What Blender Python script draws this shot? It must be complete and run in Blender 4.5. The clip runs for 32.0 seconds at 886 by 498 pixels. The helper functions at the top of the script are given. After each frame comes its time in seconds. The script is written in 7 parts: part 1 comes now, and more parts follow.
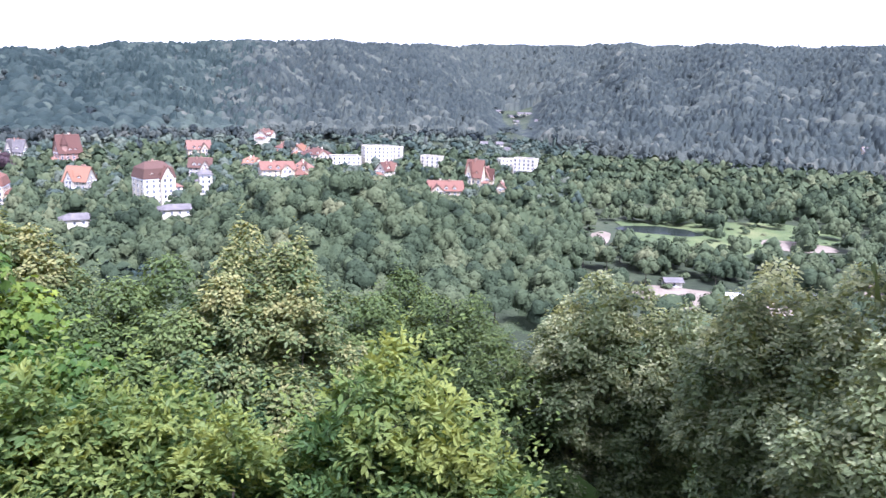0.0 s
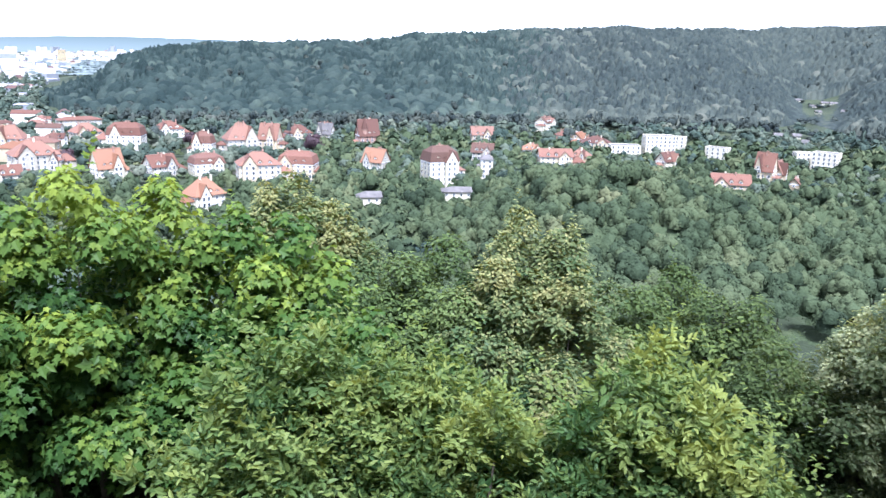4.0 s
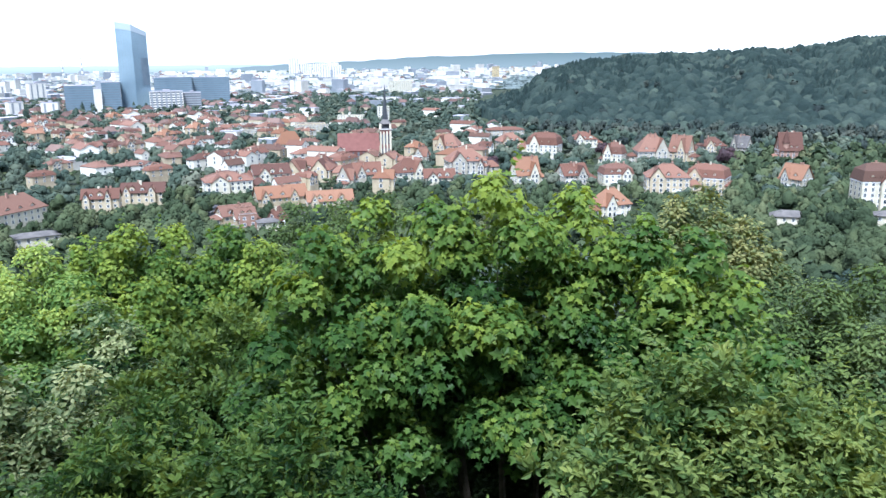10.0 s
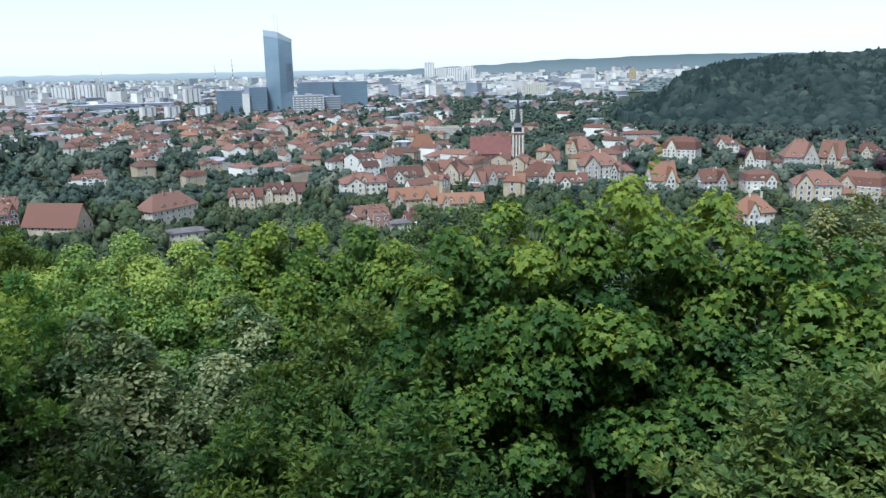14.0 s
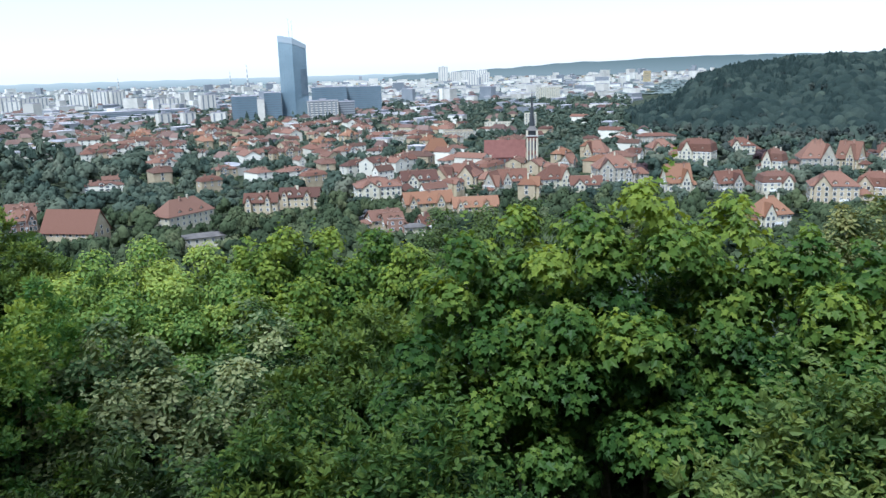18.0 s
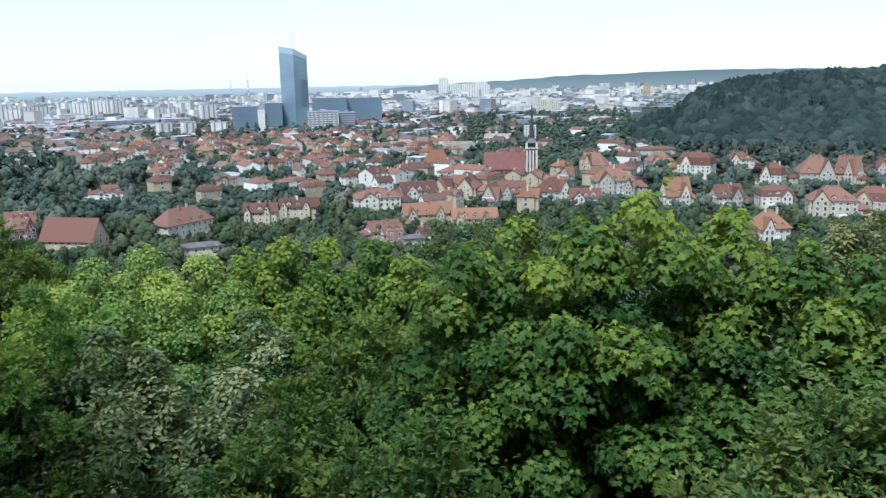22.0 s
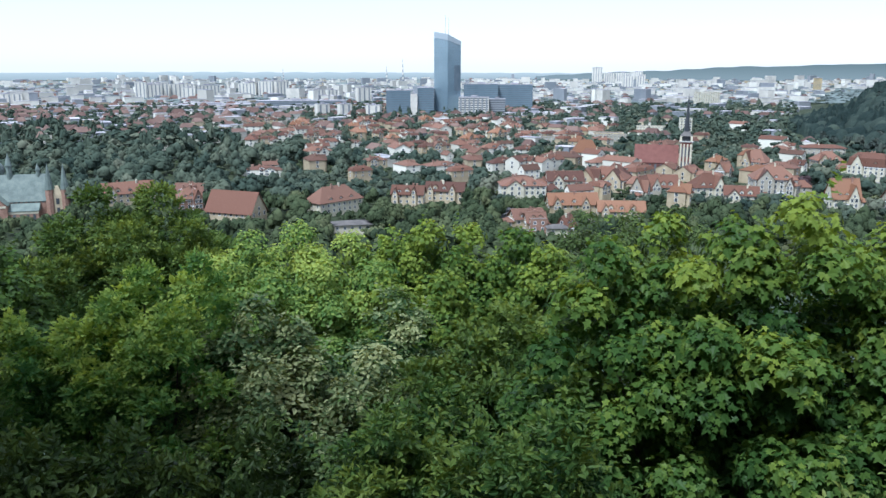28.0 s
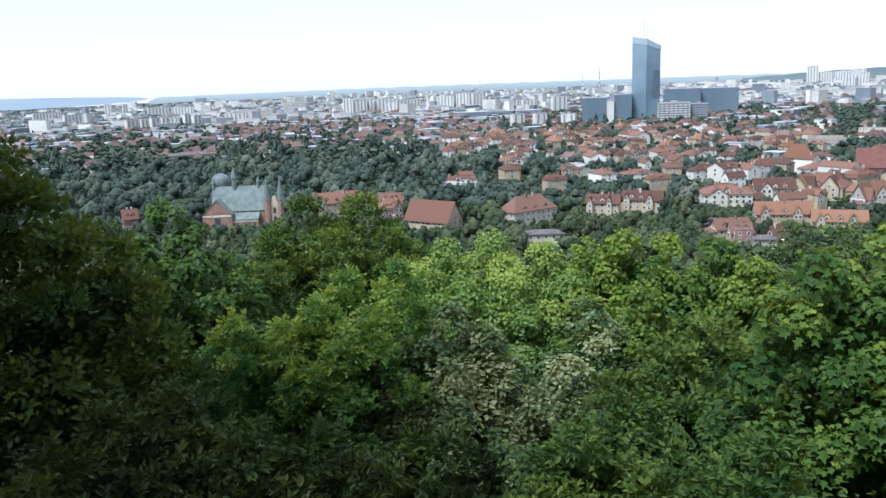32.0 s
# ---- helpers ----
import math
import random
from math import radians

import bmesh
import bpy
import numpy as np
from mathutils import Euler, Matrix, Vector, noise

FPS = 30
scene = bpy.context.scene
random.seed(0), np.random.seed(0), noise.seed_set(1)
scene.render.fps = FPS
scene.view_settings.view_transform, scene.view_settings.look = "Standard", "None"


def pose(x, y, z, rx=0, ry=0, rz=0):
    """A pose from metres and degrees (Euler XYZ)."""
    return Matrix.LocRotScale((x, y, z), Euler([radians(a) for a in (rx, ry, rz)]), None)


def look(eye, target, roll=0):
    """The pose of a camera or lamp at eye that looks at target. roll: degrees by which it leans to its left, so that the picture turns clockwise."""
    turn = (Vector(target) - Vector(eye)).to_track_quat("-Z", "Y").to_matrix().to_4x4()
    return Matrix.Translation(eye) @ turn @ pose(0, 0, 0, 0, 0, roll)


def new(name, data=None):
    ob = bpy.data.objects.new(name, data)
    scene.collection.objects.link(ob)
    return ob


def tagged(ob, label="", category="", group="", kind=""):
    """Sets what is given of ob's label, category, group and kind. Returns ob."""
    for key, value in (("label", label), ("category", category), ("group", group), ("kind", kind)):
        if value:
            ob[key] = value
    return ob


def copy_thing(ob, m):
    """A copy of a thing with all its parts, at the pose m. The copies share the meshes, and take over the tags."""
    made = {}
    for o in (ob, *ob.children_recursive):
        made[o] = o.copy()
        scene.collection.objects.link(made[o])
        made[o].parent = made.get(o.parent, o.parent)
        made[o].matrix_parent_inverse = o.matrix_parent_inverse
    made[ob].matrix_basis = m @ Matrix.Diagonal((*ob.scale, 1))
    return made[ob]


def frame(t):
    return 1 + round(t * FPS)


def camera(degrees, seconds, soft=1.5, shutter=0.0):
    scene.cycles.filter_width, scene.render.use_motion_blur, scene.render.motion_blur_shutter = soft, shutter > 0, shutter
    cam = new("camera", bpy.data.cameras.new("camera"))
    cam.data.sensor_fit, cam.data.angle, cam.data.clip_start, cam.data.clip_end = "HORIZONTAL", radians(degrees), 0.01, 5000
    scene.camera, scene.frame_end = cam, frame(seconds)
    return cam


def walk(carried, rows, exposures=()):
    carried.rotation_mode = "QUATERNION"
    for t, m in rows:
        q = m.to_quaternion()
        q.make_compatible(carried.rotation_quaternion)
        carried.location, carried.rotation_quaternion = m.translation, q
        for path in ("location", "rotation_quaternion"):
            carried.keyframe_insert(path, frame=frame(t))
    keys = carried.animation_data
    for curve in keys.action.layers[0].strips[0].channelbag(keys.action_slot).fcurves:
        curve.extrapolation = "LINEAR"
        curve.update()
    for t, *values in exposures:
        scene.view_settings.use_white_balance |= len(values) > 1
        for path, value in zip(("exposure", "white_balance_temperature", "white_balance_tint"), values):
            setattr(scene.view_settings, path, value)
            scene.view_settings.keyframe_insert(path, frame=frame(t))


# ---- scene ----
from mathutils import kdtree

# ---------------------------------------------------------------- camera
EYE = 80.0                    # height of the eye over the town's plain
cam = camera(57.9, 32.0, soft=1.45, shutter=0.3)
TURNS = [  # seconds, azimuth clockwise from +y, pitch, lean
    (0, 70.09, -12.60, 2.21), (0.5, 67.84, -13.25, 1.99), (1, 65.47, -13.31, 2.12), (1.5, 62.51, -13.61, 1.89),
    (2, 59.62, -13.86, 1.89), (2.5, 57.59, -13.55, 1.82), (3, 55.00, -14.08, 1.60), (3.5, 52.42, -14.14, 1.45),
    (5.5, 43.44, -14.27, 1.44), (6, 40.08, -14.41, 1.21), (6.5, 37.79, -14.49, 1.16), (7, 36.00, -14.38, 1.23),
    (7.5, 34.02, -14.45, 1.62), (8, 30.90, -14.32, 1.50), (8.5, 27.76, -15.07, 1.16), (9, 25.00, -14.72, 0.35),
    (9.5, 23.03, -13.94, -0.17), (10, 21.37, -13.50, -0.48), (10.5, 20.02, -13.64, -0.43), (11, 16.97, -14.02, -0.72),
    (11.5, 14.32, -12.85, -1.17), (12, 12.40, -11.63, -2.67), (12.5, 13.00, -12.18, -3.36), (13, 12.16, -11.99, -2.17),
    (13.5, 12.11, -13.19, -1.16), (15.5, 11.24, -12.91, -1.35), (16, 11.26, -12.96, -1.29), (16.5, 11.06, -12.73, -1.42),
    (17, 10.81, -12.78, -1.45), (17.5, 10.64, -12.79, -1.62), (18, 10.82, -12.84, -1.65), (18.5, 10.81, -13.01, -1.63),
    (19, 11.27, -12.90, -1.45), (19.5, 11.25, -12.78, -1.41), (20, 11.20, -12.61, -1.33), (20.5, 11.21, -12.49, -1.32),
    (21, 11.27, -12.38, -1.25), (21.5, 11.22, -12.33, -1.10), (22, 10.92, -12.03, -1.15), (22.5, 11.09, -12.11, -0.96),
    (23, 11.17, -12.20, -0.89), (23.5, 11.20, -12.08, -0.85), (24, 11.35, -12.10, -0.51), (24.5, 11.23, -12.22, -0.52),
    (26.5, 5.38, -12.24, -1.08), (27, 2.78, -12.28, -0.91), (27.5, 1.43, -12.54, 0.03), (28, 0.55, -12.82, 0.07),
    (28.5, -0.50, -13.03, -0.34), (29, -1.37, -13.11, -0.14), (29.5, -2.07, -13.37, -0.28), (30, -3.81, -13.00, -0.75),
    (30.5, -6.12, -12.65, -1.16), (31, -9.01, -12.09, -1.81), (31.5, -12.01, -12.02, -2.13), (32, -13.53, -11.91, -2.20),
]


def bearing(az, d, z=0.0):
    a = radians(az)
    return Vector((d * math.sin(a), d * math.cos(a), z))


def stance(t, az, pitch, lean):
    # the arm swings a few centimetres sideways as the body turns
    s = 0.035 * math.cos(math.pi * min(max((t - 3.0) / 10.0, 0), 1))
    eye = bearing(115, s, EYE)
    p = radians(pitch)
    way = bearing(az, math.cos(p), math.sin(p))
    return look(eye, eye + way * 10, lean)


walk(cam, [(r[0], stance(*r)) for r in TURNS],
 exposures=[(0, 2.44, 5210, 32), (2, 2.50, 5220, 30), (4, 2.38, 5170, 18), (8, 2.13, 5110, 10), (11, 1.53, 5150, 8), (12.3, 1.12, 5160, 6), (19, 1.24, 5180, 6), (26, 1.12, 5210, 6), (30, 1.26, 5260, 8), (32, 1.25, 5290, 9)])

# ---------------------------------------------------------------- sky and sun
SUN_AZ, SUN_EL = 215.0, 60.0
world = bpy.data.worlds.new("evening_sky")
scene.world = world
world.use_nodes = True
wn = world.node_tree.nodes
sky = wn.new("ShaderNodeTexSky")
sky.sky_type = "NISHITA"
sky.sun_disc = False
sky.sun_elevation = radians(SUN_EL)
sky.sun_rotation = radians(SUN_AZ)
sky.air_density, sky.dust_density, sky.ozone_density = 0.8, 0.6, 0.7
wn["Background"].inputs[1].default_value = 0.1
# a thin even veil of cloud over the clear sky
veil = wn.new("ShaderNodeMix")
veil.data_type = "RGBA"
veil.inputs[0].default_value = 0.6
veil.inputs[7].default_value = (5.1, 4.65, 4.4, 1)
world.node_tree.links.new(sky.outputs[0], veil.inputs[6])
world.node_tree.links.new(veil.outputs[2], wn["Background"].inputs[0])
sun_data = bpy.data.lights.new("sun", "SUN")
sun_data.energy, sun_data.angle, sun_data.color = 2.5, radians(18), (1.0, 0.95, 0.88)
sun = new("sun", sun_data)
sun.matrix_world = look((0, 0, 400), Vector((0, 0, 400)) - bearing(SUN_AZ, math.cos(radians(SUN_EL)), math.sin(radians(SUN_EL))))

# ---------------------------------------------------------------- materials
MATS = {}


def ramp_mat(name, cols, rough=0.7, scale=1.0, mix="noise", bump=0.0, bump_scale=20.0, metal=0.0, spec=0.3, coord="Object", fine=0.25, single=0.62):
    """Colours spread by island, by object or by noise at two scales."""
    m = bpy.data.materials.new(name)
    m.use_nodes = True
    nt = m.node_tree
    n, l = nt.nodes, nt.links
    b = n["Principled BSDF"]
    b.inputs["Roughness"].default_value = rough
    b.inputs["Metallic"].default_value = metal
    b.inputs["Specular IOR Level"].default_value = spec
    tc = n.new("ShaderNodeTexCoord")
    big = n.new("ShaderNodeTexNoise")
    big.inputs["Scale"].default_value = scale
    big.inputs["Detail"].default_value = 4
    l.new(tc.outputs[coord], big.inputs["Vector"])
    small = n.new("ShaderNodeTexNoise")
    small.inputs["Scale"].default_value = scale * 9
    small.inputs["Detail"].default_value = 3
    l.new(tc.outputs[coord], small.inputs["Vector"])
    if mix == "island":
        isl = n.new("ShaderNodeMath")
        isl.operation = "MULTIPLY_ADD"
        l.new(n.new("ShaderNodeNewGeometry").outputs["Random Per Island"], isl.inputs[0])
        isl.inputs[1].default_value = single
        bigger = n.new("ShaderNodeMath")
        bigger.operation = "MULTIPLY_ADD"
        l.new(big.outputs["Fac"], bigger.inputs[0])
        bigger.inputs[1].default_value = 1.72 - single
        bigger.inputs[2].default_value = 0.5 * (1 - single) - 0.5 * (1.72 - single)
        l.new(bigger.outputs[0], isl.inputs[2])
        src = isl.outputs[0]
    elif mix == "object":
        src = n.new("ShaderNodeObjectInfo").outputs["Random"]
    else:
        src = big.outputs["Fac"]
    add = n.new("ShaderNodeMath")
    add.operation = "MULTIPLY_ADD"
    add.inputs[1].default_value = fine * 2
    sub = n.new("ShaderNodeMath")
    sub.operation = "SUBTRACT"
    l.new(small.outputs["Fac"], add.inputs[0])
    l.new(src, add.inputs[2])
    l.new(add.outputs[0], sub.inputs[0])
    sub.inputs[1].default_value = fine
    cr = n.new("ShaderNodeValToRGB")
    e = cr.color_ramp.elements
    while len(e) < len(cols):
        e.new(0.5)
    lo, hi = (0.3, 0.7) if mix == "noise" else (0.14, 0.86)
    for i, c in enumerate(cols):
        e[i].position = lo + (hi - lo) * i / max(len(cols) - 1, 1)
        e[i].color = (*c, 1)
    l.new(sub.outputs[0], cr.inputs["Fac"])
    l.new(cr.outputs["Color"], b.inputs["Base Color"])
    if bump:
        bn = n.new("ShaderNodeTexNoise")
        bn.inputs["Scale"].default_value = bump_scale
        bn.inputs["Detail"].default_value = 5
        l.new(tc.outputs[coord], bn.inputs["Vector"])
        bp = n.new("ShaderNodeBump")
        bp.inputs["Strength"].default_value = bump
        bp.inputs["Distance"].default_value = 1.0 / bump_scale
        l.new(bn.outputs["Fac"], bp.inputs["Height"])
        l.new(bp.outputs["Normal"], b.inputs["Normal"])
    MATS[name] = m
    return m


def leaf_mat(name, cols, thin=0.18, rough=0.45):
    """Near leaves: the tone of the shoot, a little of each leaf's own, and blotches; light shines through."""
    m = bpy.data.materials.new(name)
    m.use_nodes = True
    n, l = m.node_tree.nodes, m.node_tree.links
    b = n["Principled BSDF"]
    b.inputs["Roughness"].default_value = rough
    b.inputs["Specular IOR Level"].default_value = 0.1
    tone = n.new("ShaderNodeAttribute")
    tone.attribute_name = "tone"
    tc = n.new("ShaderNodeTexCoord")
    blotch = n.new("ShaderNodeTexNoise")
    blotch.inputs["Scale"].default_value = 1.3
    blotch.inputs["Detail"].default_value = 4
    l.new(tc.outputs["Object"], blotch.inputs["Vector"])
    val = tone.outputs["Fac"]
    for src, gain in ((n.new("ShaderNodeNewGeometry").outputs["Random Per Island"], 0.1), (blotch.outputs["Fac"], 0.55)):
        ma = n.new("ShaderNodeMath")
        ma.operation = "MULTIPLY_ADD"
        ma.inputs[1].default_value = gain
        l.new(src, ma.inputs[0])
        off = n.new("ShaderNodeMath")
        off.operation = "SUBTRACT"
        off.inputs[1].default_value = gain / 2
        l.new(val, off.inputs[0])
        l.new(off.outputs[0], ma.inputs[2])
        val = ma.outputs[0]
    cr = n.new("ShaderNodeValToRGB")
    e = cr.color_ramp.elements
    while len(e) < len(cols):
        e.new(0.5)
    for i, c in enumerate(cols):
        e[i].position = 0.05 + 0.9 * i / (len(cols) - 1)
        e[i].color = (*c, 1)
    l.new(val, cr.inputs["Fac"])
    l.new(cr.outputs["Color"], b.inputs["Base Color"])
    tr = n.new("ShaderNodeBsdfTranslucent")
    lit = n.new("ShaderNodeMix")
    lit.data_type, lit.blend_type = "RGBA", "MULTIPLY"
    lit.inputs[0].default_value = 1.0
    lit.inputs[7].default_value = (1.75, 1.5, 0.6, 1)
    l.new(cr.outputs["Color"], lit.inputs[6])
    l.new(lit.outputs[2], tr.inputs["Color"])
    mx = n.new("ShaderNodeMixShader")
    mx.inputs["Fac"].default_value = thin
    l.new(b.outputs[0], mx.inputs[1])
    l.new(tr.outputs[0], mx.inputs[2])
    l.new(mx.outputs[0], n["Material Output"].inputs["Surface"])
    MATS[name] = m


def forest_mat(name, cols, scale=0.02, rough=0.85, bump=0.6, bump_scale=0.7):
    """Far foliage: every crown has its own tone, with stands of lighter and darker trees and mottled leaves."""
    m = bpy.data.materials.new(name)
    m.use_nodes = True
    n, l = m.node_tree.nodes, m.node_tree.links
    b = n["Principled BSDF"]
    b.inputs["Roughness"].default_value = rough
    b.inputs["Specular IOR Level"].default_value = 0.04
    tone = n.new("ShaderNodeAttribute")
    tone.attribute_name = "tone"
    tc = n.new("ShaderNodeTexCoord")
    val = tone.outputs["Fac"]
    for sc, gain in ((scale, 0.5), (scale * 22, 0.3)):
        t = n.new("ShaderNodeTexNoise")
        t.inputs["Scale"].default_value = sc
        t.inputs["Detail"].default_value = 4
        l.new(tc.outputs["Object"], t.inputs["Vector"])
        ma = n.new("ShaderNodeMath")
        ma.operation = "MULTIPLY_ADD"
        ma.inputs[1].default_value = gain
        l.new(t.outputs["Fac"], ma.inputs[0])
        off = n.new("ShaderNodeMath")
        off.operation = "SUBTRACT"
        off.inputs[1].default_value = gain / 2
        l.new(val, off.inputs[0])
        l.new(off.outputs[0], ma.inputs[2])
        val = ma.outputs[0]
    cr = n.new("ShaderNodeValToRGB")
    e = cr.color_ramp.elements
    while len(e) < len(cols):
        e.new(0.5)
    for i, c in enumerate(cols):
        e[i].position = 0.05 + 0.9 * i / (len(cols) - 1)
        e[i].color = (*c, 1)
    l.new(val, cr.inputs["Fac"])
    l.new(cr.outputs["Color"], b.inputs["Base Color"])
    bn = n.new("ShaderNodeTexNoise")
    bn.inputs["Scale"].default_value = bump_scale
    bn.inputs["Detail"].default_value = 5
    l.new(tc.outputs["Object"], bn.inputs["Vector"])
    bp = n.new("ShaderNodeBump")
    bp.inputs["Strength"].default_value = bump
    bp.inputs["Distance"].default_value = 1.0 / bump_scale
    l.new(bn.outputs["Fac"], bp.inputs["Height"])
    l.new(bp.outputs["Normal"], b.inputs["Normal"])
    MATS[name] = m


leaf_mat("maple_leaf", [(0.024, 0.056, 0.015), (0.054, 0.108, 0.025), (0.106, 0.168, 0.033), (0.215, 0.275, 0.046)], 0.38)
# maple2, plum2 and dark leaves are darker kinds: shade put into their colour
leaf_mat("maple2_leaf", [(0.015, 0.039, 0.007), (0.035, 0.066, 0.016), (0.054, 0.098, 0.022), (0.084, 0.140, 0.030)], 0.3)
leaf_mat("plum_leaf", [(0.030, 0.066, 0.021), (0.063, 0.114, 0.038), (0.119, 0.170, 0.049), (0.234, 0.276, 0.076)], 0.38)
leaf_mat("plum2_leaf", [(0.010, 0.029, 0.010), (0.024, 0.056, 0.016), (0.054, 0.098, 0.025), (0.132, 0.180, 0.038)], 0.38)
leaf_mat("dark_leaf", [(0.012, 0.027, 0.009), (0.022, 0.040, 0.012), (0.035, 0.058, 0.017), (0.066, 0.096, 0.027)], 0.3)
leaf_mat("hornbeam_leaf", [(0.019, 0.045, 0.014), (0.045, 0.084, 0.021), (0.082, 0.126, 0.030), (0.148, 0.192, 0.037)], 0.3)
leaf_mat("whitebeam_leaf", [(0.024, 0.058, 0.024), (0.052, 0.099, 0.039), (0.140, 0.186, 0.079), (0.372, 0.400, 0.200)], 0.3)
leaf_mat("locust_leaf", [(0.045, 0.115, 0.036), (0.092, 0.190, 0.055), (0.178, 0.280, 0.070), (0.360, 0.450, 0.105)], 0.38)
leaf_mat("linden_leaf", [(0.047, 0.106, 0.030), (0.090, 0.173, 0.048), (0.167, 0.249, 0.063), (0.319, 0.385, 0.093)], 0.38)
leaf_mat("pale_leaf", [(0.036, 0.069, 0.029), (0.069, 0.109, 0.045), (0.127, 0.156, 0.060), (0.270, 0.266, 0.107)], 0.3)
leaf_mat("oak_leaf", [(0.027, 0.047, 0.015), (0.052, 0.082, 0.028), (0.081, 0.119, 0.039), (0.130, 0.175, 0.057)], 0.3)
leaf_mat("oak2_leaf", [(0.067, 0.101, 0.040), (0.131, 0.173, 0.075), (0.225, 0.265, 0.130), (0.499, 0.526, 0.286)], 0.3)
# the hill and park greens are greyed and blued: haze put into base colour
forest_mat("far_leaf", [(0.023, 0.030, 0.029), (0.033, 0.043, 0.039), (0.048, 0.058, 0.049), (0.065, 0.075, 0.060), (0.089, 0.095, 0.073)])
forest_mat("near_hill_leaf", [(0.017, 0.027, 0.025), (0.027, 0.040, 0.035), (0.040, 0.054, 0.045), (0.054, 0.071, 0.055), (0.075, 0.090, 0.065)])
forest_mat("wood_leaf", [(0.022, 0.033, 0.019), (0.038, 0.054, 0.029), (0.057, 0.076, 0.038), (0.080, 0.097, 0.048), (0.112, 0.121, 0.061)], 0.05, 0.75, 0.8, 1.1)
forest_mat("park_leaf", [(0.028, 0.043, 0.035), (0.045, 0.064, 0.049), (0.066, 0.086, 0.062), (0.092, 0.110, 0.077), (0.128, 0.136, 0.098)], 0.03, 0.8, 0.5, 0.9)
# pale blue-green that puts the haze of distance into the base colour
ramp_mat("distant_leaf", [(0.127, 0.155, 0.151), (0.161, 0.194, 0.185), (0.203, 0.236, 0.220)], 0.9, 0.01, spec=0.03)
ramp_mat("copper_leaf", [(0.03, 0.018, 0.022), (0.05, 0.028, 0.03)], 0.7, 0.3, "island")
ramp_mat("bark", [(0.05, 0.04, 0.03), (0.11, 0.09, 0.07)], 0.9, 6, bump=0.6, bump_scale=40)
ramp_mat("red_roof", [(0.081, 0.039, 0.028), (0.112, 0.053, 0.035), (0.148, 0.071, 0.047), (0.190, 0.102, 0.070)], 0.8, 0.35, "object", bump=0.5, bump_scale=3, fine=0.3)
ramp_mat("orange_roof", [(0.154, 0.073, 0.040), (0.191, 0.093, 0.051), (0.228, 0.121, 0.072)], 0.8, 0.35, "object", bump=0.5, bump_scale=3, fine=0.3)
ramp_mat("brown_roof", [(0.085, 0.047, 0.033), (0.123, 0.063, 0.044), (0.166, 0.090, 0.063)], 0.8, 0.35, "object", bump=0.5, bump_scale=3, fine=0.3)
ramp_mat("grey_roof", [(0.078, 0.073, 0.070), (0.112, 0.104, 0.098), (0.150, 0.138, 0.128)], 0.7, 0.3, bump=0.2, bump_scale=3)
ramp_mat("green_roof", [(0.105, 0.130, 0.119), (0.140, 0.173, 0.154), (0.182, 0.216, 0.189)], 0.6, 0.3)
ramp_mat("white_wall", [(0.451, 0.415, 0.313), (0.541, 0.502, 0.380), (0.630, 0.587, 0.449)], 0.85, 0.25, bump=0.2, bump_scale=6)
ramp_mat("bright_wall", [(0.588, 0.562, 0.475), (0.693, 0.666, 0.570), (0.777, 0.749, 0.646)], 0.85, 0.25, "object", bump=0.2, bump_scale=6)
ramp_mat("cream_wall", [(0.371, 0.305, 0.209), (0.441, 0.370, 0.249), (0.507, 0.434, 0.300)], 0.85, 0.25, bump=0.2, bump_scale=6)
ramp_mat("beige_wall", [(0.329, 0.269, 0.178), (0.402, 0.330, 0.219), (0.456, 0.389, 0.261)], 0.85, 0.25, bump=0.2, bump_scale=6)
ramp_mat("ash_wall", [(0.289, 0.266, 0.212), (0.366, 0.339, 0.270), (0.424, 0.392, 0.316)], 0.85, 0.25, bump=0.2, bump_scale=6)
ramp_mat("yellow_wall", [(0.480, 0.368, 0.176), (0.544, 0.432, 0.224)], 0.85, 0.25)
ramp_mat("brick_wall", [(0.22, 0.135, 0.100), (0.28, 0.170, 0.125), (0.34, 0.220, 0.165)], 0.85, 0.4, bump=0.4, bump_scale=5)
ramp_mat("church_brick", [(0.13, 0.055, 0.045), (0.17, 0.075, 0.06)], 0.85, 0.3, bump=0.3, bump_scale=4)
ramp_mat("stone", [(0.35, 0.33, 0.31), (0.48, 0.46, 0.43)], 0.9, 0.4, bump=0.3, bump_scale=3)
ramp_mat("window_glass", [(0.05, 0.06, 0.07), (0.15, 0.16, 0.17)], 0.15, 0.3, "object", spec=0.6)
ramp_mat("window_frame", [(0.7, 0.7, 0.68), (0.8, 0.8, 0.78)], 0.6, 2)
ramp_mat("dark_metal", [(0.04, 0.045, 0.05), (0.08, 0.085, 0.09)], 0.5, 0.5, metal=0.4)
ramp_mat("tower_glass", [(0.203, 0.280, 0.338), (0.236, 0.319, 0.375), (0.277, 0.364, 0.419)], 0.14, 0.03, spec=0.7, metal=0.3, fine=0.1)
ramp_mat("tower_light_glass", [(0.36, 0.41, 0.44), (0.44, 0.48, 0.51)], 0.25, 0.05, "object", spec=0.6, metal=0.1)
ramp_mat("office_dark", [(0.088, 0.120, 0.147), (0.136, 0.168, 0.196)], 0.3, 0.1, spec=0.5)
ramp_mat("panel_white", [(0.440, 0.422, 0.373), (0.598, 0.569, 0.501), (0.749, 0.726, 0.641)], 0.85, 0.02, "island")
ramp_mat("panel_grey", [(0.18, 0.20, 0.22), (0.28, 0.29, 0.30)], 0.85, 0.05, "island")
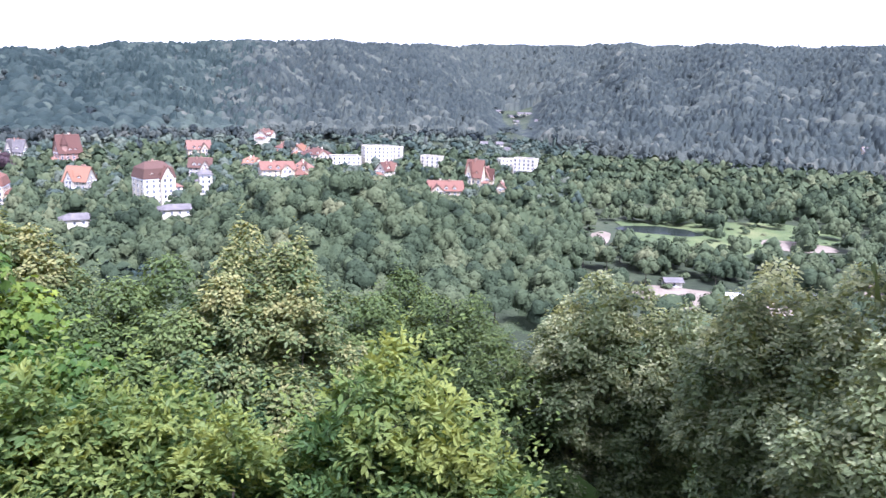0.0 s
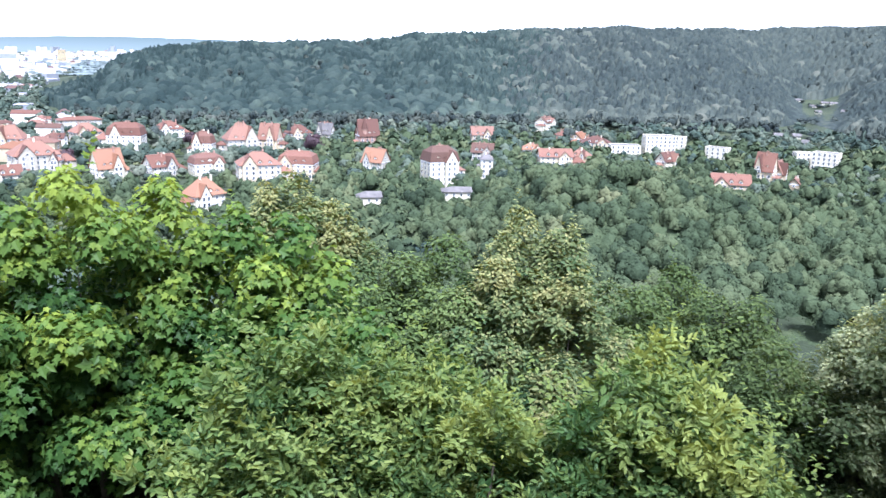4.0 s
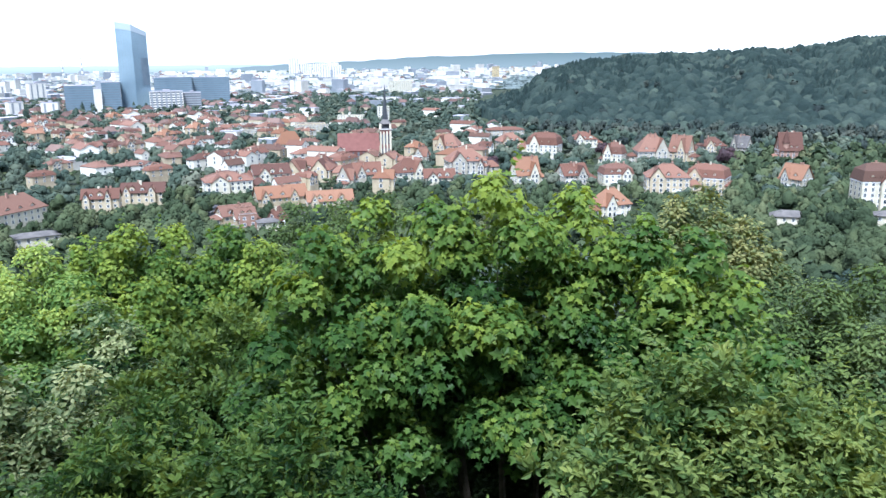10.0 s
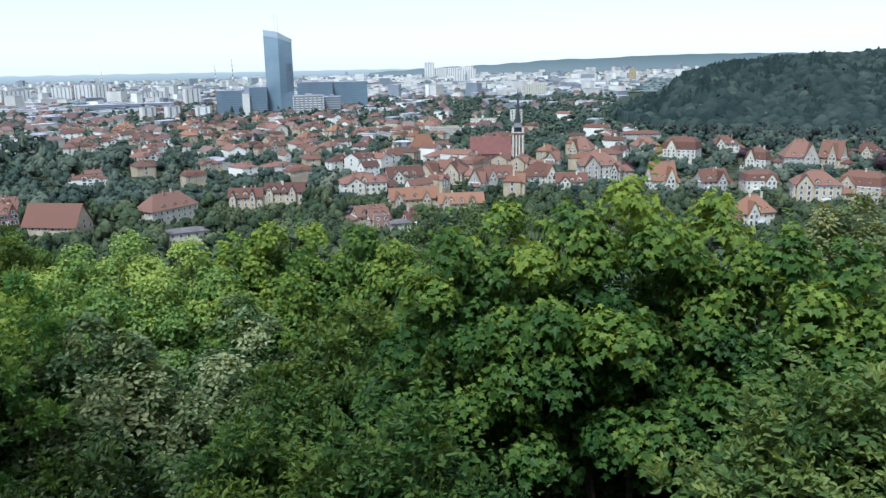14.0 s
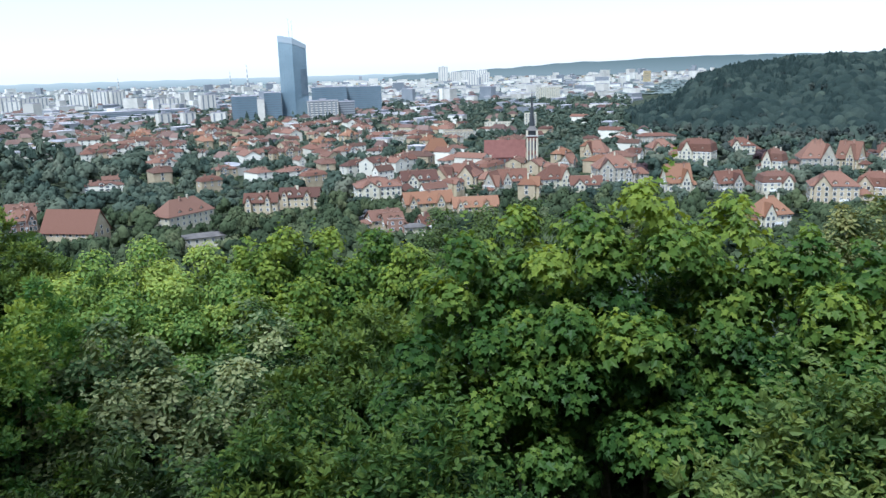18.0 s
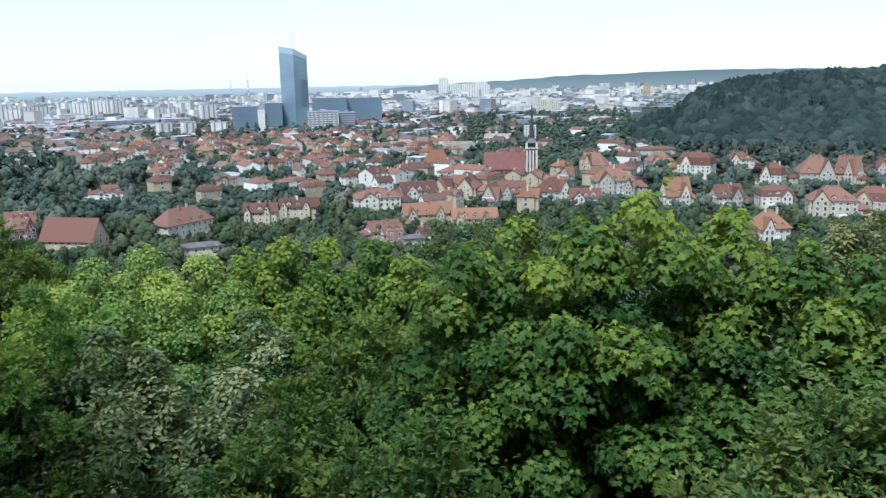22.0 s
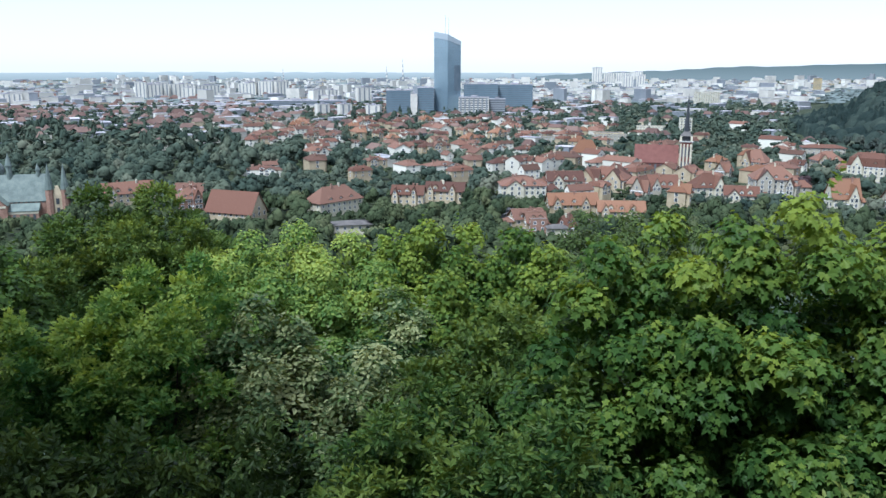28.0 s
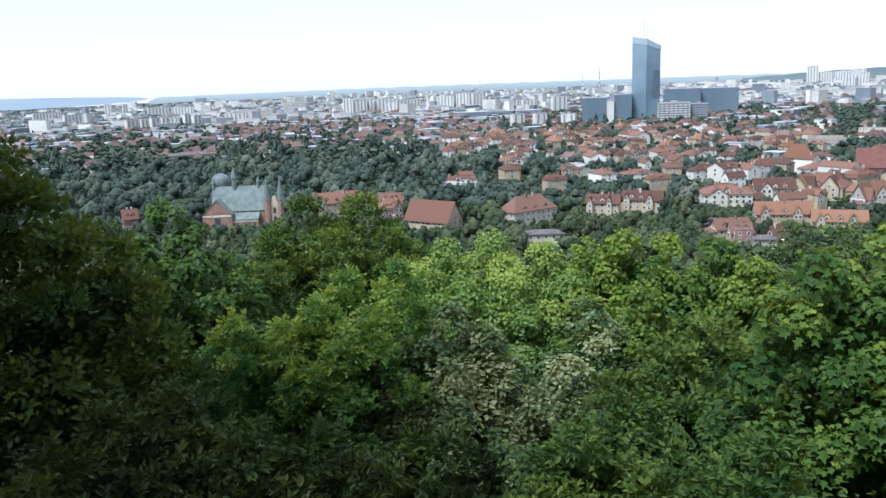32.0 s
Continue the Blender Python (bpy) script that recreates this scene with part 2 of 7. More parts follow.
ramp_mat("far_roof_red", [(0.091, 0.055, 0.046), (0.129, 0.080, 0.066), (0.176, 0.119, 0.096)], 0.85, 0.05, "island")
ramp_mat("far_roof_grey", [(0.176, 0.176, 0.197), (0.307, 0.301, 0.322), (0.462, 0.436, 0.446)], 0.85, 0.05, "island")
ramp_mat("asphalt", [(0.06, 0.06, 0.065), (0.10, 0.10, 0.10)], 0.9, 0.2)
ramp_mat("grass", [(0.052, 0.076, 0.029), (0.076, 0.105, 0.036), (0.118, 0.137, 0.052)], 0.95, 0.045, bump=0.5, bump_scale=1.5)
ramp_mat("sand", [(0.129, 0.109, 0.079), (0.178, 0.149, 0.109), (0.208, 0.183, 0.139)], 0.95, 0.08, bump=0.3, bump_scale=1)
ramp_mat("pond_water", [(0.012, 0.018, 0.014), (0.02, 0.026, 0.02)], 0.25, 0.05, spec=0.2)
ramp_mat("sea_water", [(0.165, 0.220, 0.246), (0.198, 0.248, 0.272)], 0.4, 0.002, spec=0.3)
ramp_mat("soil", [(0.018, 0.026, 0.012), (0.03, 0.042, 0.019), (0.05, 0.062, 0.03)], 0.95, 0.02, bump=0.4, bump_scale=0.5)
ramp_mat("white_paint", [(0.72, 0.72, 0.71), (0.8, 0.8, 0.79)], 0.6, 1.0)
ramp_mat("car_paint", [(0.05, 0.05, 0.06), (0.3, 0.3, 0.32), (0.7, 0.7, 0.7), (0.35, 0.05, 0.04)], 0.3, 0.5, "object", spec=0.6)
ramp_mat("rubber", [(0.02, 0.02, 0.02), (0.03, 0.03, 0.03)], 0.8, 3)


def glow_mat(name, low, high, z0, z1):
    """Pale distance: emission that stands in for light scattered by the hazy air."""
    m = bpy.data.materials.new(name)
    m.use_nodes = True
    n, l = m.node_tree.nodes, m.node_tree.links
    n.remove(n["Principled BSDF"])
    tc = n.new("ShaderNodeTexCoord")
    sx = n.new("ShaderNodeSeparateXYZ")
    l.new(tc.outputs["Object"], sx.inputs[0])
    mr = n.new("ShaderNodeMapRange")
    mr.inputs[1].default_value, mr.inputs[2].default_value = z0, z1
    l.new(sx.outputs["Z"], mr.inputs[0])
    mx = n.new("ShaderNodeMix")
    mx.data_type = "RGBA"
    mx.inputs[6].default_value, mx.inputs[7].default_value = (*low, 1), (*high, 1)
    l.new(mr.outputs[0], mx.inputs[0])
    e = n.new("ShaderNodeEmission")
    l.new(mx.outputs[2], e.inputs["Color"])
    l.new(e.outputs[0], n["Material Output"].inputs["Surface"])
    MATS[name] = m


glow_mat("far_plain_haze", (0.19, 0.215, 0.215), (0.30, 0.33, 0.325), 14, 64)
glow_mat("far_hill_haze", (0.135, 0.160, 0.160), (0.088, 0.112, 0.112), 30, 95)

# ---------------------------------------------------------------- ground form
def tab(az, xs, ys):
    return np.interp(az, xs, ys)


CREST_AZ = (20, 22.7, 24.6, 27, 28.5, 30, 32, 36, 44, 48, 55, 58, 67, 72, 76, 82, 92, 100, 130, 170)
CREST_Z = (0, 0, 3, 22, 43, 53, 63, 68, 75, 87, 98, 104, 112, 121, 128, 130, 126, 123, 110, 0)
FOOT_AZ, FOOT_D = (20, 25, 30, 45, 60, 70, 74, 79, 84, 92, 100, 170), (980, 900, 800, 790, 850, 900, 920, 850, 740, 700, 700, 650)
TOP_AZ, TOP_D = (20, 30, 45, 58, 66, 70, 76, 82, 90, 100, 170), (1150, 1180, 1300, 1400, 1500, 1680, 1880, 1700, 1500, 1400, 1300)
KNOLL_AZ, KNOLL_Z = (48, 51, 54, 57, 59.5, 62.5, 67, 72.8, 76.6, 79), (0, 0, 3, 15, 20, 23, 16, 3, 0, 0)


def smooth(t):
    t = np.clip(t, 0, 1)
    return t * t * (3 - 2 * t)


def ground_z(x, y):
    x, y = np.asarray(x, float), np.asarray(y, float)
    d = np.hypot(x, y)
    az = np.degrees(np.arctan2(x, y))
    own = 66 * np.exp(-(d / 75) ** 2)
    rise = 54 * np.clip((np.minimum(d, 4000) - 2600) / 2300, 0, 1.06) ** 2 * tab(az, (-180, -60, -37, -29, 170, 180), (0.5, 0.5, 0.5, 1, 1, 0.5))
    f, t = tab(az, FOOT_AZ, FOOT_D), tab(az, TOP_AZ, TOP_D)
    hill = tab(az, CREST_AZ, CREST_Z) * smooth((d - f) / (t - f)) ** 0.85
    hill = hill * (1 - 0.88 * np.exp(-((az - 74.4) / 4.2) ** 2) * (1 - smooth((d - 1280) / 480)))
    up = np.clip((d - f) / (t - f), 0, 1)
    hill = hill * (1 - 0.5 * up * (1 - up) * (1 + np.sin(az * 0.95 + 0.8 * np.sin(az * 0.31) + 2.2 * up)))
    hill = hill * (1 + 0.012 * np.sin(az * 0.9 + d * 0.006) + 0.012 * np.sin(az * 2.3 - d * 0.011)) * (1 - 0.8 * smooth((d - t - 120) / 900))
    knoll = tab(az, KNOLL_AZ, KNOLL_Z) * np.exp(-((d - 330) / 75) ** 2)
    return own + np.maximum(rise, 0) + hill + knoll


def gz(az, d):
    v = bearing(az, d)
    return float(ground_z(v.x, v.y))


# ---------------------------------------------------------------- mesh helpers
def mesh_from(name, verts, faces, mats, idx=None, smooth_faces=False):
    me = bpy.data.meshes.new(name)
    me.from_pydata([tuple(v) for v in verts], [], [tuple(f) for f in faces])
    for m in mats:
        me.materials.append(MATS[m])
    if idx is not None:
        me.polygons.foreach_set("material_index", np.asarray(idx, dtype=np.int32))
    if smooth_faces:
        me.polygons.foreach_set("use_smooth", np.ones(len(me.polygons), dtype=bool))
    me.update()
    return me


def mesh_np(name, verts, faces, mats, idx=None, soft=False):
    """Fast mesh from arrays: verts n x 3, faces m x k."""
    me = bpy.data.meshes.new(name)
    k = faces.shape[1]
    me.vertices.add(len(verts))
    me.vertices.foreach_set("co", np.ascontiguousarray(verts, dtype=np.float32).ravel())
    me.loops.add(faces.size)
    me.loops.foreach_set("vertex_index", np.ascontiguousarray(faces, dtype=np.int32).ravel())
    me.polygons.add(len(faces))
    me.polygons.foreach_set("loop_start", np.arange(len(faces), dtype=np.int32) * k)
    for m in mats:
        me.materials.append(MATS[m])
    if idx is not None:
        me.polygons.foreach_set("material_index", np.asarray(idx, dtype=np.int32))
    me.polygons.foreach_set("use_smooth", np.full(len(faces), soft, dtype=bool))
    me.update(calc_edges=True)
    return me


def toned(me, tone):
    me.attributes.new("tone", "FLOAT", "POINT").data.foreach_set("value", np.asarray(tone, dtype=np.float32).ravel())
    return me


def put(name, me, parent=None, m=None, label=""):
    ob = new(name, me)
    if parent is not None:
        ob.parent = parent
    if m is not None:
        ob.matrix_basis = m
    if label:
        ob["label"] = label
    return ob


def thing(name, label, category, m, group="", kind=""):
    return tagged(put(name, None, None, m), label, category, group, kind)


def box(x0, x1, y0, y1, z0, z1):
    v = [(x, y, z) for z in (z0, z1) for y in (y0, y1) for x in (x0, x1)]
    f = [(0, 2, 3, 1), (4, 5, 7, 6), (0, 1, 5, 4), (1, 3, 7, 5), (3, 2, 6, 7), (2, 0, 4, 6)]
    return v, f


def join(*pieces):
    v, f = [], []
    for pv, pf in pieces:
        o = len(v)
        v += pv
        f += [tuple(i + o for i in q) for q in pf]
    return v, f


def prism(ring, z0, z1):
    """An upright prism over a ring of xy corners (counter-clockwise)."""
    n = len(ring)
    v = [(x, y, z0) for x, y in ring] + [(x, y, z1) for x, y in ring]
    f = [tuple(range(n - 1, -1, -1)), tuple(range(n, 2 * n))]
    f += [(i, (i + 1) % n, n + (i + 1) % n, n + i) for i in range(n)]
    return v, f


def cone(ring, z0, z1, top=0.0):
    n = len(ring)
    cx, cy = sum(p[0] for p in ring) / n, sum(p[1] for p in ring) / n
    v = [(x, y, z0) for x, y in ring] + [(cx + (x - cx) * top, cy + (y - cy) * top, z1) for x, y in ring]
    f = [tuple(range(n - 1, -1, -1)), tuple(range(n, 2 * n))]
    f += [(i, (i + 1) % n, n + (i + 1) % n, n + i) for i in range(n)]
    return v, f


def ring(r, n, cx=0, cy=0, turn=0.0):
    return [(cx + r * math.cos(turn + 2 * math.pi * i / n), cy + r * math.sin(turn + 2 * math.pi * i / n)) for i in range(n)]


def tube(points, radii, sides=7):
    """A tapered limb through points."""
    v, f = [], []
    for i, (p, r) in enumerate(zip(points, radii)):
        a = Vector(points[max(i - 1, 0)])
        b = Vector(points[min(i + 1, len(points) - 1)])
        q = (b - a).to_track_quat("Z", "Y")
        for s in range(sides):
            t = 2 * math.pi * s / sides
            v.append(tuple(Vector(p) + q @ Vector((r * math.cos(t), r * math.sin(t), 0))))
        if i:
            o = (i - 1) * sides
            f += [(o + s, o + (s + 1) % sides, o + sides + (s + 1) % sides, o + sides + s) for s in range(sides)]
    f.append(tuple(range(sides - 1, -1, -1)))
    return v, f


# ---------------------------------------------------------------- the ground sheet
def build_ground():
    az = np.radians(np.arange(0, 360, 1.25))
    d = np.concatenate([[0.005, 4, 8, 14, 20, 28], np.arange(36, 500, 12), np.arange(500, 1700, 25), np.arange(1700, 4951, 120)])
    a, r = np.meshgrid(az, d)
    x, y = r * np.sin(a), r * np.cos(a)
    z = ground_z(x, y)
    z = z + np.where(r > 100, 0.35 * np.sin(x * 0.021) * np.cos(y * 0.017), 0)
    n, m = x.shape
    v = np.stack([x, y, z], -1).reshape(-1, 3)
    i = np.arange(n - 1)[:, None] * m
    j = np.arange(m)[None, :]
    k = (j + 1) % m
    f = np.stack([i + j, i + k, i + m + k, i + m + j], -1).reshape(-1, 4)[:, ::-1]
    me = mesh_np("ground", v, f, ["soil"])
    me.polygons.foreach_set("use_smooth", np.ones(len(f), dtype=bool))
    tagged(put("ground", me), "dark green ground under woods and town", "ground", kind="structure")


build_ground()


def patch(name, mat, az0, az1, d0, d1, label, category, lift=0.3, n=28, wobble=0.12, seed=1):
    """A low sheet with an uneven outline lying on the ground."""
    rng = random.Random(seed)
    ca, cd = (az0 + az1) / 2, (d0 + d1) / 2
    ph = [rng.uniform(0, 6.28) for _ in range(4)]
    v, f = [], []
    for k in range(5):
        s = k / 4
        for i in range(n):
            t = 2 * math.pi * i / n
            w = 1 + wobble * (math.sin(2 * t + ph[0]) + 0.7 * math.sin(3 * t + ph[1]) + 0.4 * math.sin(7 * t + ph[2]))
            a, d = ca + s * w * (az1 - az0) / 2 * math.cos(t), cd + s * w * (d1 - d0) / 2 * math.sin(t)
            p = bearing(a, d)
            v.append((p.x, p.y, gz(a, d) + lift))
            if k:
                o = (k - 1) * n
                f.append((o + i, o + n + i, o + n + (i + 1) % n, o + (i + 1) % n))
    me = mesh_from(name, v, [q[::-1] for q in f], [mat])
    tagged(put(name, me), label, category, kind="structure")


patch("meadow", "grass", 82.5, 96.5, 396, 490, "sunlit green meadow with reeds in the valley", "meadow", 0.35, wobble=0.2, seed=2)
patch("pond", "pond_water", 82.8, 88.0, 424, 450, "small dark still pond beside the meadow", "water", 0.5, seed=3)
patch("sand_patch", "sand", 92.2, 96.5, 415, 445, "bare sandy ground beside the meadow", "ground", 0.5, seed=4)
patch("sand_patch", "sand", 95.5, 101, 345, 372, "pale dry grass and sand in the valley", "ground", 0.5, seed=5)
patch("sand_patch", "sand", 80.6, 82.2, 390, 420, "bare sandy path in the valley", "ground", 0.5, seed=6)
patch("sand_patch", "sand", 84, 94, 285, 318, "trodden yard ground beside white sheds", "ground", 0.5, seed=7)
patch("car_park", "asphalt", 7.6, 12.6, 405, 432, "grey asphalt yard with parked cars", "car park", 0.4, seed=8)
# a sheet over the far ground, its colour paled as by haze
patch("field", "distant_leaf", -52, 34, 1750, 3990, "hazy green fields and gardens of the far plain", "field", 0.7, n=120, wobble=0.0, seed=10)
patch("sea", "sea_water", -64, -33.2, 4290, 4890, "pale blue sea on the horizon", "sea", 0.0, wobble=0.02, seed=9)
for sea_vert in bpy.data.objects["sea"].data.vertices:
    # the sheet is tilted up to meet the horizon as the camera sees it
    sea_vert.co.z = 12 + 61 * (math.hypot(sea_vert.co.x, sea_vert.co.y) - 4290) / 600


def backdrop(name, mat, d, az0, az1, line, bottom, label):
    """A far band of land behind everything, its upper edge a line of azimuths and elevations."""
    xs, ys = zip(*line)
    v, f = [], []
    az = np.arange(az0, az1 + 0.01, 0.5)
    for i, a in enumerate(az):
        p = bearing(a, d)
        el = float(tab(a, xs, ys)) + 0.02 * math.sin(a * 3.1) + 0.012 * math.sin(a * 9.7)
        v += [(p.x, p.y, bottom), (p.x, p.y, EYE + d * math.tan(radians(el)))]
        if i:
            f.append((2 * i - 2, 2 * i, 2 * i + 1, 2 * i - 1))
    tagged(put(name, mesh_from(name, v, f, [mat])), label, "backdrop", kind="structure")


# flat glowing bands: the haze over far land is put in as emission
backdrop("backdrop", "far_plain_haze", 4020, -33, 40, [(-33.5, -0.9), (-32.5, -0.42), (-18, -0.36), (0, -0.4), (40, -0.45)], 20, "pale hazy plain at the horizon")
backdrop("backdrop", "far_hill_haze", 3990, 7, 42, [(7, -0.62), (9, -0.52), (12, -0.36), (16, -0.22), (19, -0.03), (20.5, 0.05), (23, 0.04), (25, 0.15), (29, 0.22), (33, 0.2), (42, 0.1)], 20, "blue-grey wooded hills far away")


def road(name, pts, width, label):
    v, f = [], []
    path = []
    for (a0, d0), (a1, d1) in zip(pts, pts[1:]):
        for k in range(12):
            path.append((a0 + (a1 - a0) * k / 12, d0 + (d1 - d0) * k / 12))
    path.append(pts[-1])
    ps = [bearing(a, d) for a, d in path]
    for i, p in enumerate(ps):
        t = (ps[min(i + 1, len(ps) - 1)] - ps[max(i - 1, 0)]).normalized()
        s = Vector((-t.y, t.x, 0)) * width / 2
        for q in (p - s, p + s):
            v.append((q.x, q.y, float(ground_z(q.x, q.y)) + 0.5))
    f = [(2 * i, 2 * i + 2, 2 * i + 3, 2 * i + 1) for i in range(len(ps) - 1)]
    tagged(put(name, mesh_from(name, v, [q[::-1] for q in f], ["asphalt"])), label, "road", kind="structure")


road("road", [(47.6, 770), (47.3, 640), (48.6, 520), (50.5, 430)], 9, "narrow grey street climbing between villas")
road("road", [(4.6, 405), (5.2, 480), (4.5, 560)], 8, "grey asphalt street between houses")
road("road", [(55, 395), (47, 400), (42, 415)], 8, "grey asphalt street below the villas")
# ---------------------------------------------------------------- leaves
def leaf_shape(kind):
    """Verts (along, across, up) of one leaf and its faces, all of one size."""
    if kind == "lobed":
        pts = [(0, 0), (0.12, -0.36), (0.30, -0.22), (0.52, -0.52), (0.58, -0.2), (1.0, 0), (0.58, 0.2), (0.52, 0.52), (0.30, 0.22), (0.12, 0.36)]
        v = [(a, b, 0.10 * abs(b) - 0.12 * a * a) for a, b in pts]
        f = [(0, 1, 2), (0, 2, 4), (2, 3, 4), (0, 4, 5), (0, 5, 6), (6, 7, 8), (0, 6, 8), (0, 8, 9)]
        return np.array(v), np.array(f)
    if kind == "oval":
        v = [(0, 0, 0), (0.3, -0.24, 0.07), (0.68, -0.2, 0.02), (1, 0, -0.16), (0.68, 0.2, 0.02), (0.3, 0.24, 0.07)]
        return np.array(v), np.array([(0, 1, 2, 3), (0, 3, 4, 5)])
    v = [(0, 0, 0), (0.45, -0.30, 0.06), (1, 0, -0.10), (0.45, 0.30, 0.06)]
    return np.array(v), np.array([(0, 1, 2, 3)])


def unit(a):
    return a / np.maximum(np.linalg.norm(a, axis=-1, keepdims=True), 1e-9)


def lay_leaves(pos, tip, nrm, size, shape):
    tv, tf = leaf_shape(shape)
    nrm = unit(nrm)
    tip = unit(tip - nrm * (tip * nrm).sum(-1, keepdims=True))
    side = np.cross(nrm, tip)
    v = pos[:, None] + size[:, None, None] * (tv[None, :, :1] * tip[:, None] + tv[None, :, 1:2] * side[:, None] + tv[None, :, 2:] * nrm[:, None])
    f = tf[None] + (np.arange(len(pos)) * len(tv))[:, None, None]
    return v.reshape(-1, 3), f.reshape(-1, tf.shape[1])


# kind: leaf form, leaf length near and farther off, layers, how the leaves stand, droop, shoots a bough, height of a puff
KINDS = {"maple": ("lobed", 0.106, 0.13, 1.3, "whorl", 0.6, 2, 0.95), "maple2": ("lobed", 0.13, 0.16, 1.3, "whorl", 0.5, 1, 0.75),
         "plum": ("oval", 0.070, 0.075, 0.95, "spray", 0.30, 11, 1.1), "plum2": ("oval", 0.070, 0.075, 0.95, "spray", 0.25, 9, 1.1), "dark": ("oval", 0.085, 0.09, 1.2, "spray", 0.2, 3, 0.9),
         "hornbeam": ("plain", 0.085, 0.12, 1.5, "spray", 0.15, 3, 0.75), "whitebeam": ("plain", 0.105, 0.115, 1.3, "whorl", -0.25, 1, 1.0),
         "locust": ("plain", 0.085, 0.095, 1.4, "spray", 0.25, 2, 1.0), "linden": ("plain", 0.115, 0.12, 1.35, "whorl", 0.35, 1, 0.9),
         "pale": ("plain", 0.105, 0.115, 1.35, "whorl", -0.3, 4, 1.15), "oak": ("plain", 0.12, 0.125, 1.3, "whorl", 0.1, 2, 0.9),
         "oak2": ("plain", 0.115, 0.12, 1.35, "whorl", -0.35, 2, 1.1)}
tree_seed = [100]
# tiers of puffs in a bough: how many, puff size, reach outwards, depth under the tip (all by the bough's radius), tone
# step painting lit tops and shaded lower tiers
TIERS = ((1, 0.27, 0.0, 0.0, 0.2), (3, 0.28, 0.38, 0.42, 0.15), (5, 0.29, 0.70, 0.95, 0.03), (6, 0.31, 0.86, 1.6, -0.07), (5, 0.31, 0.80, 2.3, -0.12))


def leaf_sprays(rng, c, s, style, per, ln, high, droop, count):
    """Leaves of one puff: whorls round shoot tips, or two ranks along a twig."""
    up = np.array([0, 0, 1.0])
    z = rng.uniform(-0.4, 1, count)
    phi = rng.uniform(0, 2 * math.pi, count)
    o = np.stack([np.sqrt(1 - z * z) * np.cos(phi), np.sqrt(1 - z * z) * np.sin(phi), z], -1)
    rr = s * np.where(rng.random(count) < 0.88, rng.uniform(0.78, 1.12, count), rng.uniform(0.2, 0.7, count))
    q = c + o * rr[:, None] * [1, 1, high]
    axis = unit(o * 0.65 + up * 0.75 + rng.normal(size=(count, 3)) * 0.18)
    j = np.arange(per)
    a1 = unit(np.cross(axis, rng.normal(size=(count, 3))))
    a2 = np.cross(axis, a1)
    grown = rng.uniform(0.75, 1.15, (count, 1))
    tone = rng.normal(0.40, 0.13) + rng.normal(size=(count, 1)) * 0.06 + np.zeros((count, per))
    if style == "whorl":
        inner = j >= per * 0.6
        ang = j * 2.4 + rng.uniform(0, 6.28, (count, 1)) + rng.normal(size=(count, per)) * 0.2
        t = a1[:, None] * np.cos(ang)[..., None] + a2[:, None] * np.sin(ang)[..., None]
        lift = np.where(inner, 0.25, -0.35)[None, :, None] + rng.normal(size=(count, per, 1)) * 0.2
        reach = np.where(inner, 0.12, 0.5)[None, :, None] * rng.uniform(0.6, 1.3, (count, per, 1))
        pos = q[:, None] + (t * reach + axis[:, None] * lift) * ln
        tip = t - axis[:, None] * np.where(inner, droop - 0.35, droop)[None, :, None] - up * 0.12 + rng.normal(size=(count, per, 3)) * 0.15
        nrm = axis[:, None] + t * droop * 0.9 + rng.normal(size=(count, per, 3)) * 0.2
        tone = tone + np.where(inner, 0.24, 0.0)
        size = ln * grown * np.where(inner, 0.72, 1.0)[None] * rng.uniform(0.8, 1.15, (count, per))
    else:
        twig = unit(o * 0.75 + a1 * 0.5 + up * 0.3)
        n = unit(axis - twig * (axis * twig).sum(-1, keepdims=True))
        side = np.cross(n, twig)
        u = ((j + 0.5) / per)[None, :, None]
        long = per * ln * 0.36
        sign = np.where(j % 2 == 0, 1.0, -1.0)[None, :, None]
        pos = q[:, None] + twig[:, None] * (u - 0.55) * long - up * u * u * long * (0.1 + droop * 0.6)
        tip = twig[:, None] * (0.5 + u * 0.6) + side[:, None] * sign * (0.95 - u * 0.5) - up * droop + rng.normal(size=(count, per, 3)) * 0.28
        nrm = n[:, None] + rng.normal(size=(count, per, 3)) * 0.38 - side[:, None] * sign * 0.2
        tone = tone - 0.1 + 0.38 * u[..., 0]
        size = ln * grown * (1.12 - 0.4 * u[..., 0]) * rng.uniform(0.8, 1.15, (count, per))
    return pos.reshape(-1, 3), tip.reshape(-1, 3), nrm.reshape(-1, 3), size.reshape(-1), tone.reshape(-1)


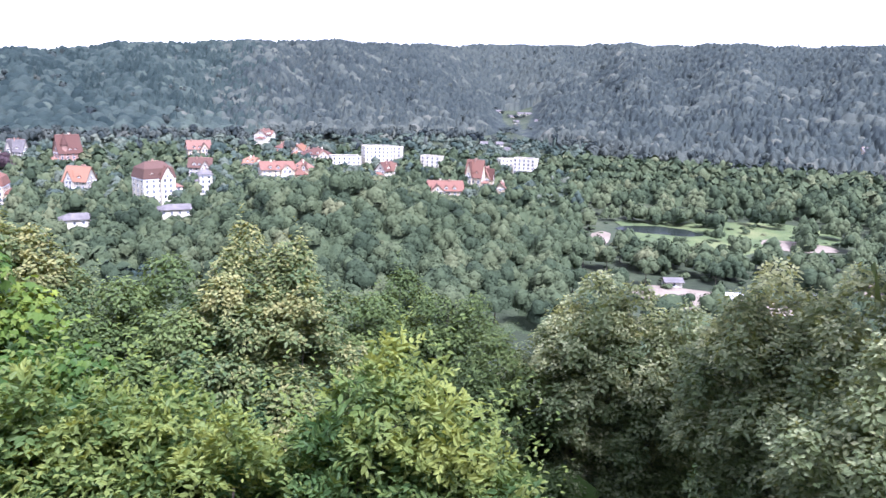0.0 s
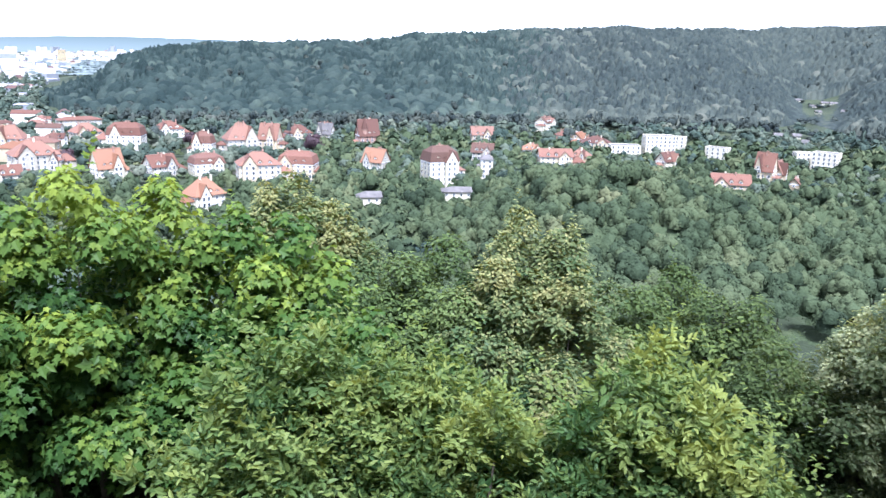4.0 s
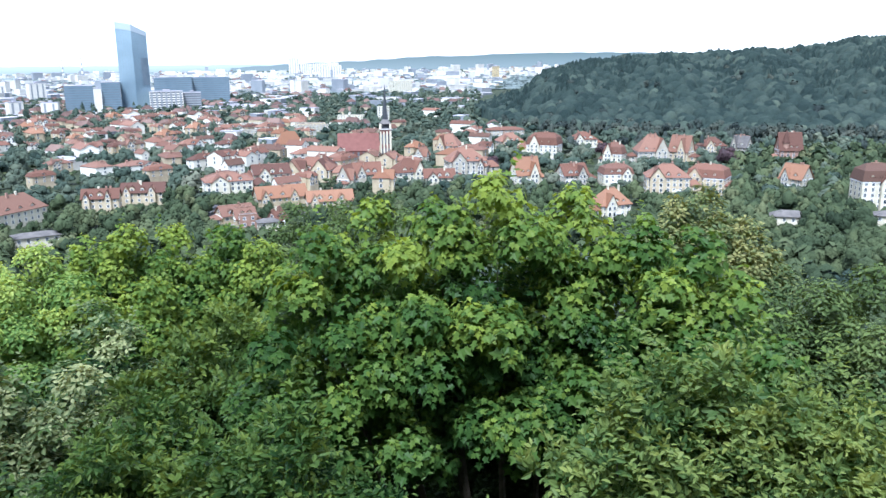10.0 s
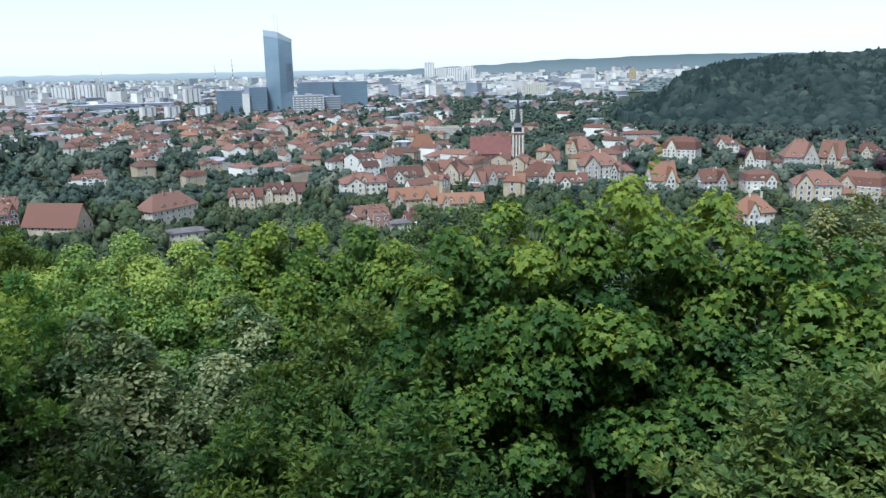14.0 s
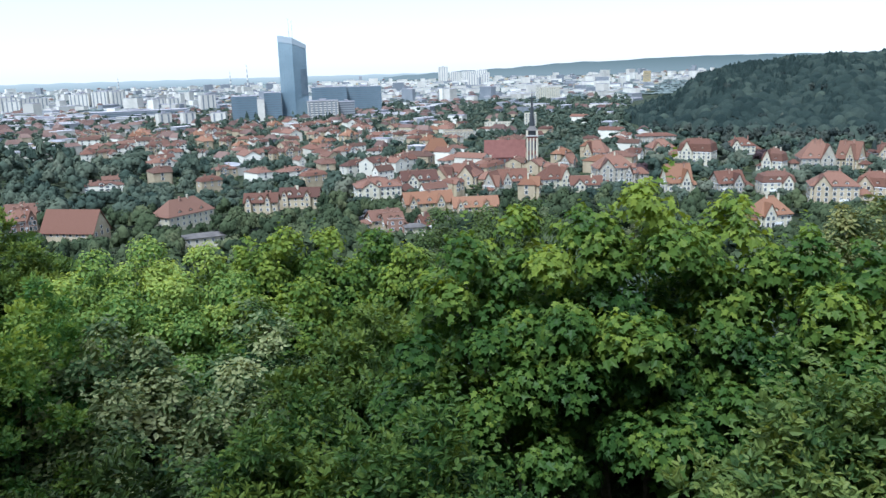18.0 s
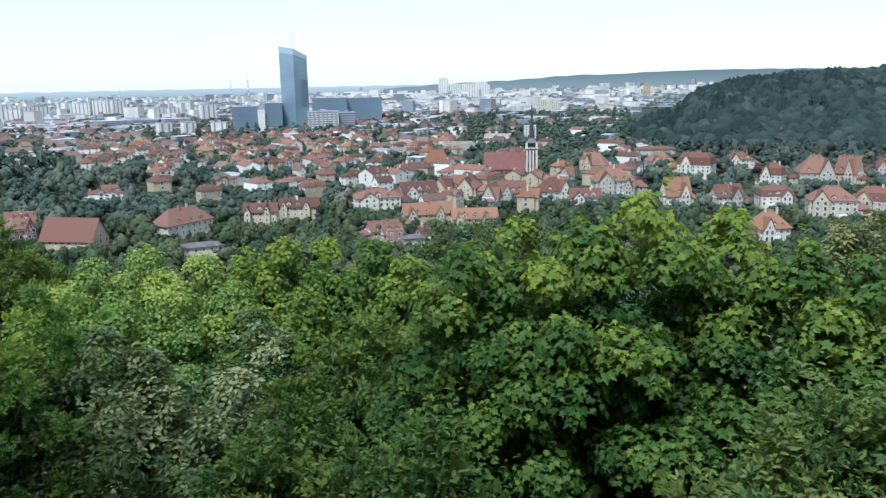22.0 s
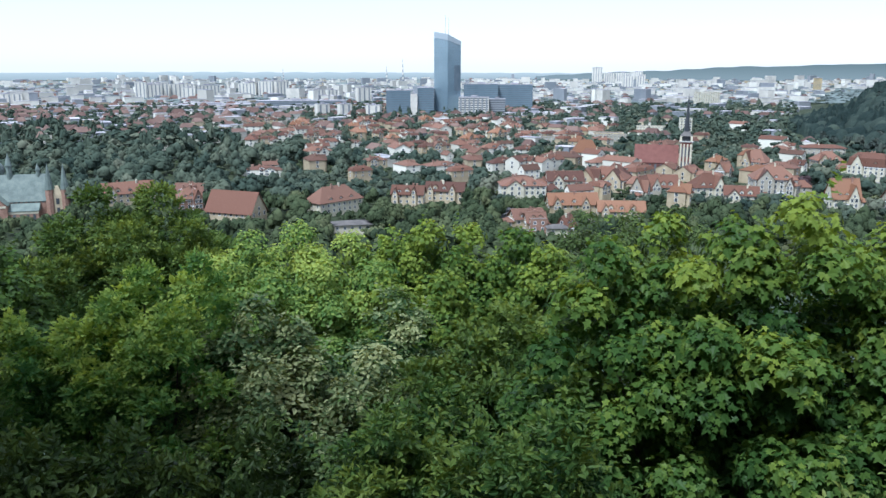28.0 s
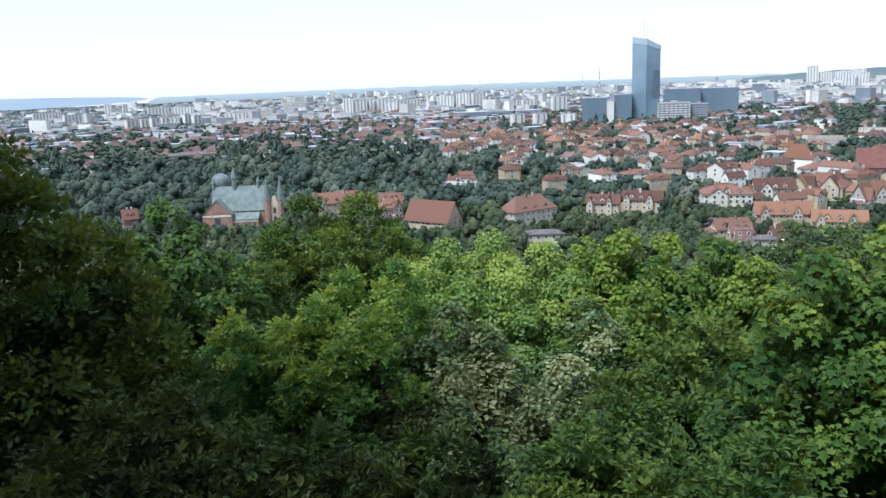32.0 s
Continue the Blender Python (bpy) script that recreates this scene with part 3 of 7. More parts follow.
def near_tree(name, kind, label, lobes):
    """A tree or shrub whose crown is a set of pointed boughs: azimuth, elevation of the top, distance, radius."""
    tree_seed[0] += 1
    rng = np.random.default_rng(tree_seed[0])
    shape, near_len, far_len, layers, style, droop, shoots, high = KINDS[kind]
    top_el = max(q[1] for q in lobes)
    front = [q[2] for q in lobes if q[1] > top_el - 4.5]
    front = sum(front) / len(front)
    # lower boughs hang back under the upper ones
    lobes = [(az, el, d if el > top_el - 4.5 else d * 0.1 + front * 0.94, r) for az, el, d, r in lobes]
    # under the outer boughs of the farther trees it stays open and dark
    lobes = [q for i, q in enumerate(lobes) if q[1] > top_el - 5.5 or q[2] < 9 and i % 4 != 3 or i % 3 == 0]
    puffs, limbs = [], []
    for az, el, d, r in lobes:
        p = bearing(az, d)
        top = EYE + d * math.tan(radians(el + (1.0 if d > 11 else 1.3 if kind == "maple" and el > -14 else 0.5)))
        limbs.append((p.x, p.y, top - r))
        turn = rng.uniform(0, 6.28)
        for n, wide, reach, low, toplit in TIERS:
            for k in range(n):
                s = r * wide * rng.uniform(0.85, 1.2)
                t = turn + 2 * math.pi * (k + rng.uniform(-0.25, 0.25)) / n
                out = r * reach * rng.uniform(0.8, 1.2)
                puffs.append((p.x + out * math.cos(t), p.y + out * math.sin(t), top - r * low * rng.uniform(0.85, 1.15) - s * (high + 0.1), s, d, 1.3, toplit))
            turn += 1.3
        # thin inner foliage round the limb, toned darker in place of shade
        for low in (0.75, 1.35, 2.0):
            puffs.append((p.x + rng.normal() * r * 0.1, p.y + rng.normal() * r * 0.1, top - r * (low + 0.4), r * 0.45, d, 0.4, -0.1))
    puffs, limbs = np.array(puffs), np.array(limbs)
    foot = puffs[:, :3].mean(0)
    foot[2] = float(ground_z(foot[0], foot[1])) - 0.1
    base = thing(name, label, "shrub" if "shrub" in name else "tree", Matrix.Translation(foot), group="trees on the near slope")
    V, F, T, n0 = [], [], [], 0
    up = np.array([0, 0, 1.0])
    per = 7 if style == "spray" else 8
    for x, y, z, r, d, full, toplit in puffs:
        c = np.array([x, y, z])
        ln = near_len if d < 9 else far_len
        area = {"lobed": 0.36, "oval": 0.33, "plain": 0.30}[shape] * ln * ln
        count = max(int(full * layers * 2.8 * math.pi * r * r * (0.4 + 0.6 * high) / (area * per)), 4)
        *leaf, tone = leaf_sprays(rng, c, r, style, per, ln, high, droop, count)
        v, f = lay_leaves(*leaf, shape)
        V.append(v), F.append(f + n0), T.append(np.repeat(tone + toplit, len(v) // len(tone)))
        n0 += len(v)
        # single shoots that stand out of the bough
        for _ in range((shoots + 3) // 4 if full > 1 and rng.random() < (0.6 if "plum" in kind else 0.4) else 0):
            s = unit(rng.normal(size=3) * [1, 1, 0.4] + [0, 0, 0.9])
            grow = unit(s + up * 0.9 + rng.normal(size=3) * 0.2)
            length = rng.uniform(0.28, 0.6) if "plum" in kind else r * rng.uniform(0.8, 1.6)
            k = int(length / ln * (1.5 if "plum" in kind else 2.2)) + 4
            u = np.linspace(0, 1, k)
            bend = unit(np.cross(grow, rng.normal(size=3)))
            pos = c + s * r * 0.9 + grow * (u * length)[:, None] + bend * (u * u * length * 0.35)[:, None]
            ang = np.arange(k) * 2.4 + rng.uniform(0, 6)
            a1 = unit(np.cross(grow, [1, 0, 0.3]))
            a2 = np.cross(grow, a1)
            outw = a1 * np.cos(ang)[:, None] + a2 * np.sin(ang)[:, None]
            v, f = lay_leaves(pos, outw + grow * 0.7, up + outw * -0.3 + rng.normal(size=(k, 3)) * 0.3, ln * (1.05 - 0.45 * u), shape)
            V.append(v), F.append(f + n0), T.append(np.full(len(v), 0.7))
            n0 += len(v)
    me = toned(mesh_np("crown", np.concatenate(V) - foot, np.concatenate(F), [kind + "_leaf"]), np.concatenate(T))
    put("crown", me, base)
    # stem and limbs
    h = puffs[:, 2].mean() - foot[2]
    fork = np.array([0, 0, h * 0.55])
    put("trunk", mesh_from("trunk", *tube([(0, 0, 0), (0.05, 0.04, h * 0.3), tuple(fork)], [0.013 * h + 0.03, 0.011 * h + 0.02, 0.009 * h + 0.02]), ["bark"]), base)
    for c in limbs:
        e = c - foot
        mid = fork * 0.5 + e * 0.5 + np.array([0, 0, -0.12 * h * 0.3])
        put("limb", mesh_from("limb", *tube([tuple(fork * 0.95), tuple(mid), tuple(e)], [0.006 * h + 0.012, 0.004 * h + 0.008, 0.006], 5), ["bark"]), base)


near_tree("elm_tree", "oak", "dark green elm crowns rising behind the maple",
          [(10.7, -10.9, 22, 1.3), (13.9, -10.7, 22, 1.3), (17.1, -10.3, 22, 1.2), (9.4, -13.7, 20, 1.3), (7.4, -14.1, 20, 1.3)])
near_tree("maple_tree", "maple", "broad maple with layered bright green lobed leaves",
          [(12.2, -12.8, 7.5, 0.8), (15.9, -11.0, 8, 0.9), (21.1, -10.8, 7.5, 0.9), (25.2, -9.1, 7.5, 1), (30.9, -10.1, 7.8, 1), (35.5, -12.2, 7.5, 0.8), (39.4, -12.6, 7.2, 0.9), (11.4, -16.7, 6.8, 0.6), (21.1, -15.9, 6.5, 0.62), (29.0, -15.0, 6.5, 0.66), (38.1, -16.2, 6.6, 0.6), (22.9, -20.7, 6, 0.62)])
# added filler: dark leaves close the hollow where only shade lies
near_tree("hornbeam_tree", "dark", "added dark filler foliage in place of the shade under the maple",
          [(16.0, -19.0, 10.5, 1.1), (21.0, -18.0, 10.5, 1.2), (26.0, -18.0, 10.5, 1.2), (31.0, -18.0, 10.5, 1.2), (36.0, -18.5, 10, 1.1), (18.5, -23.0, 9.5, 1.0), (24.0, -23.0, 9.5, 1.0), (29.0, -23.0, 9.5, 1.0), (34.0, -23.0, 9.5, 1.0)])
near_tree("maple_tree", "maple", "bushy young maple with bright green pointed tops",
          [(-3.0, -12.2, 16, 1.4), (-0.6, -11.7, 16, 1.3), (2.4, -11.7, 16.5, 1.4), (5.8, -12.0, 16, 1.3), (8.2, -13.2, 15.5, 1.1), (0.3, -15.2, 15, 1.5), (5.1, -16.4, 15, 1.5), (-3.7, -15.6, 14.5, 1.4)])
near_tree("hornbeam_tree", "hornbeam", "dense dark green hornbeam with fine layered twigs",
          [(5.9, -16.9, 11, 1.2), (2.5, -18.6, 10, 1.2), (8.2, -21.4, 9, 1), (-1.1, -21.4, 9.5, 1.1), (4.6, -23.5, 8, 0.9), (12.5, -20.0, 8.5, 0.9), (14.5, -24.4, 7.5, 0.8)])
near_tree("plum_shrub", "plum", "light green plum shrub with upright leafy shoots",
          [(34.4, -22.8, 4.6, 0.55), (38.0, -20.5, 5, 0.6), (41.6, -20.0, 5, 0.6), (37.0, -24.5, 4.4, 0.6), (46.4, -21.7, 5.2, 0.6), (42.8, -25.0, 4.3, 0.6), (48.0, -25.4, 4.3, 0.6), (32.5, -29.1, 4.1, 0.5), (51.2, -21.2, 5.3, 0.5)])
near_tree("plum_shrub", "plum", "yellow-green plum shrub with drooping oval leaves",
          [(67.2, -18.8, 5, 0.55), (64.3, -21.5, 4.7, 0.55), (70.8, -22.5, 4.6, 0.55), (74.4, -25.5, 4.3, 0.45), (60.9, -25.7, 4.2, 0.55), (67.0, -26.9, 4, 0.6), (72.4, -28.2, 3.9, 0.5)])
near_tree("plum_shrub", "plum", "yellow-green plum shrub with long arching shoots",
          [(55.1, -23.9, 4.7, 0.55), (50.4, -22.4, 5, 0.55), (44.9, -21.5, 5, 0.65), (41.0, -21.3, 5, 0.65), (57.5, -27.8, 4, 0.55), (51.8, -27.3, 4, 0.6), (46.4, -26.0, 4.1, 0.6), (41.4, -25.9, 4.1, 0.6)])
near_tree("plum_shrub", "plum2", "green plum shrub with sparse upright twigs",
          [(9.5, -24.0, 4.8, 0.55), (4.2, -25.2, 4.6, 0.6), (8.4, -28.0, 4.2, 0.6), (-0.4, -22.3, 5.5, 0.7), (-4.3, -24.5, 5, 0.65), (1.2, -28.0, 4.2, 0.6), (12.5, -29.9, 4.3, 0.5), (-3.6, -27.4, 4.4, 0.6)])
# dark leaves put the slope's shade into the shrub's colour
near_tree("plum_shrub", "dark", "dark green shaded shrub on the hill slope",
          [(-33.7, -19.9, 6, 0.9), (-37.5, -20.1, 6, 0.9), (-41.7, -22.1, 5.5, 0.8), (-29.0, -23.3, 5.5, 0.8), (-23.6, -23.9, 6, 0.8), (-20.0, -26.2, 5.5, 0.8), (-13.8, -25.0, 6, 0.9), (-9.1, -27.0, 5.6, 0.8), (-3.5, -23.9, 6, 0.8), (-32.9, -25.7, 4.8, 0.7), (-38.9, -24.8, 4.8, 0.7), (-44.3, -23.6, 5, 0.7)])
near_tree("whitebeam_tree", "whitebeam", "whitebeam with grey-green leaves and pale undersides",
          [(-13.4, -16.1, 11, 1), (-11.0, -17.4, 11, 0.9), (-17.3, -18.1, 11, 1), (-13.2, -20.3, 10, 1.1), (-8.9, -20.8, 10, 1.1), (-3.1, -16.6, 12.5, 0.9), (-15.5, -23.4, 9, 1), (-8.2, -24.3, 8.5, 1), (-20.1, -21.5, 9, 1), (-4.7, -20.0, 10.5, 1)])
near_tree("locust_tree", "locust", "yellow-green locust tree with fine feathery leaves",
          [(-20.8, -13.8, 11.5, 0.6), (-17.1, -13.4, 11.5, 0.6), (-23.0, -15.2, 11, 0.8), (-18.9, -15.8, 10.5, 0.9), (-25.5, -16.5, 11, 0.7), (-29.0, -15.7, 11, 0.5), (-22.0, -18.6, 10, 1), (-17.9, -20.1, 9.8, 0.9), (-25.1, -21.1, 9.5, 0.9)])
near_tree("linden_tree", "linden", "light green linden tree with rounded crown",
          [(-13.3, -12.1, 16, 1.2), (-10.0, -11.5, 17, 1.3), (-6.3, -12.3, 16, 1.2), (-15.4, -13.4, 15, 1), (-8.8, -14.4, 15, 1.3), (-12.2, -15.2, 14.5, 1.2), (-4.3, -14.5, 15, 1.2)])
near_tree("hornbeam_tree", "hornbeam", "dark layered hornbeam in front of the cathedral park",
          [(-23.3, -8.5, 20, 1.5), (-19.3, -8.6, 20, 1.5), (-25.8, -10.9, 18, 1.5), (-21.5, -11.1, 18, 1.6), (-17.4, -11.1, 19, 1.3), (-15.4, -12.4, 19, 1.2), (-19.6, -14.0, 16, 1.4)])
# the darker maple leaf carries this tree's shade in its colour
near_tree("maple_tree", "maple2", "deep green maple standing in the shade",
          [(-32.8, -8.0, 16, 1.3), (-35.2, -10.3, 15, 1.4), (-31.3, -11.8, 15, 1.5), (-28.4, -13.3, 14, 1.3), (-33.2, -15.1, 13, 1.4), (-29.6, -17.1, 12, 1.2)])
near_tree("hornbeam_tree", "hornbeam", "tall dark hornbeam with bright upper twigs",
          [(-43.1, -2.3, 9, 1), (-41.7, -5.5, 9, 1), (-40.1, -8.0, 9.5, 1.1), (-37.5, -8.9, 10, 1.1), (-41.9, -11.3, 9, 1.2), (-37.3, -12.6, 9.5, 1.2), (-40.8, -15.8, 8.5, 1.1), (-35.5, -15.9, 9.5, 1.1), (-44.6, -8.4, 8.5, 1.2), (-45.2, -16.4, 7.5, 1.1), (-38.5, -19.1, 7.6, 1)])
near_tree("whitebeam_tree", "pale", "pale-tipped hornbeam with twiggy upright crown",
          [(56.1, -11.9, 14, 1.1), (59.3, -12.8, 14, 1.1), (54.5, -15.4, 13, 1.2), (60.1, -16.3, 13, 1.1), (57.2, -19.8, 12, 1.3), (53.6, -20.4, 11, 1.1), (60.9, -20.7, 11, 1)])
near_tree("oak_tree", "oak", "dark green oak with dense shaded foliage",
          [(50.7, -13.9, 15, 1.4), (47.7, -15.3, 14, 1.3), (51.7, -17.6, 13, 1.4), (47.5, -18.8, 12, 1.3), (44.1, -16.7, 13, 1.3), (64.6, -16.9, 15, 1.3), (49.7, -21.6, 9, 1)])
near_tree("oak_tree", "oak", "grey-green oak with small rounded crown",
          [(67.3, -14.9, 17, 1.2), (65.3, -17.1, 16, 1.3), (69.7, -16.8, 16, 1.2), (72.6, -16.7, 16, 1.3), (68.1, -20.7, 13, 1.3), (74.4, -19.2, 14, 1.4), (71.1, -20.6, 12, 1.2)])
near_tree("hornbeam_tree", "pale", "brown-tinged hornbeam with seeds in the upper twigs",
          [(39.7, -9.4, 15, 1.1), (42.4, -11.5, 15, 1.1), (37.7, -10.5, 15, 1), (44.0, -14.6, 14, 1.2), (40.7, -15.3, 13, 1.3), (45.2, -17.4, 13, 1.2)])
near_tree("whitebeam_tree", "oak2", "dark whitebeam thicket with pale leaf rosettes",
          [(81.6, -14.5, 15, 1.1), (84.4, -15.0, 15, 1.2), (88.0, -15.9, 15, 1.2), (79.3, -17.2, 15, 1.2), (77.5, -20.2, 13, 1.3), (82.4, -19.3, 13, 1.4), (86.8, -19.2, 13, 1.4), (79.9, -24.6, 10, 1.2), (85.3, -24.4, 10, 1.2)])
near_tree("whitebeam_tree", "oak2", "tall whitebeam with grey-green leaf clusters",
          [(93.5, -12.4, 13, 1.1), (92.0, -15.0, 13, 1.1), (95.9, -14.5, 13, 1.1), (98.9, -12.0, 12, 1.2), (91.4, -18.9, 12, 1.3), (95.7, -18.2, 11, 1.2), (99.0, -17.5, 10.5, 1.2), (90.5, -23.6, 10, 1.2), (95.3, -23.0, 9, 1.1), (99.1, -22.2, 8.5, 1.1), (101.0, -15.4, 10, 1.2), (102.2, -20.7, 8, 1.1)])

# ---------------------------------------------------------------- woods
def ico_verts(level):
    bm = bmesh.new()
    bmesh.ops.create_icosphere(bm, subdivisions=level, radius=1)
    v = np.array([x.co[:] for x in bm.verts])
    f = np.array([[q.index for q in p.verts] for p in bm.faces])
    bm.free()
    return v, f


def crown_form(rng, clumps, level, conifer=False, subs=5):
    """One crown of unit radius: several lumpy boughs under many small leaf clumps, as triangles."""
    iv, jf = ico_verts(level)
    V, F, n0 = [], [], 0
    mids, rads = [np.array([0, 0, 0.05])], [0.62]
    for k in range(subs):
        t = 2 * math.pi * (k + rng.uniform(-0.3, 0.3)) / subs
        h = rng.uniform(-0.35, 0.5)
        w = math.sqrt(1 - h * h * 0.8) * rng.uniform(0.42, 0.62)
        mids.append(np.array([w * math.cos(t), w * math.sin(t), h]))
        rads.append(rng.uniform(0.36, 0.56))
    mids, rads = np.array(mids), np.array(rads)
    for c, r in zip(mids, rads):
        ph = rng.uniform(0, 6.28, 3)
        w = iv * (1 + 0.2 * np.sin(iv[:, 0] * 5 + ph[0]) * np.cos(iv[:, 1] * 5 + ph[1]) + 0.12 * np.sin(iv[:, 2] * 7 + ph[2]))[:, None] * r * 0.9 + c
        f = jf[iv[jf].mean(1)[:, 2] > -0.35]
        V.append(w), F.append(f + n0)
        n0 += len(w)
    pick = rng.integers(0, len(mids), clumps)
    o = rng.normal(size=(clumps, 3))
    o[:, 2] = np.abs(o[:, 2]) - 0.3
    o = unit(o)
    p = mids[pick] + o * (rads[pick] * rng.uniform(0.86, 1.1, clumps))[:, None]
    s = 1.5 / math.sqrt(max(clumps, 1)) * rng.uniform(0.5, 1.3, clumps)
    a = unit(np.cross(o, rng.normal(size=(clumps, 3))))
    b = np.cross(o, a)
    lift = o * 0.24
    quad = np.stack([p - a * s[:, None] - lift * s[:, None], p + b * s[:, None] * 0.8 + lift * s[:, None], p + a * s[:, None] + lift * 0.3 * s[:, None], p - b * s[:, None] * 0.8], 1)
    i = np.arange(clumps)[:, None] * 4 + n0
    F.append(np.concatenate([i + [0, 1, 2], i + [0, 2, 3]]))
    v = np.concatenate(V + [quad.reshape(-1, 3)])
    if conifer:
        t = np.clip((v[:, 2] + 1) / 2, 0, 1)
        v[:, :2] *= (1.15 - 0.95 * t)[:, None]
        v[:, 2] *= 1.6
    return v, np.concatenate(F)


form_rng = np.random.default_rng(7)
HILL = [crown_form(form_rng, 30, 1, subs=3) for _ in range(5)] + [crown_form(form_rng, 0, 1, True, subs=1) for _ in range(2)]
SMALL = [crown_form(form_rng, 14, 0, subs=3) for _ in range(7)] + [crown_form(form_rng, 14, 0, True, subs=2) for _ in range(2)]
LARGE = [crown_form(form_rng, 480, 1, subs=7) for _ in range(6)]
MEDIUM = [crown_form(form_rng, 140, 0, subs=6) for _ in range(6)]


def wood(name, pts, forms, mat, label, category="woods", seed=5, squash=1.1):
    """One mass of far crowns: rows of x, y, z of the foot, crown radius, height, form."""
    rng = np.random.default_rng(seed)
    V, F, T, n0 = [], [], [], 0
    for x, y, z, r, h, k in pts:
        v, f = forms[int(k) % len(forms)]
        a = rng.uniform(0, 6.28)
        c, s = math.cos(a), math.sin(a)
        hz = min(h * 0.5, r * squash)
        w = v * [r, r, hz]
        w = np.stack([w[:, 0] * c - w[:, 1] * s + x, w[:, 0] * s + w[:, 1] * c + y, w[:, 2] + z + h - hz], -1)
        V.append(w), F.append(f + n0), T.append(np.full(len(w), np.clip(rng.normal(0.46, 0.16), 0.02, 1)))
        n0 += len(w)
    me = toned(mesh_np(name, np.concatenate(V), np.concatenate(F), [mat], soft=True), np.concatenate(T))
    return tagged(put(name, me), label, category, kind="stuff")


def scatter(rng, az0, az1, d0, d1, step):
    """Jittered rows of places with even spacing."""
    out = []
    d = d0
    while d < d1:
        da = math.degrees(step / d)
        a = az0 + rng.uniform(0, da)
        while a < az1:
            out.append((a + rng.normal() * da * 0.42, d + rng.normal() * step * 0.5))
            a += da
        d += step
    return out


wood_rng = np.random.default_rng(21)


def crown_roof(x, y, step, seed, tall=7.2, pointed=0.0):
    """Height and tone of a closed leaf roof over x, y: domes and pointed tops of crowns on a jittered raster."""
    rng = np.random.default_rng(seed)
    n = 512
    jx, jy = rng.uniform(-0.42, 0.42, (2, n, n))
    high, wide, form, shade = rng.uniform(-2.6, 2.6, (n, n)), rng.uniform(0.52, 0.76, (n, n)), rng.random((n, n)), rng.normal(0.5, 0.17, (n, n))
    cx, cy = np.floor(x / step).astype(int), np.floor(y / step).astype(int)
    best, tone = np.full(x.shape, -9.0), np.full(x.shape, 0.2)
    for ox in (-1, 0, 1):
        for oy in (-1, 0, 1):
            u, w = (cx + ox) % n, (cy + oy) % n
            dx, dy = x - (cx + ox + 0.5 + jx[u, w]) * step, y - (cy + oy + 0.5 + jy[u, w]) * step
            r = np.hypot(dx, dy) / (step * wide[u, w])
            dome = high[u, w] + tall * np.sqrt(np.clip(1 - r * r, 0, 1)) - 3.4
            tip = high[u, w] + tall * 1.3 * (1 - r) - 3.4
            z = np.where(form[u, w] < pointed, tip, dome)
            tone = np.where(z > best, shade[u, w], tone)
            best = np.maximum(best, z)
    return np.maximum(best, -4.6) + 0.4 * np.sin(x * 1.9 + y * 0.7) * np.sin(y * 1.6 - x * 0.5), tone


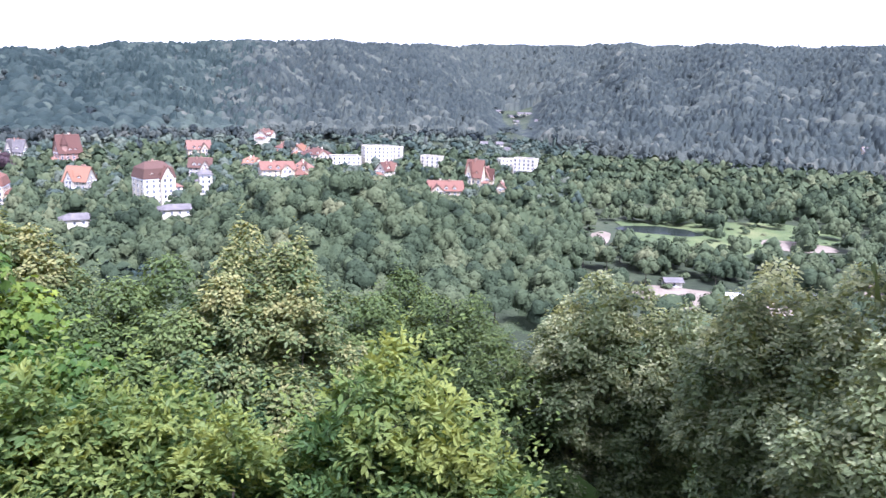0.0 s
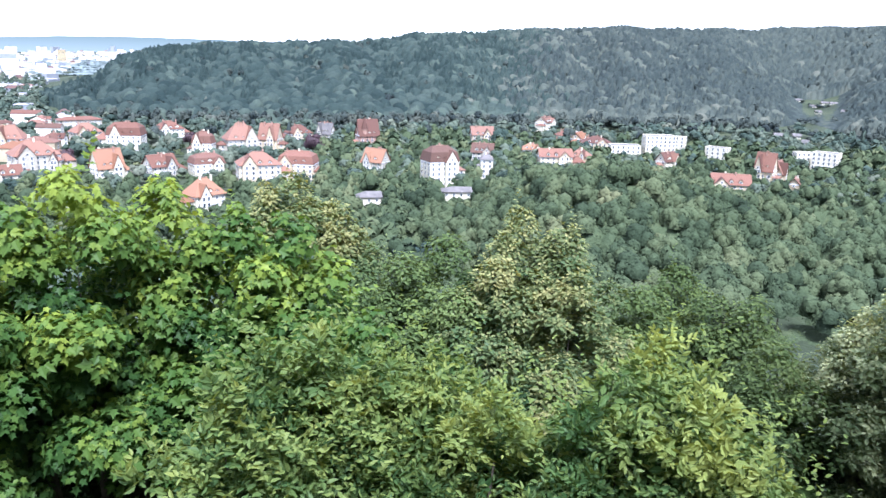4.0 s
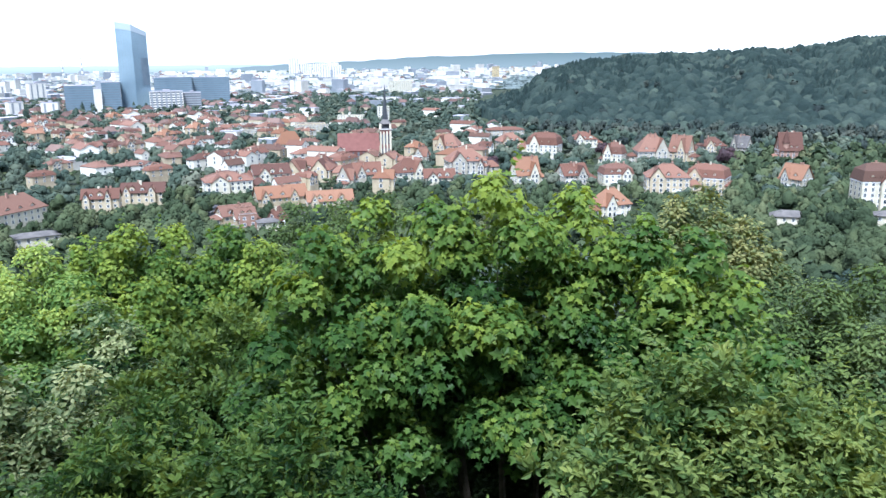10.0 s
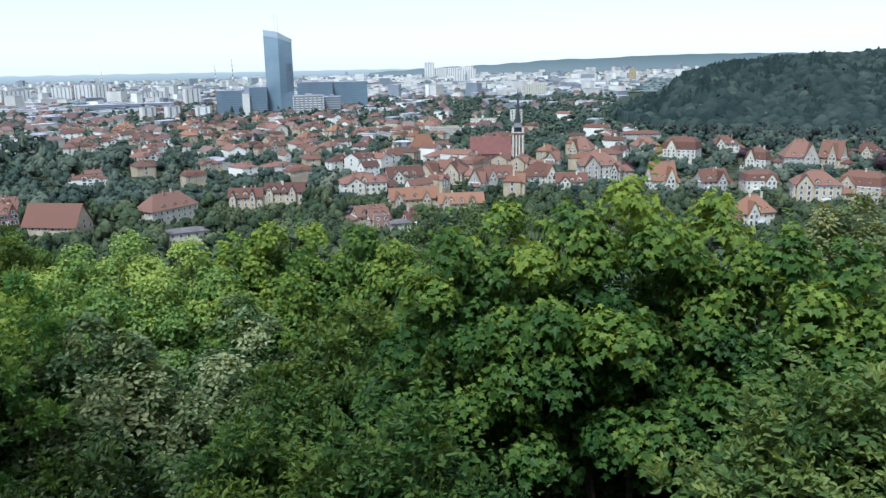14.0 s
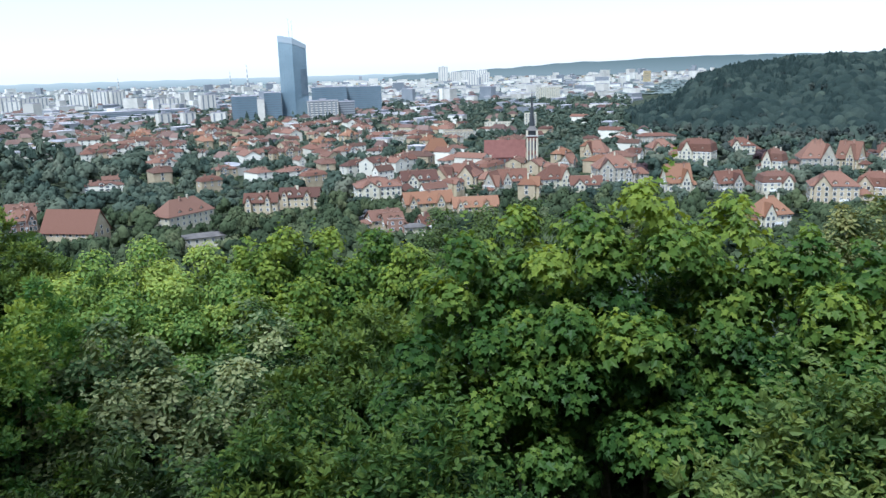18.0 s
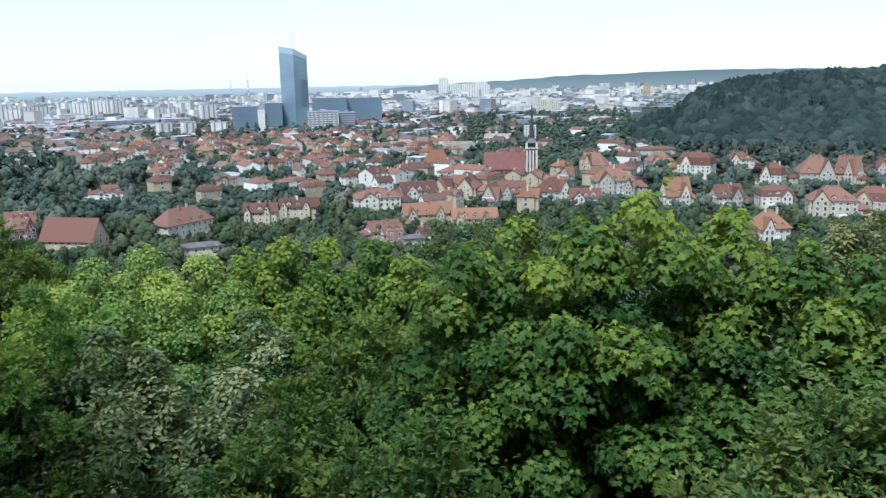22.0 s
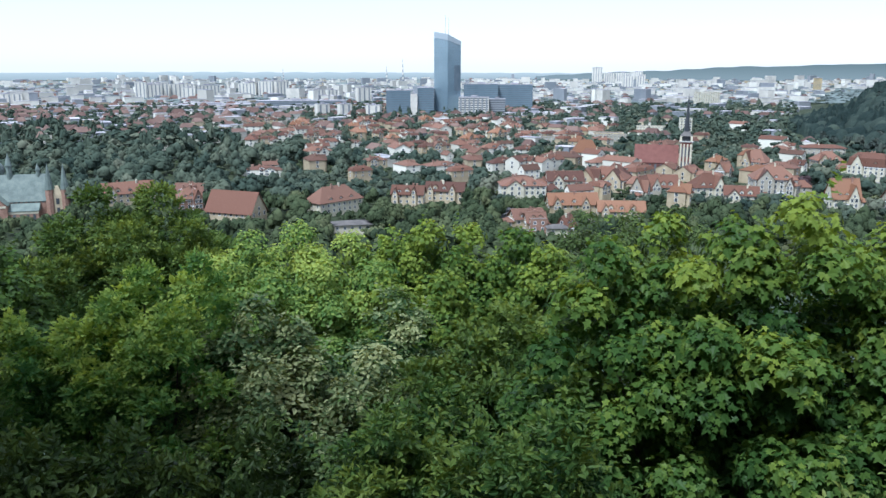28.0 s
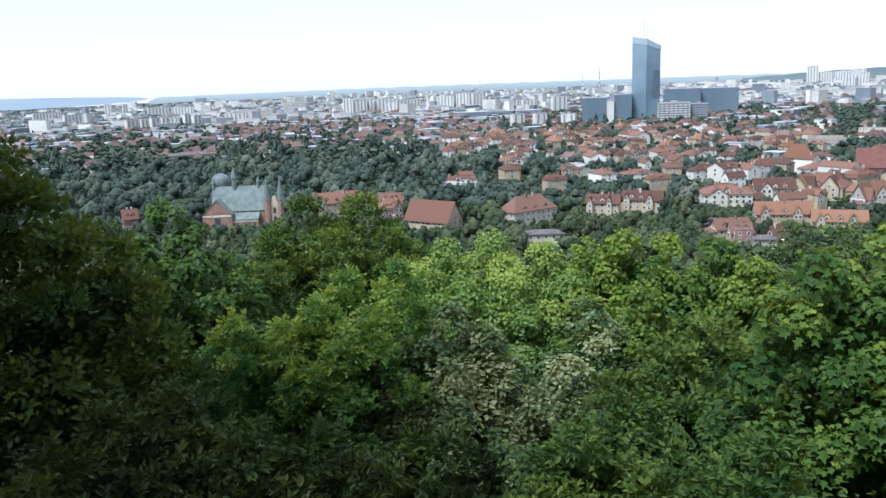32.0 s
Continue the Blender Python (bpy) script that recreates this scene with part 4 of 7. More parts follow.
def hill_wood():
    """The forest of the long hills: beech with broad crowns, pine stands with narrow dark ones."""
    az = np.arange(20, 104.1, 0.068)
    s = np.linspace(0, 1, 265)
    A, S = np.meshgrid(az, s)
    f, t = tab(A, FOOT_AZ, FOOT_D) + 4, tab(A, TOP_AZ, TOP_D) + 60
    d = f + (t - f) * S ** 1.15
    x, y = d * np.sin(np.radians(A)), d * np.cos(np.radians(A))
    z = ground_z(x, y)
    high = np.where(z > 1.5, 1.0, 0.0) * np.clip(S * 40, 0, 1)
    glade = 0.97 * np.exp(-((A - 74.9) / 1.9) ** 4) * (d < 1400)
    beech, beech_tone = crown_roof(x, y, 12.5, 77, 9.5, 0.1)
    pine, pine_tone = crown_roof(x, y, 7.8, 79, 10.5, 0.6)
    stand = np.sin(x * 0.0115 + 1.3) * np.cos(y * 0.0095) + 0.5 * np.sin(x * 0.031 + y * 0.023) + 0.5 * np.sin(x * 0.083 - y * 0.064) + 4.0 * (beech_tone - 0.5) + 1.5 * (0.3 - S) + 1.3 * (1 - smooth((A - 46) / 10)) - 0.7 * smooth((A - 54) / 10)
    pines = stand < 0.05
    # past 1300 m the right-hand ridge is paler: haze painted into its tone
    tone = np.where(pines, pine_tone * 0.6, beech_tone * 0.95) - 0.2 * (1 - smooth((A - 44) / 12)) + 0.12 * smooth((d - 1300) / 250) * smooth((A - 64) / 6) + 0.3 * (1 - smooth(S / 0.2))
    z = z + (7.0 + np.where(pines, pine + 0.5, beech)) * high * (1 - glade) - 2.0 * (1 - high)
    n, m = x.shape
    i, j = np.arange(n - 1)[:, None] * m, np.arange(m - 1)[None, :]
    q = np.stack([i + j, i + m + j, i + m + j + 1, i + j + 1], -1).reshape(-1, 4)
    # the nearer hill takes the greener, less hazed colours
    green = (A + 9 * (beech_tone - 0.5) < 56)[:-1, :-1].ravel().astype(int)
    me = mesh_np("hill_woods", np.stack([x, y, z], -1).reshape(-1, 3), q, ["far_leaf", "near_hill_leaf"], green, soft=True)
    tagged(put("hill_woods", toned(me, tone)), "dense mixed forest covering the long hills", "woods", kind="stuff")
    # wood edge and single taller crowns
    pts = []
    for a, d in scatter(wood_rng, 25, 102, 680, 1900, 12):
        f, t = tab(a, FOOT_AZ, FOOT_D), tab(a, TOP_AZ, TOP_D)
        edge = f - 12 < d < f + 34 and not 72.8 < a < 77
        glen = 72.6 < a < 77.4 and 800 < d < 1410
        if d > t or not edge and wood_rng.random() > (0.08 if glen else 0.05) or gz(a, d) < 0.3 and a < 27:
            continue
        p = bearing(a, d)
        pts.append((p.x, p.y, gz(a, d), wood_rng.uniform(4, 7.5), wood_rng.uniform(12, 18) * (0.5 if glen else 1), wood_rng.integers(7 if not edge else 5)))
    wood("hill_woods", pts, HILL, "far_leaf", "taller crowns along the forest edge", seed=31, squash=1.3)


hill_wood()


def slope_woods():
    """Undergrowth and lower trees all round under the viewpoint, and unseen trees that block light."""
    near, far = [], []
    for a, d in scatter(wood_rng, -180, 180, 8, 300, 8):
        seen = -52 < a < 106
        z = gz(a, d)
        # outside the view the trees are taller, added to block low light
        h = wood_rng.uniform(8, 11.5) if seen or d > 60 else wood_rng.uniform(20, 30)
        top = max(EYE + d * math.tan(radians(-19)), z + 9) if seen else EYE + 10
        if d < (13 if seen else 9) or d > 150 and not -52 < a < 50:
            continue
        h = min(h, top - z)
        if h < 3:
            continue
        p = bearing(a, d)
        (near if d < 55 else far).append((p.x, p.y, z, wood_rng.uniform(3.2, 4.8), h, wood_rng.integers(6)))
    # low undergrowth that hides the bare slope, dark-leaved in place of shade
    low = []
    for a, d in scatter(wood_rng, -54, 108, 7, 60, 3.4):
        p, z = bearing(a, d), gz(a, d)
        low.append((p.x, p.y, z - 0.4, wood_rng.uniform(1.8, 2.8), wood_rng.uniform(2.5, 4.5), wood_rng.integers(6)))
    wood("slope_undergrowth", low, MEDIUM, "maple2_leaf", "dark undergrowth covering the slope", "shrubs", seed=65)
    # unseen tall trees, added behind the viewpoint to keep sun and sky off the low shrubs
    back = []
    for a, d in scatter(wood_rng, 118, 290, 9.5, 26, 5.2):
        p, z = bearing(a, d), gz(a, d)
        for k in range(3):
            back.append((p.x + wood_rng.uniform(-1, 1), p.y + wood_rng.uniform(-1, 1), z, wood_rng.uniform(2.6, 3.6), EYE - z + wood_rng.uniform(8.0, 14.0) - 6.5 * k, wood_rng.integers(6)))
    wood("slope_woods", back, MEDIUM, "oak_leaf", "unseen trees added close behind the viewpoint to block light", seed=63)
    # the dark leaf stands for shade in the gaps between near trees
    wood("slope_woods", near, MEDIUM, "maple2_leaf", "dark understorey trees on the slope, with taller unseen ones behind that block light", seed=61)
    wood("slope_woods", far, SMALL, "park_leaf", "woods on the lower slope of the viewpoint hill", seed=62)


slope_woods()
# ---------------------------------------------------------------- houses
WINDOW = {}


def window_mesh(w, h):
    key = (w, h)
    if key not in WINDOW:
        t = 0.12
        o, q = w / 2 + t, w / 2 - 0.02
        v = [(-o, 0.02, -t), (o, 0.02, -t), (o, 0.02, h + t), (-o, 0.02, h + t), (-o, -0.09, -t), (o, -0.09, -t), (o, -0.09, h + t), (-o, -0.09, h + t),
             (-q, -0.09, 0), (q, -0.09, 0), (q, -0.09, h), (-q, -0.09, h), (-q, -0.03, 0), (q, -0.03, 0), (q, -0.03, h), (-q, -0.03, h)]
        f = [(i, (i + 1) % 4, 4 + (i + 1) % 4, 4 + i) for i in range(4)] + [(4 + i, 4 + (i + 1) % 4, 8 + (i + 1) % 4, 8 + i) for i in range(4)]
        f += [(8 + i, 8 + (i + 1) % 4, 12 + (i + 1) % 4, 12 + i) for i in range(4)] + [(12, 13, 14, 15)]
        WINDOW[key] = mesh_from("window", v, f, ["window_frame", "window_glass"], [0] * 12 + [1])
    return WINDOW[key]


def facade_windows(parent, w, y, rz, x_off, rows, cols, z0, dz, size):
    for r in range(rows):
        for c in range(cols):
            x = (c + 0.5) / cols * w - w / 2
            m = Matrix.Rotation(rz, 4, "Z") @ Matrix.Translation((x + x_off, -y - 0.02, z0 + r * dz))
            put("window", window_mesh(*size), parent, m)


def gable_roof(w, dp, e, r, over=0.5, th=0.28):
    """Two slabs along x."""
    v, f = [], []
    hw, hd = w / 2 + over, dp / 2
    k = (r - e) / hd
    for s in (-1, 1):
        y0, z0 = s * (hd + over), e - over * k
        o = len(v)
        v += [(-hw, y0, z0), (hw, y0, z0), (hw, 0, r), (-hw, 0, r), (-hw, y0, z0 + th), (hw, y0, z0 + th), (hw, 0, r + th), (-hw, 0, r + th)]
        q = [(0, 3, 2, 1), (4, 5, 6, 7), (0, 1, 5, 4), (1, 2, 6, 5), (2, 3, 7, 6), (3, 0, 4, 7)]
        f += [tuple(o + i for i in (t if s < 0 else t[::-1])) for t in q]
    return v, f


def hip_roof(w, dp, e, r, over=0.5, inset=None):
    hw, hd = w / 2 + over, dp / 2 + over
    i = min(hd, hw * 0.8) if inset is None else inset
    v = [(-hw, -hd, e - 0.15), (hw, -hd, e - 0.15), (hw, hd, e - 0.15), (-hw, hd, e - 0.15),
         (-hw, -hd, e + 0.1), (hw, -hd, e + 0.1), (hw, hd, e + 0.1), (-hw, hd, e + 0.1), (-hw + i, 0, r), (hw - i, 0, r)]
    f = [(3, 2, 1, 0), (0, 1, 5, 4), (1, 2, 6, 5), (2, 3, 7, 6), (3, 0, 4, 7), (4, 5, 9, 8), (5, 6, 9), (6, 7, 8, 9), (7, 4, 8)]
    return v, f


def mansard_roof(w, dp, e, r, over=0.4):
    hw, hd = w / 2 + over, dp / 2 + over
    m = e + (r - e) * 0.62
    i1, i2 = 1.3, 3.6
    lv = [(-hw, -hd, e - 0.1), (hw, -hd, e - 0.1), (hw, hd, e - 0.1), (-hw, hd, e - 0.1)]
    mv = [(-hw + i1, -hd + i1, m), (hw - i1, -hd + i1, m), (hw - i1, hd - i1, m), (-hw + i1, hd - i1, m)]
    tv = [(-hw + i2 + 1, -0.2, r), (hw - i2 - 1, -0.2, r), (hw - i2 - 1, 0.2, r), (-hw + i2 + 1, 0.2, r)]
    v = lv + mv + tv
    f = [(3, 2, 1, 0), (8, 9, 10, 11)]
    for o in (0, 4):
        f += [(o + i, o + (i + 1) % 4, o + 4 + (i + 1) % 4, o + 4 + i) for i in range(4)]
    return v, f


def gabled_walls(w, dp, e, r):
    hw, hd = w / 2, dp / 2
    v = []
    for x in (-hw, hw):
        v += [(x, -hd, -3), (x, hd, -3), (x, hd, e), (x, 0, r - 0.05), (x, -hd, e)]
    f = [(0, 4, 3, 2, 1), (5, 6, 7, 8, 9), (0, 5, 9, 4), (1, 2, 7, 6), (4, 9, 8, 3), (3, 8, 7, 2), (0, 1, 6, 5)]
    return v, f


house_rng = random.Random(11)
WALL_WORD = {"white": "white-rendered", "cream": "cream-rendered", "brick": "red-brick", "yellow": "ochre-rendered"}
ROOF_WORD = {"red": "red-tiled", "orange": "bright orange-tiled", "brown": "brown-tiled", "grey": "grey"}
FORM_WORD = {"hip": "hipped roof", "gab": "gabled roof", "mans": "mansard roof", "flat": "flat roof"}


HOUSE_HALF = []


def house(az, d, w, e, r, form, roof, wall, turn, kind, group="villas of the hillside town"):
    """A house seen w wide; eaves at e, ridge at r over its ground."""
    rng = house_rng
    if kind == "villa" and form != "flat":
        w *= 1.12
    turn_r = abs(math.sin(radians(turn)))
    ratio = {"row": 0.45, "hall": 0.5, "barn": 0.5, "flat": 0.6, "shed": 0.6, "tall": 0.8}.get(kind, 0.72)
    wide = w / (abs(math.cos(radians(turn))) + ratio * turn_r) * 0.96
    deep = max(wide * ratio, 5)
    p = bearing(az, d + deep * 0.4)
    z = gz(az, d)
    name = {"villa": "villa", "manor": "manor_house", "tall": "villa", "hall": "long_house", "flat": "flat_roofed_house", "shed": "shed", "row": "row_house", "barn": "brick_barn"}[kind]
    label = f"{WALL_WORD[wall]} {'low ' if e < 6 else 'tall ' if e > 12 else ''}{name.replace('_', ' ')} with {ROOF_WORD[roof]} {FORM_WORD[form]}"
    base = thing(name, label, "house", pose(p.x, p.y, z, 0, 0, -az + turn), group=group)
    HOUSE_HALF.append((p.x, p.y, w / 2, z, r))

    wm, rm = wall + "_wall", roof + "_roof"
    if wall in ("white", "cream") and kind in ("villa", "row"):
        wm = rng.choice(("white_wall", "cream_wall", "cream_wall", "beige_wall", "ash_wall"))
        label = label.replace(WALL_WORD[wall], {"white_wall": "white-rendered", "cream_wall": "cream-rendered", "beige_wall": "beige-rendered", "ash_wall": "grey-rendered"}[wm])
        if group.startswith("red") and wm != "beige_wall":
            wm, label = "bright_wall", label.replace("grey-rendered", "white-rendered").replace("cream-rendered", "white-rendered")
        base["label"] = label
    if kind in ("villa", "tall", "manor") and form != "flat" and r - e > 5:
        e = e + 0.12 * (r - e)
    if form == "gab":
        put("wall", mesh_from("wall", *gabled_walls(wide, deep, e, r), [wm]), base)
        put("roof", mesh_from("roof", *gable_roof(wide, deep, e, r, 0.35 if group.startswith("red") else 0.7), [rm]), base)
    else:
        put("wall", mesh_from("wall", *box(-wide / 2, wide / 2, -deep / 2, deep / 2, -3, e), [wm]), base)
        if form == "hip":
            put("roof", mesh_from("roof", *hip_roof(wide, deep, e, r, 0.35 if group.startswith("red") else 0.7), [rm]), base)
        elif form == "mans":
            put("roof", mesh_from("roof", *mansard_roof(wide, deep, e, r), [rm]), base)
        else:
            hw, hd = wide / 2, deep / 2
            put("roof", mesh_from("roof", *box(-hw + 0.3, hw - 0.3, -hd + 0.3, hd - 0.3, e, e + 0.12), [rm]), base)
            put("parapet", mesh_from("parapet", *join(box(-hw - .1, hw + .1, -hd - .1, -hd + .3, e, e + .5), box(-hw - .1, hw + .1, hd - .3, hd + .1, e, e + .5),
                box(-hw - .1, -hw + .3, -hd + .3, hd - .3, e, e + .5), box(hw - .3, hw + .1, -hd + .3, hd - .3, e, e + .5)), [wm]), base)
    # window rows on the three sides that face the view
    rows = max(int((e - 0.6) / 3.0), 1)
    if group.startswith("red"):
        rows = min(rows, 2)
    size = (1.45, 1.9) if kind not in ("hall", "row", "shed") else (1.2, 1.45)
    cols = max(min(int(wide / 3.4), 9), 1)
    side = max(min(int(deep / 3.8), 4), 1)
    if group.startswith("red"):
        cols, side = min(cols, 3), 1
    z0 = max(e - rows * 3.0 + 0.75, 0.6)
    facade_windows(base, wide, deep / 2, 0, 0, rows, cols, z0, 3.0, size)
    facade_windows(base, deep, wide / 2, math.pi / 2 if turn < 0 else -math.pi / 2, 0, rows, side, z0, 3.0, size)
    if kind in ("villa", "tall", "manor") and not group.startswith("red") and form != "flat":
        # plinth, pale eaves band and a lower side wing with its own roof
        hw, hd = wide / 2, deep / 2
        put("cornice", mesh_from("cornice", *join(box(-hw - .18, hw + .18, -hd - .18, -hd, e - .95, e - .5), box(-hw - .18, -hw, -hd, hd, e - .95, e - .5), box(hw, hw + .18, -hd, hd, e - .95, e - .5)), ["window_frame"]), base)
        put("plinth", mesh_from("plinth", *join(box(-hw - .12, hw + .12, -hd - .12, -hd, -3, .9), box(-hw - .12, -hw, -hd, hd, -3, .9), box(hw, hw + .12, -hd, hd, -3, .9)), ["stone"]), base)
        sx, aw, ad, ae = rng.choice((-1, 1)), wide * rng.uniform(0.25, 0.4), deep * rng.uniform(0.5, 0.7), max(e * rng.uniform(0.5, 0.75), 3.2)
        cx, cy = sx * (hw + aw / 2), -deep * rng.uniform(0.0, 0.15)
        wing = put("side_wing", mesh_from("side_wing", *box(cx - aw / 2, cx + aw / 2, cy - ad / 2, cy + ad / 2, -3, ae), [wm]), base)
        v, f = hip_roof(aw, ad, ae, ae + min(aw, ad) * 0.42)
        put("wing_roof", mesh_from("wing_roof", [(x + cx, y + cy, q) for x, y, q in v], f, [rm]), wing)
        for k in range(max(int(ae / 3), 1)):
            put("window", window_mesh(*size), wing, Matrix.Translation((cx, cy - ad / 2 - 0.02, max(ae - 2.3 - 3 * k, 0.6))))
        put("ridge_cap", mesh_from("ridge_cap", *box(-hw * (0.98 if form == "gab" else 0.3), hw * (0.98 if form == "gab" else 0.3), -.22, .22, r + (.1 if form != "gab" else .2), r + (.32 if form != "gab" else .42)), ["brick_wall"]), base)
        if rng.random() < 0.5:
            bx = rng.uniform(-0.25, 0.25) * wide
            put("veranda", mesh_from("veranda", *join(box(bx - 2, bx + 2, -hd - 2.1, -hd, 2.9, 3.15), box(bx - 2, bx + 2, -hd - 2.1, -hd - 2.0, 3.15, 4.1), box(bx - 2, bx - 1.8, -hd - 2.1, -hd - 1.9, -3, 2.9), box(bx + 1.8, bx + 2, -hd - 2.1, -hd - 1.9, -3, 2.9))
                , ["window_frame"]), base)
    if form == "gab" and r - e > 4:
        for rz in (math.pi / 2, -math.pi / 2):
            facade_windows(base, 3, wide / 2, rz, 0, 1, 1, e + 0.8, 3, (1.3, 1.5))
    if kind in ("villa", "manor", "tall", "row") and form != "flat":
        for _ in range(rng.choice((1, 2, 2, 3))):
            cx, cy = rng.uniform(-wide * 0.3, wide * 0.3), rng.uniform(-deep * 0.12, deep * 0.12)
            put("chimney", mesh_from("chimney", *join(box(cx - .45, cx + .45, cy - .4, cy + .4, e, r + 1.0), box(cx - .55, cx + .55, cy - .5, cy + .5, r + 1.0, r + 1.25)),
                ["brick_wall" if rng.random() < 0.6 else "white_wall"]), base)
        if r - e > 3.6:
            n = 1 if group.startswith("red") else 2 if wide < 15 else 3
            for i in range(n):
                dx = ((i + 0.5) / n - 0.5) * wide * 0.72
                dw, dh = rng.choice(((2.2, 2.0), (1.8, 1.8), (2.8, 2.4)))
                y0 = -deep / 2 + (0.7 if form != "mans" else 0.2)
                zb = e + 0.4
                pent = [(-dw / 2, zb), (dw / 2, zb), (dw / 2, zb + dh * 0.75), (0, zb + dh * 1.25), (-dw / 2, zb + dh * 0.75)]
                back = y0 + deep * 0.42
                v = [(dx + a, y0, b) for a, b in pent] + [(dx + a, back, b) for a, b in pent]
                f = [(0, 1, 2, 3, 4), (9, 8, 7, 6, 5)] + [((i2 + 1) % 5, i2, i2 + 5, (i2 + 1) % 5 + 5) for i2 in range(5)]
                dormer = put("dormer", mesh_from("dormer", v, f, [wm if wall != "brick" else "cream_wall"]), base)
                top = [(-dw / 2 - .3, zb + dh * 0.75 - .2), (0, zb + dh * 1.25 + .05), (dw / 2 + .3, zb + dh * 0.75 - .2)]
                v = [(dx + a, yy, b + t) for t in (0, 0.2) for yy in (y0 - .3, back) for a, b in top]
                f = [(0, 1, 4, 3), (1, 2, 5, 4), (6, 9, 10, 7), (7, 10, 11, 8), (0, 6, 7, 1), (1, 7, 8, 2), (0, 3, 9, 6), (2, 8, 11, 5)]
                put("dormer_roof", mesh_from("dormer_roof", v, f, [rm]), dormer)
                put("window", window_mesh(1.2, 1.2), dormer, Matrix.Translation((dx, y0 - 0.02, zb + 0.2)))
    bays = []
    if kind in ("villa", "tall") and form != "flat" and wide > 11:
        bays = [(wide * rng.uniform(0.3, 0.42), rng.choice((-1, 1)) * wide * rng.uniform(0.18, 0.27))]
    elif kind == "row" and form == "gab" and wide > 16:
        bays = [(wide * 0.17, -wide * 0.36), (wide * 0.17, wide * 0.22)]
    for ww, side_x in bays:
        # a gabled bay that stands before the front
        y0, y1, wr = -deep / 2 - rng.uniform(1.2, 2.6), 0.0, e + (r - e) * rng.uniform(0.72, 0.95)
        pent = [(-ww / 2, -3), (ww / 2, -3), (ww / 2, e), (0, wr - 0.05), (-ww / 2, e)]
        v = [(side_x + q0, y0, q1) for q0, q1 in pent] + [(side_x + q0, y1, q1) for q0, q1 in pent]
        f = [(0, 1, 2, 3, 4), (9, 8, 7, 6, 5)] + [((i + 1) % 5, i, i + 5, (i + 1) % 5 + 5) for i in range(5)]
        bay = put("bay", mesh_from("bay", v, f, [wm]), base)
        k = (wr - e) / (ww / 2)
        top = [(-ww / 2 - .4, e - .4 * k), (0, wr), (ww / 2 + .4, e - .4 * k)]
        v = [(side_x + q0, yy, q1 + t) for t in (0, 0.25) for yy in (y0 - .45, y1) for q0, q1 in top]
        f = [(0, 1, 4, 3), (1, 2, 5, 4), (6, 9, 10, 7), (7, 10, 11, 8), (0, 6, 7, 1), (1, 7, 8, 2), (0, 3, 9, 6), (2, 8, 11, 5)]
        put("bay_roof", mesh_from("bay_roof", v, f, [rm]), bay)
        for k in range(rows):
            for x in ((-ww * .22, ww * .22) if ww > 4.6 else (0,)):
                put("window", window_mesh(*size), bay, Matrix.Translation((side_x + x, y0 - 0.02, z0 + 3.0 * k)))
        put("window", window_mesh(1.2, 1.4), bay, Matrix.Translation((side_x, y0 - 0.02, e + 0.3)))
    if kind == "manor":
        put("turret", mesh_from("turret", *prism(ring(2.4, 8, -wide * .22, -deep * .3), -1, e + 5), [wm]), base)
        put("turret_roof", mesh_from("turret_roof", *cone(ring(2.9, 8, -wide * .22, -deep * .3), e + 5, r + 2.5), [rm]), base)
    if kind == "tall" and e > 15:
        hw = wide / 2
        for k in range(4):
            put("loggia_glass", mesh_from("loggia_glass", *box(hw * .1, hw * .8, -deep / 2 - .14, -deep / 2, 3 * k + 2.5, 3 * k + 4.7), ["window_glass"]), base)
            put("balcony", mesh_from("balcony", *join(box(hw * .05, hw * .85, -deep / 2 - 1.4, -deep / 2, 3 * k + 2.2, 3 * k + 2.45), box(hw * .05, hw * .85, -deep / 2 - 1.4, -deep / 2 - 1.28, 3 * k + 2.45, 3 * k + 3.3)), ["white_wall"]), base)
    return base


house(26.13, 702, 23.2, 7.1, 15.0, "hip", "red", "cream", 20, "villa")
house(28.63, 645, 26.8, 10.0, 20.3, "mans", "red", "cream", -15, "villa")
house(31.28, 727, 24.1, 6.6, 13.7, "hip", "red", "white", 15, "villa")
house(33.52, 609, 15.9, 7.7, 17.0, "mans", "brown", "white", -20, "villa")
house(35.98, 619, 25.0, 8.4, 22.1, "hip", "red", "white", 15, "villa")
house(38.00, 631, 17.2, 8.2, 20.6, "gab", "red", "white", -25, "villa")
house(39.92, 698, 22.5, 5.7, 13.3, "hip", "red", "white", 20, "villa")
house(41.85, 690, 15.0, 6.7, 16.1, "gab", "grey", "white", -30, "villa")
house(44.74, 645, 20.1, 9.9, 23.3, "gab", "red", "brick", 20, "manor")
house(45.37, 519, 17.1, 7.0, 15.7, "gab", "orange", "white", -35, "villa")
house(33.64, 509, 20.9, 7.2, 13.8, "mans", "brown", "white", 18, "villa")
house(37.11, 480, 24.6, 10.0, 17.9, "hip", "red", "white", 8, "villa")
house(39.88, 490, 23.3, 9.3, 17.4, "mans", "red", "cream", -14, "villa")
house(30.61, 510, 19.5, 6.1, 13.2, "gab", "red", "cream", 30, "villa")
house(27.29, 509, 17.9, 5.9, 17.4, "gab", "orange", "white", 25, "villa")
house(23.98, 541, 16.5, 7.5, 13.5, "hip", "red", "white", -20, "villa")
house(33.34, 404, 19.5, 6.1, 15.2, "hip", "orange", "white", 35, "villa")
house(49.93, 468, 24.0, 14.5, 24.3, "mans", "brown", "white", 25, "tall")
house(51.47, 426, 21.3, 5.2, 7.4, "hip", "grey", "white", 6, "hall")
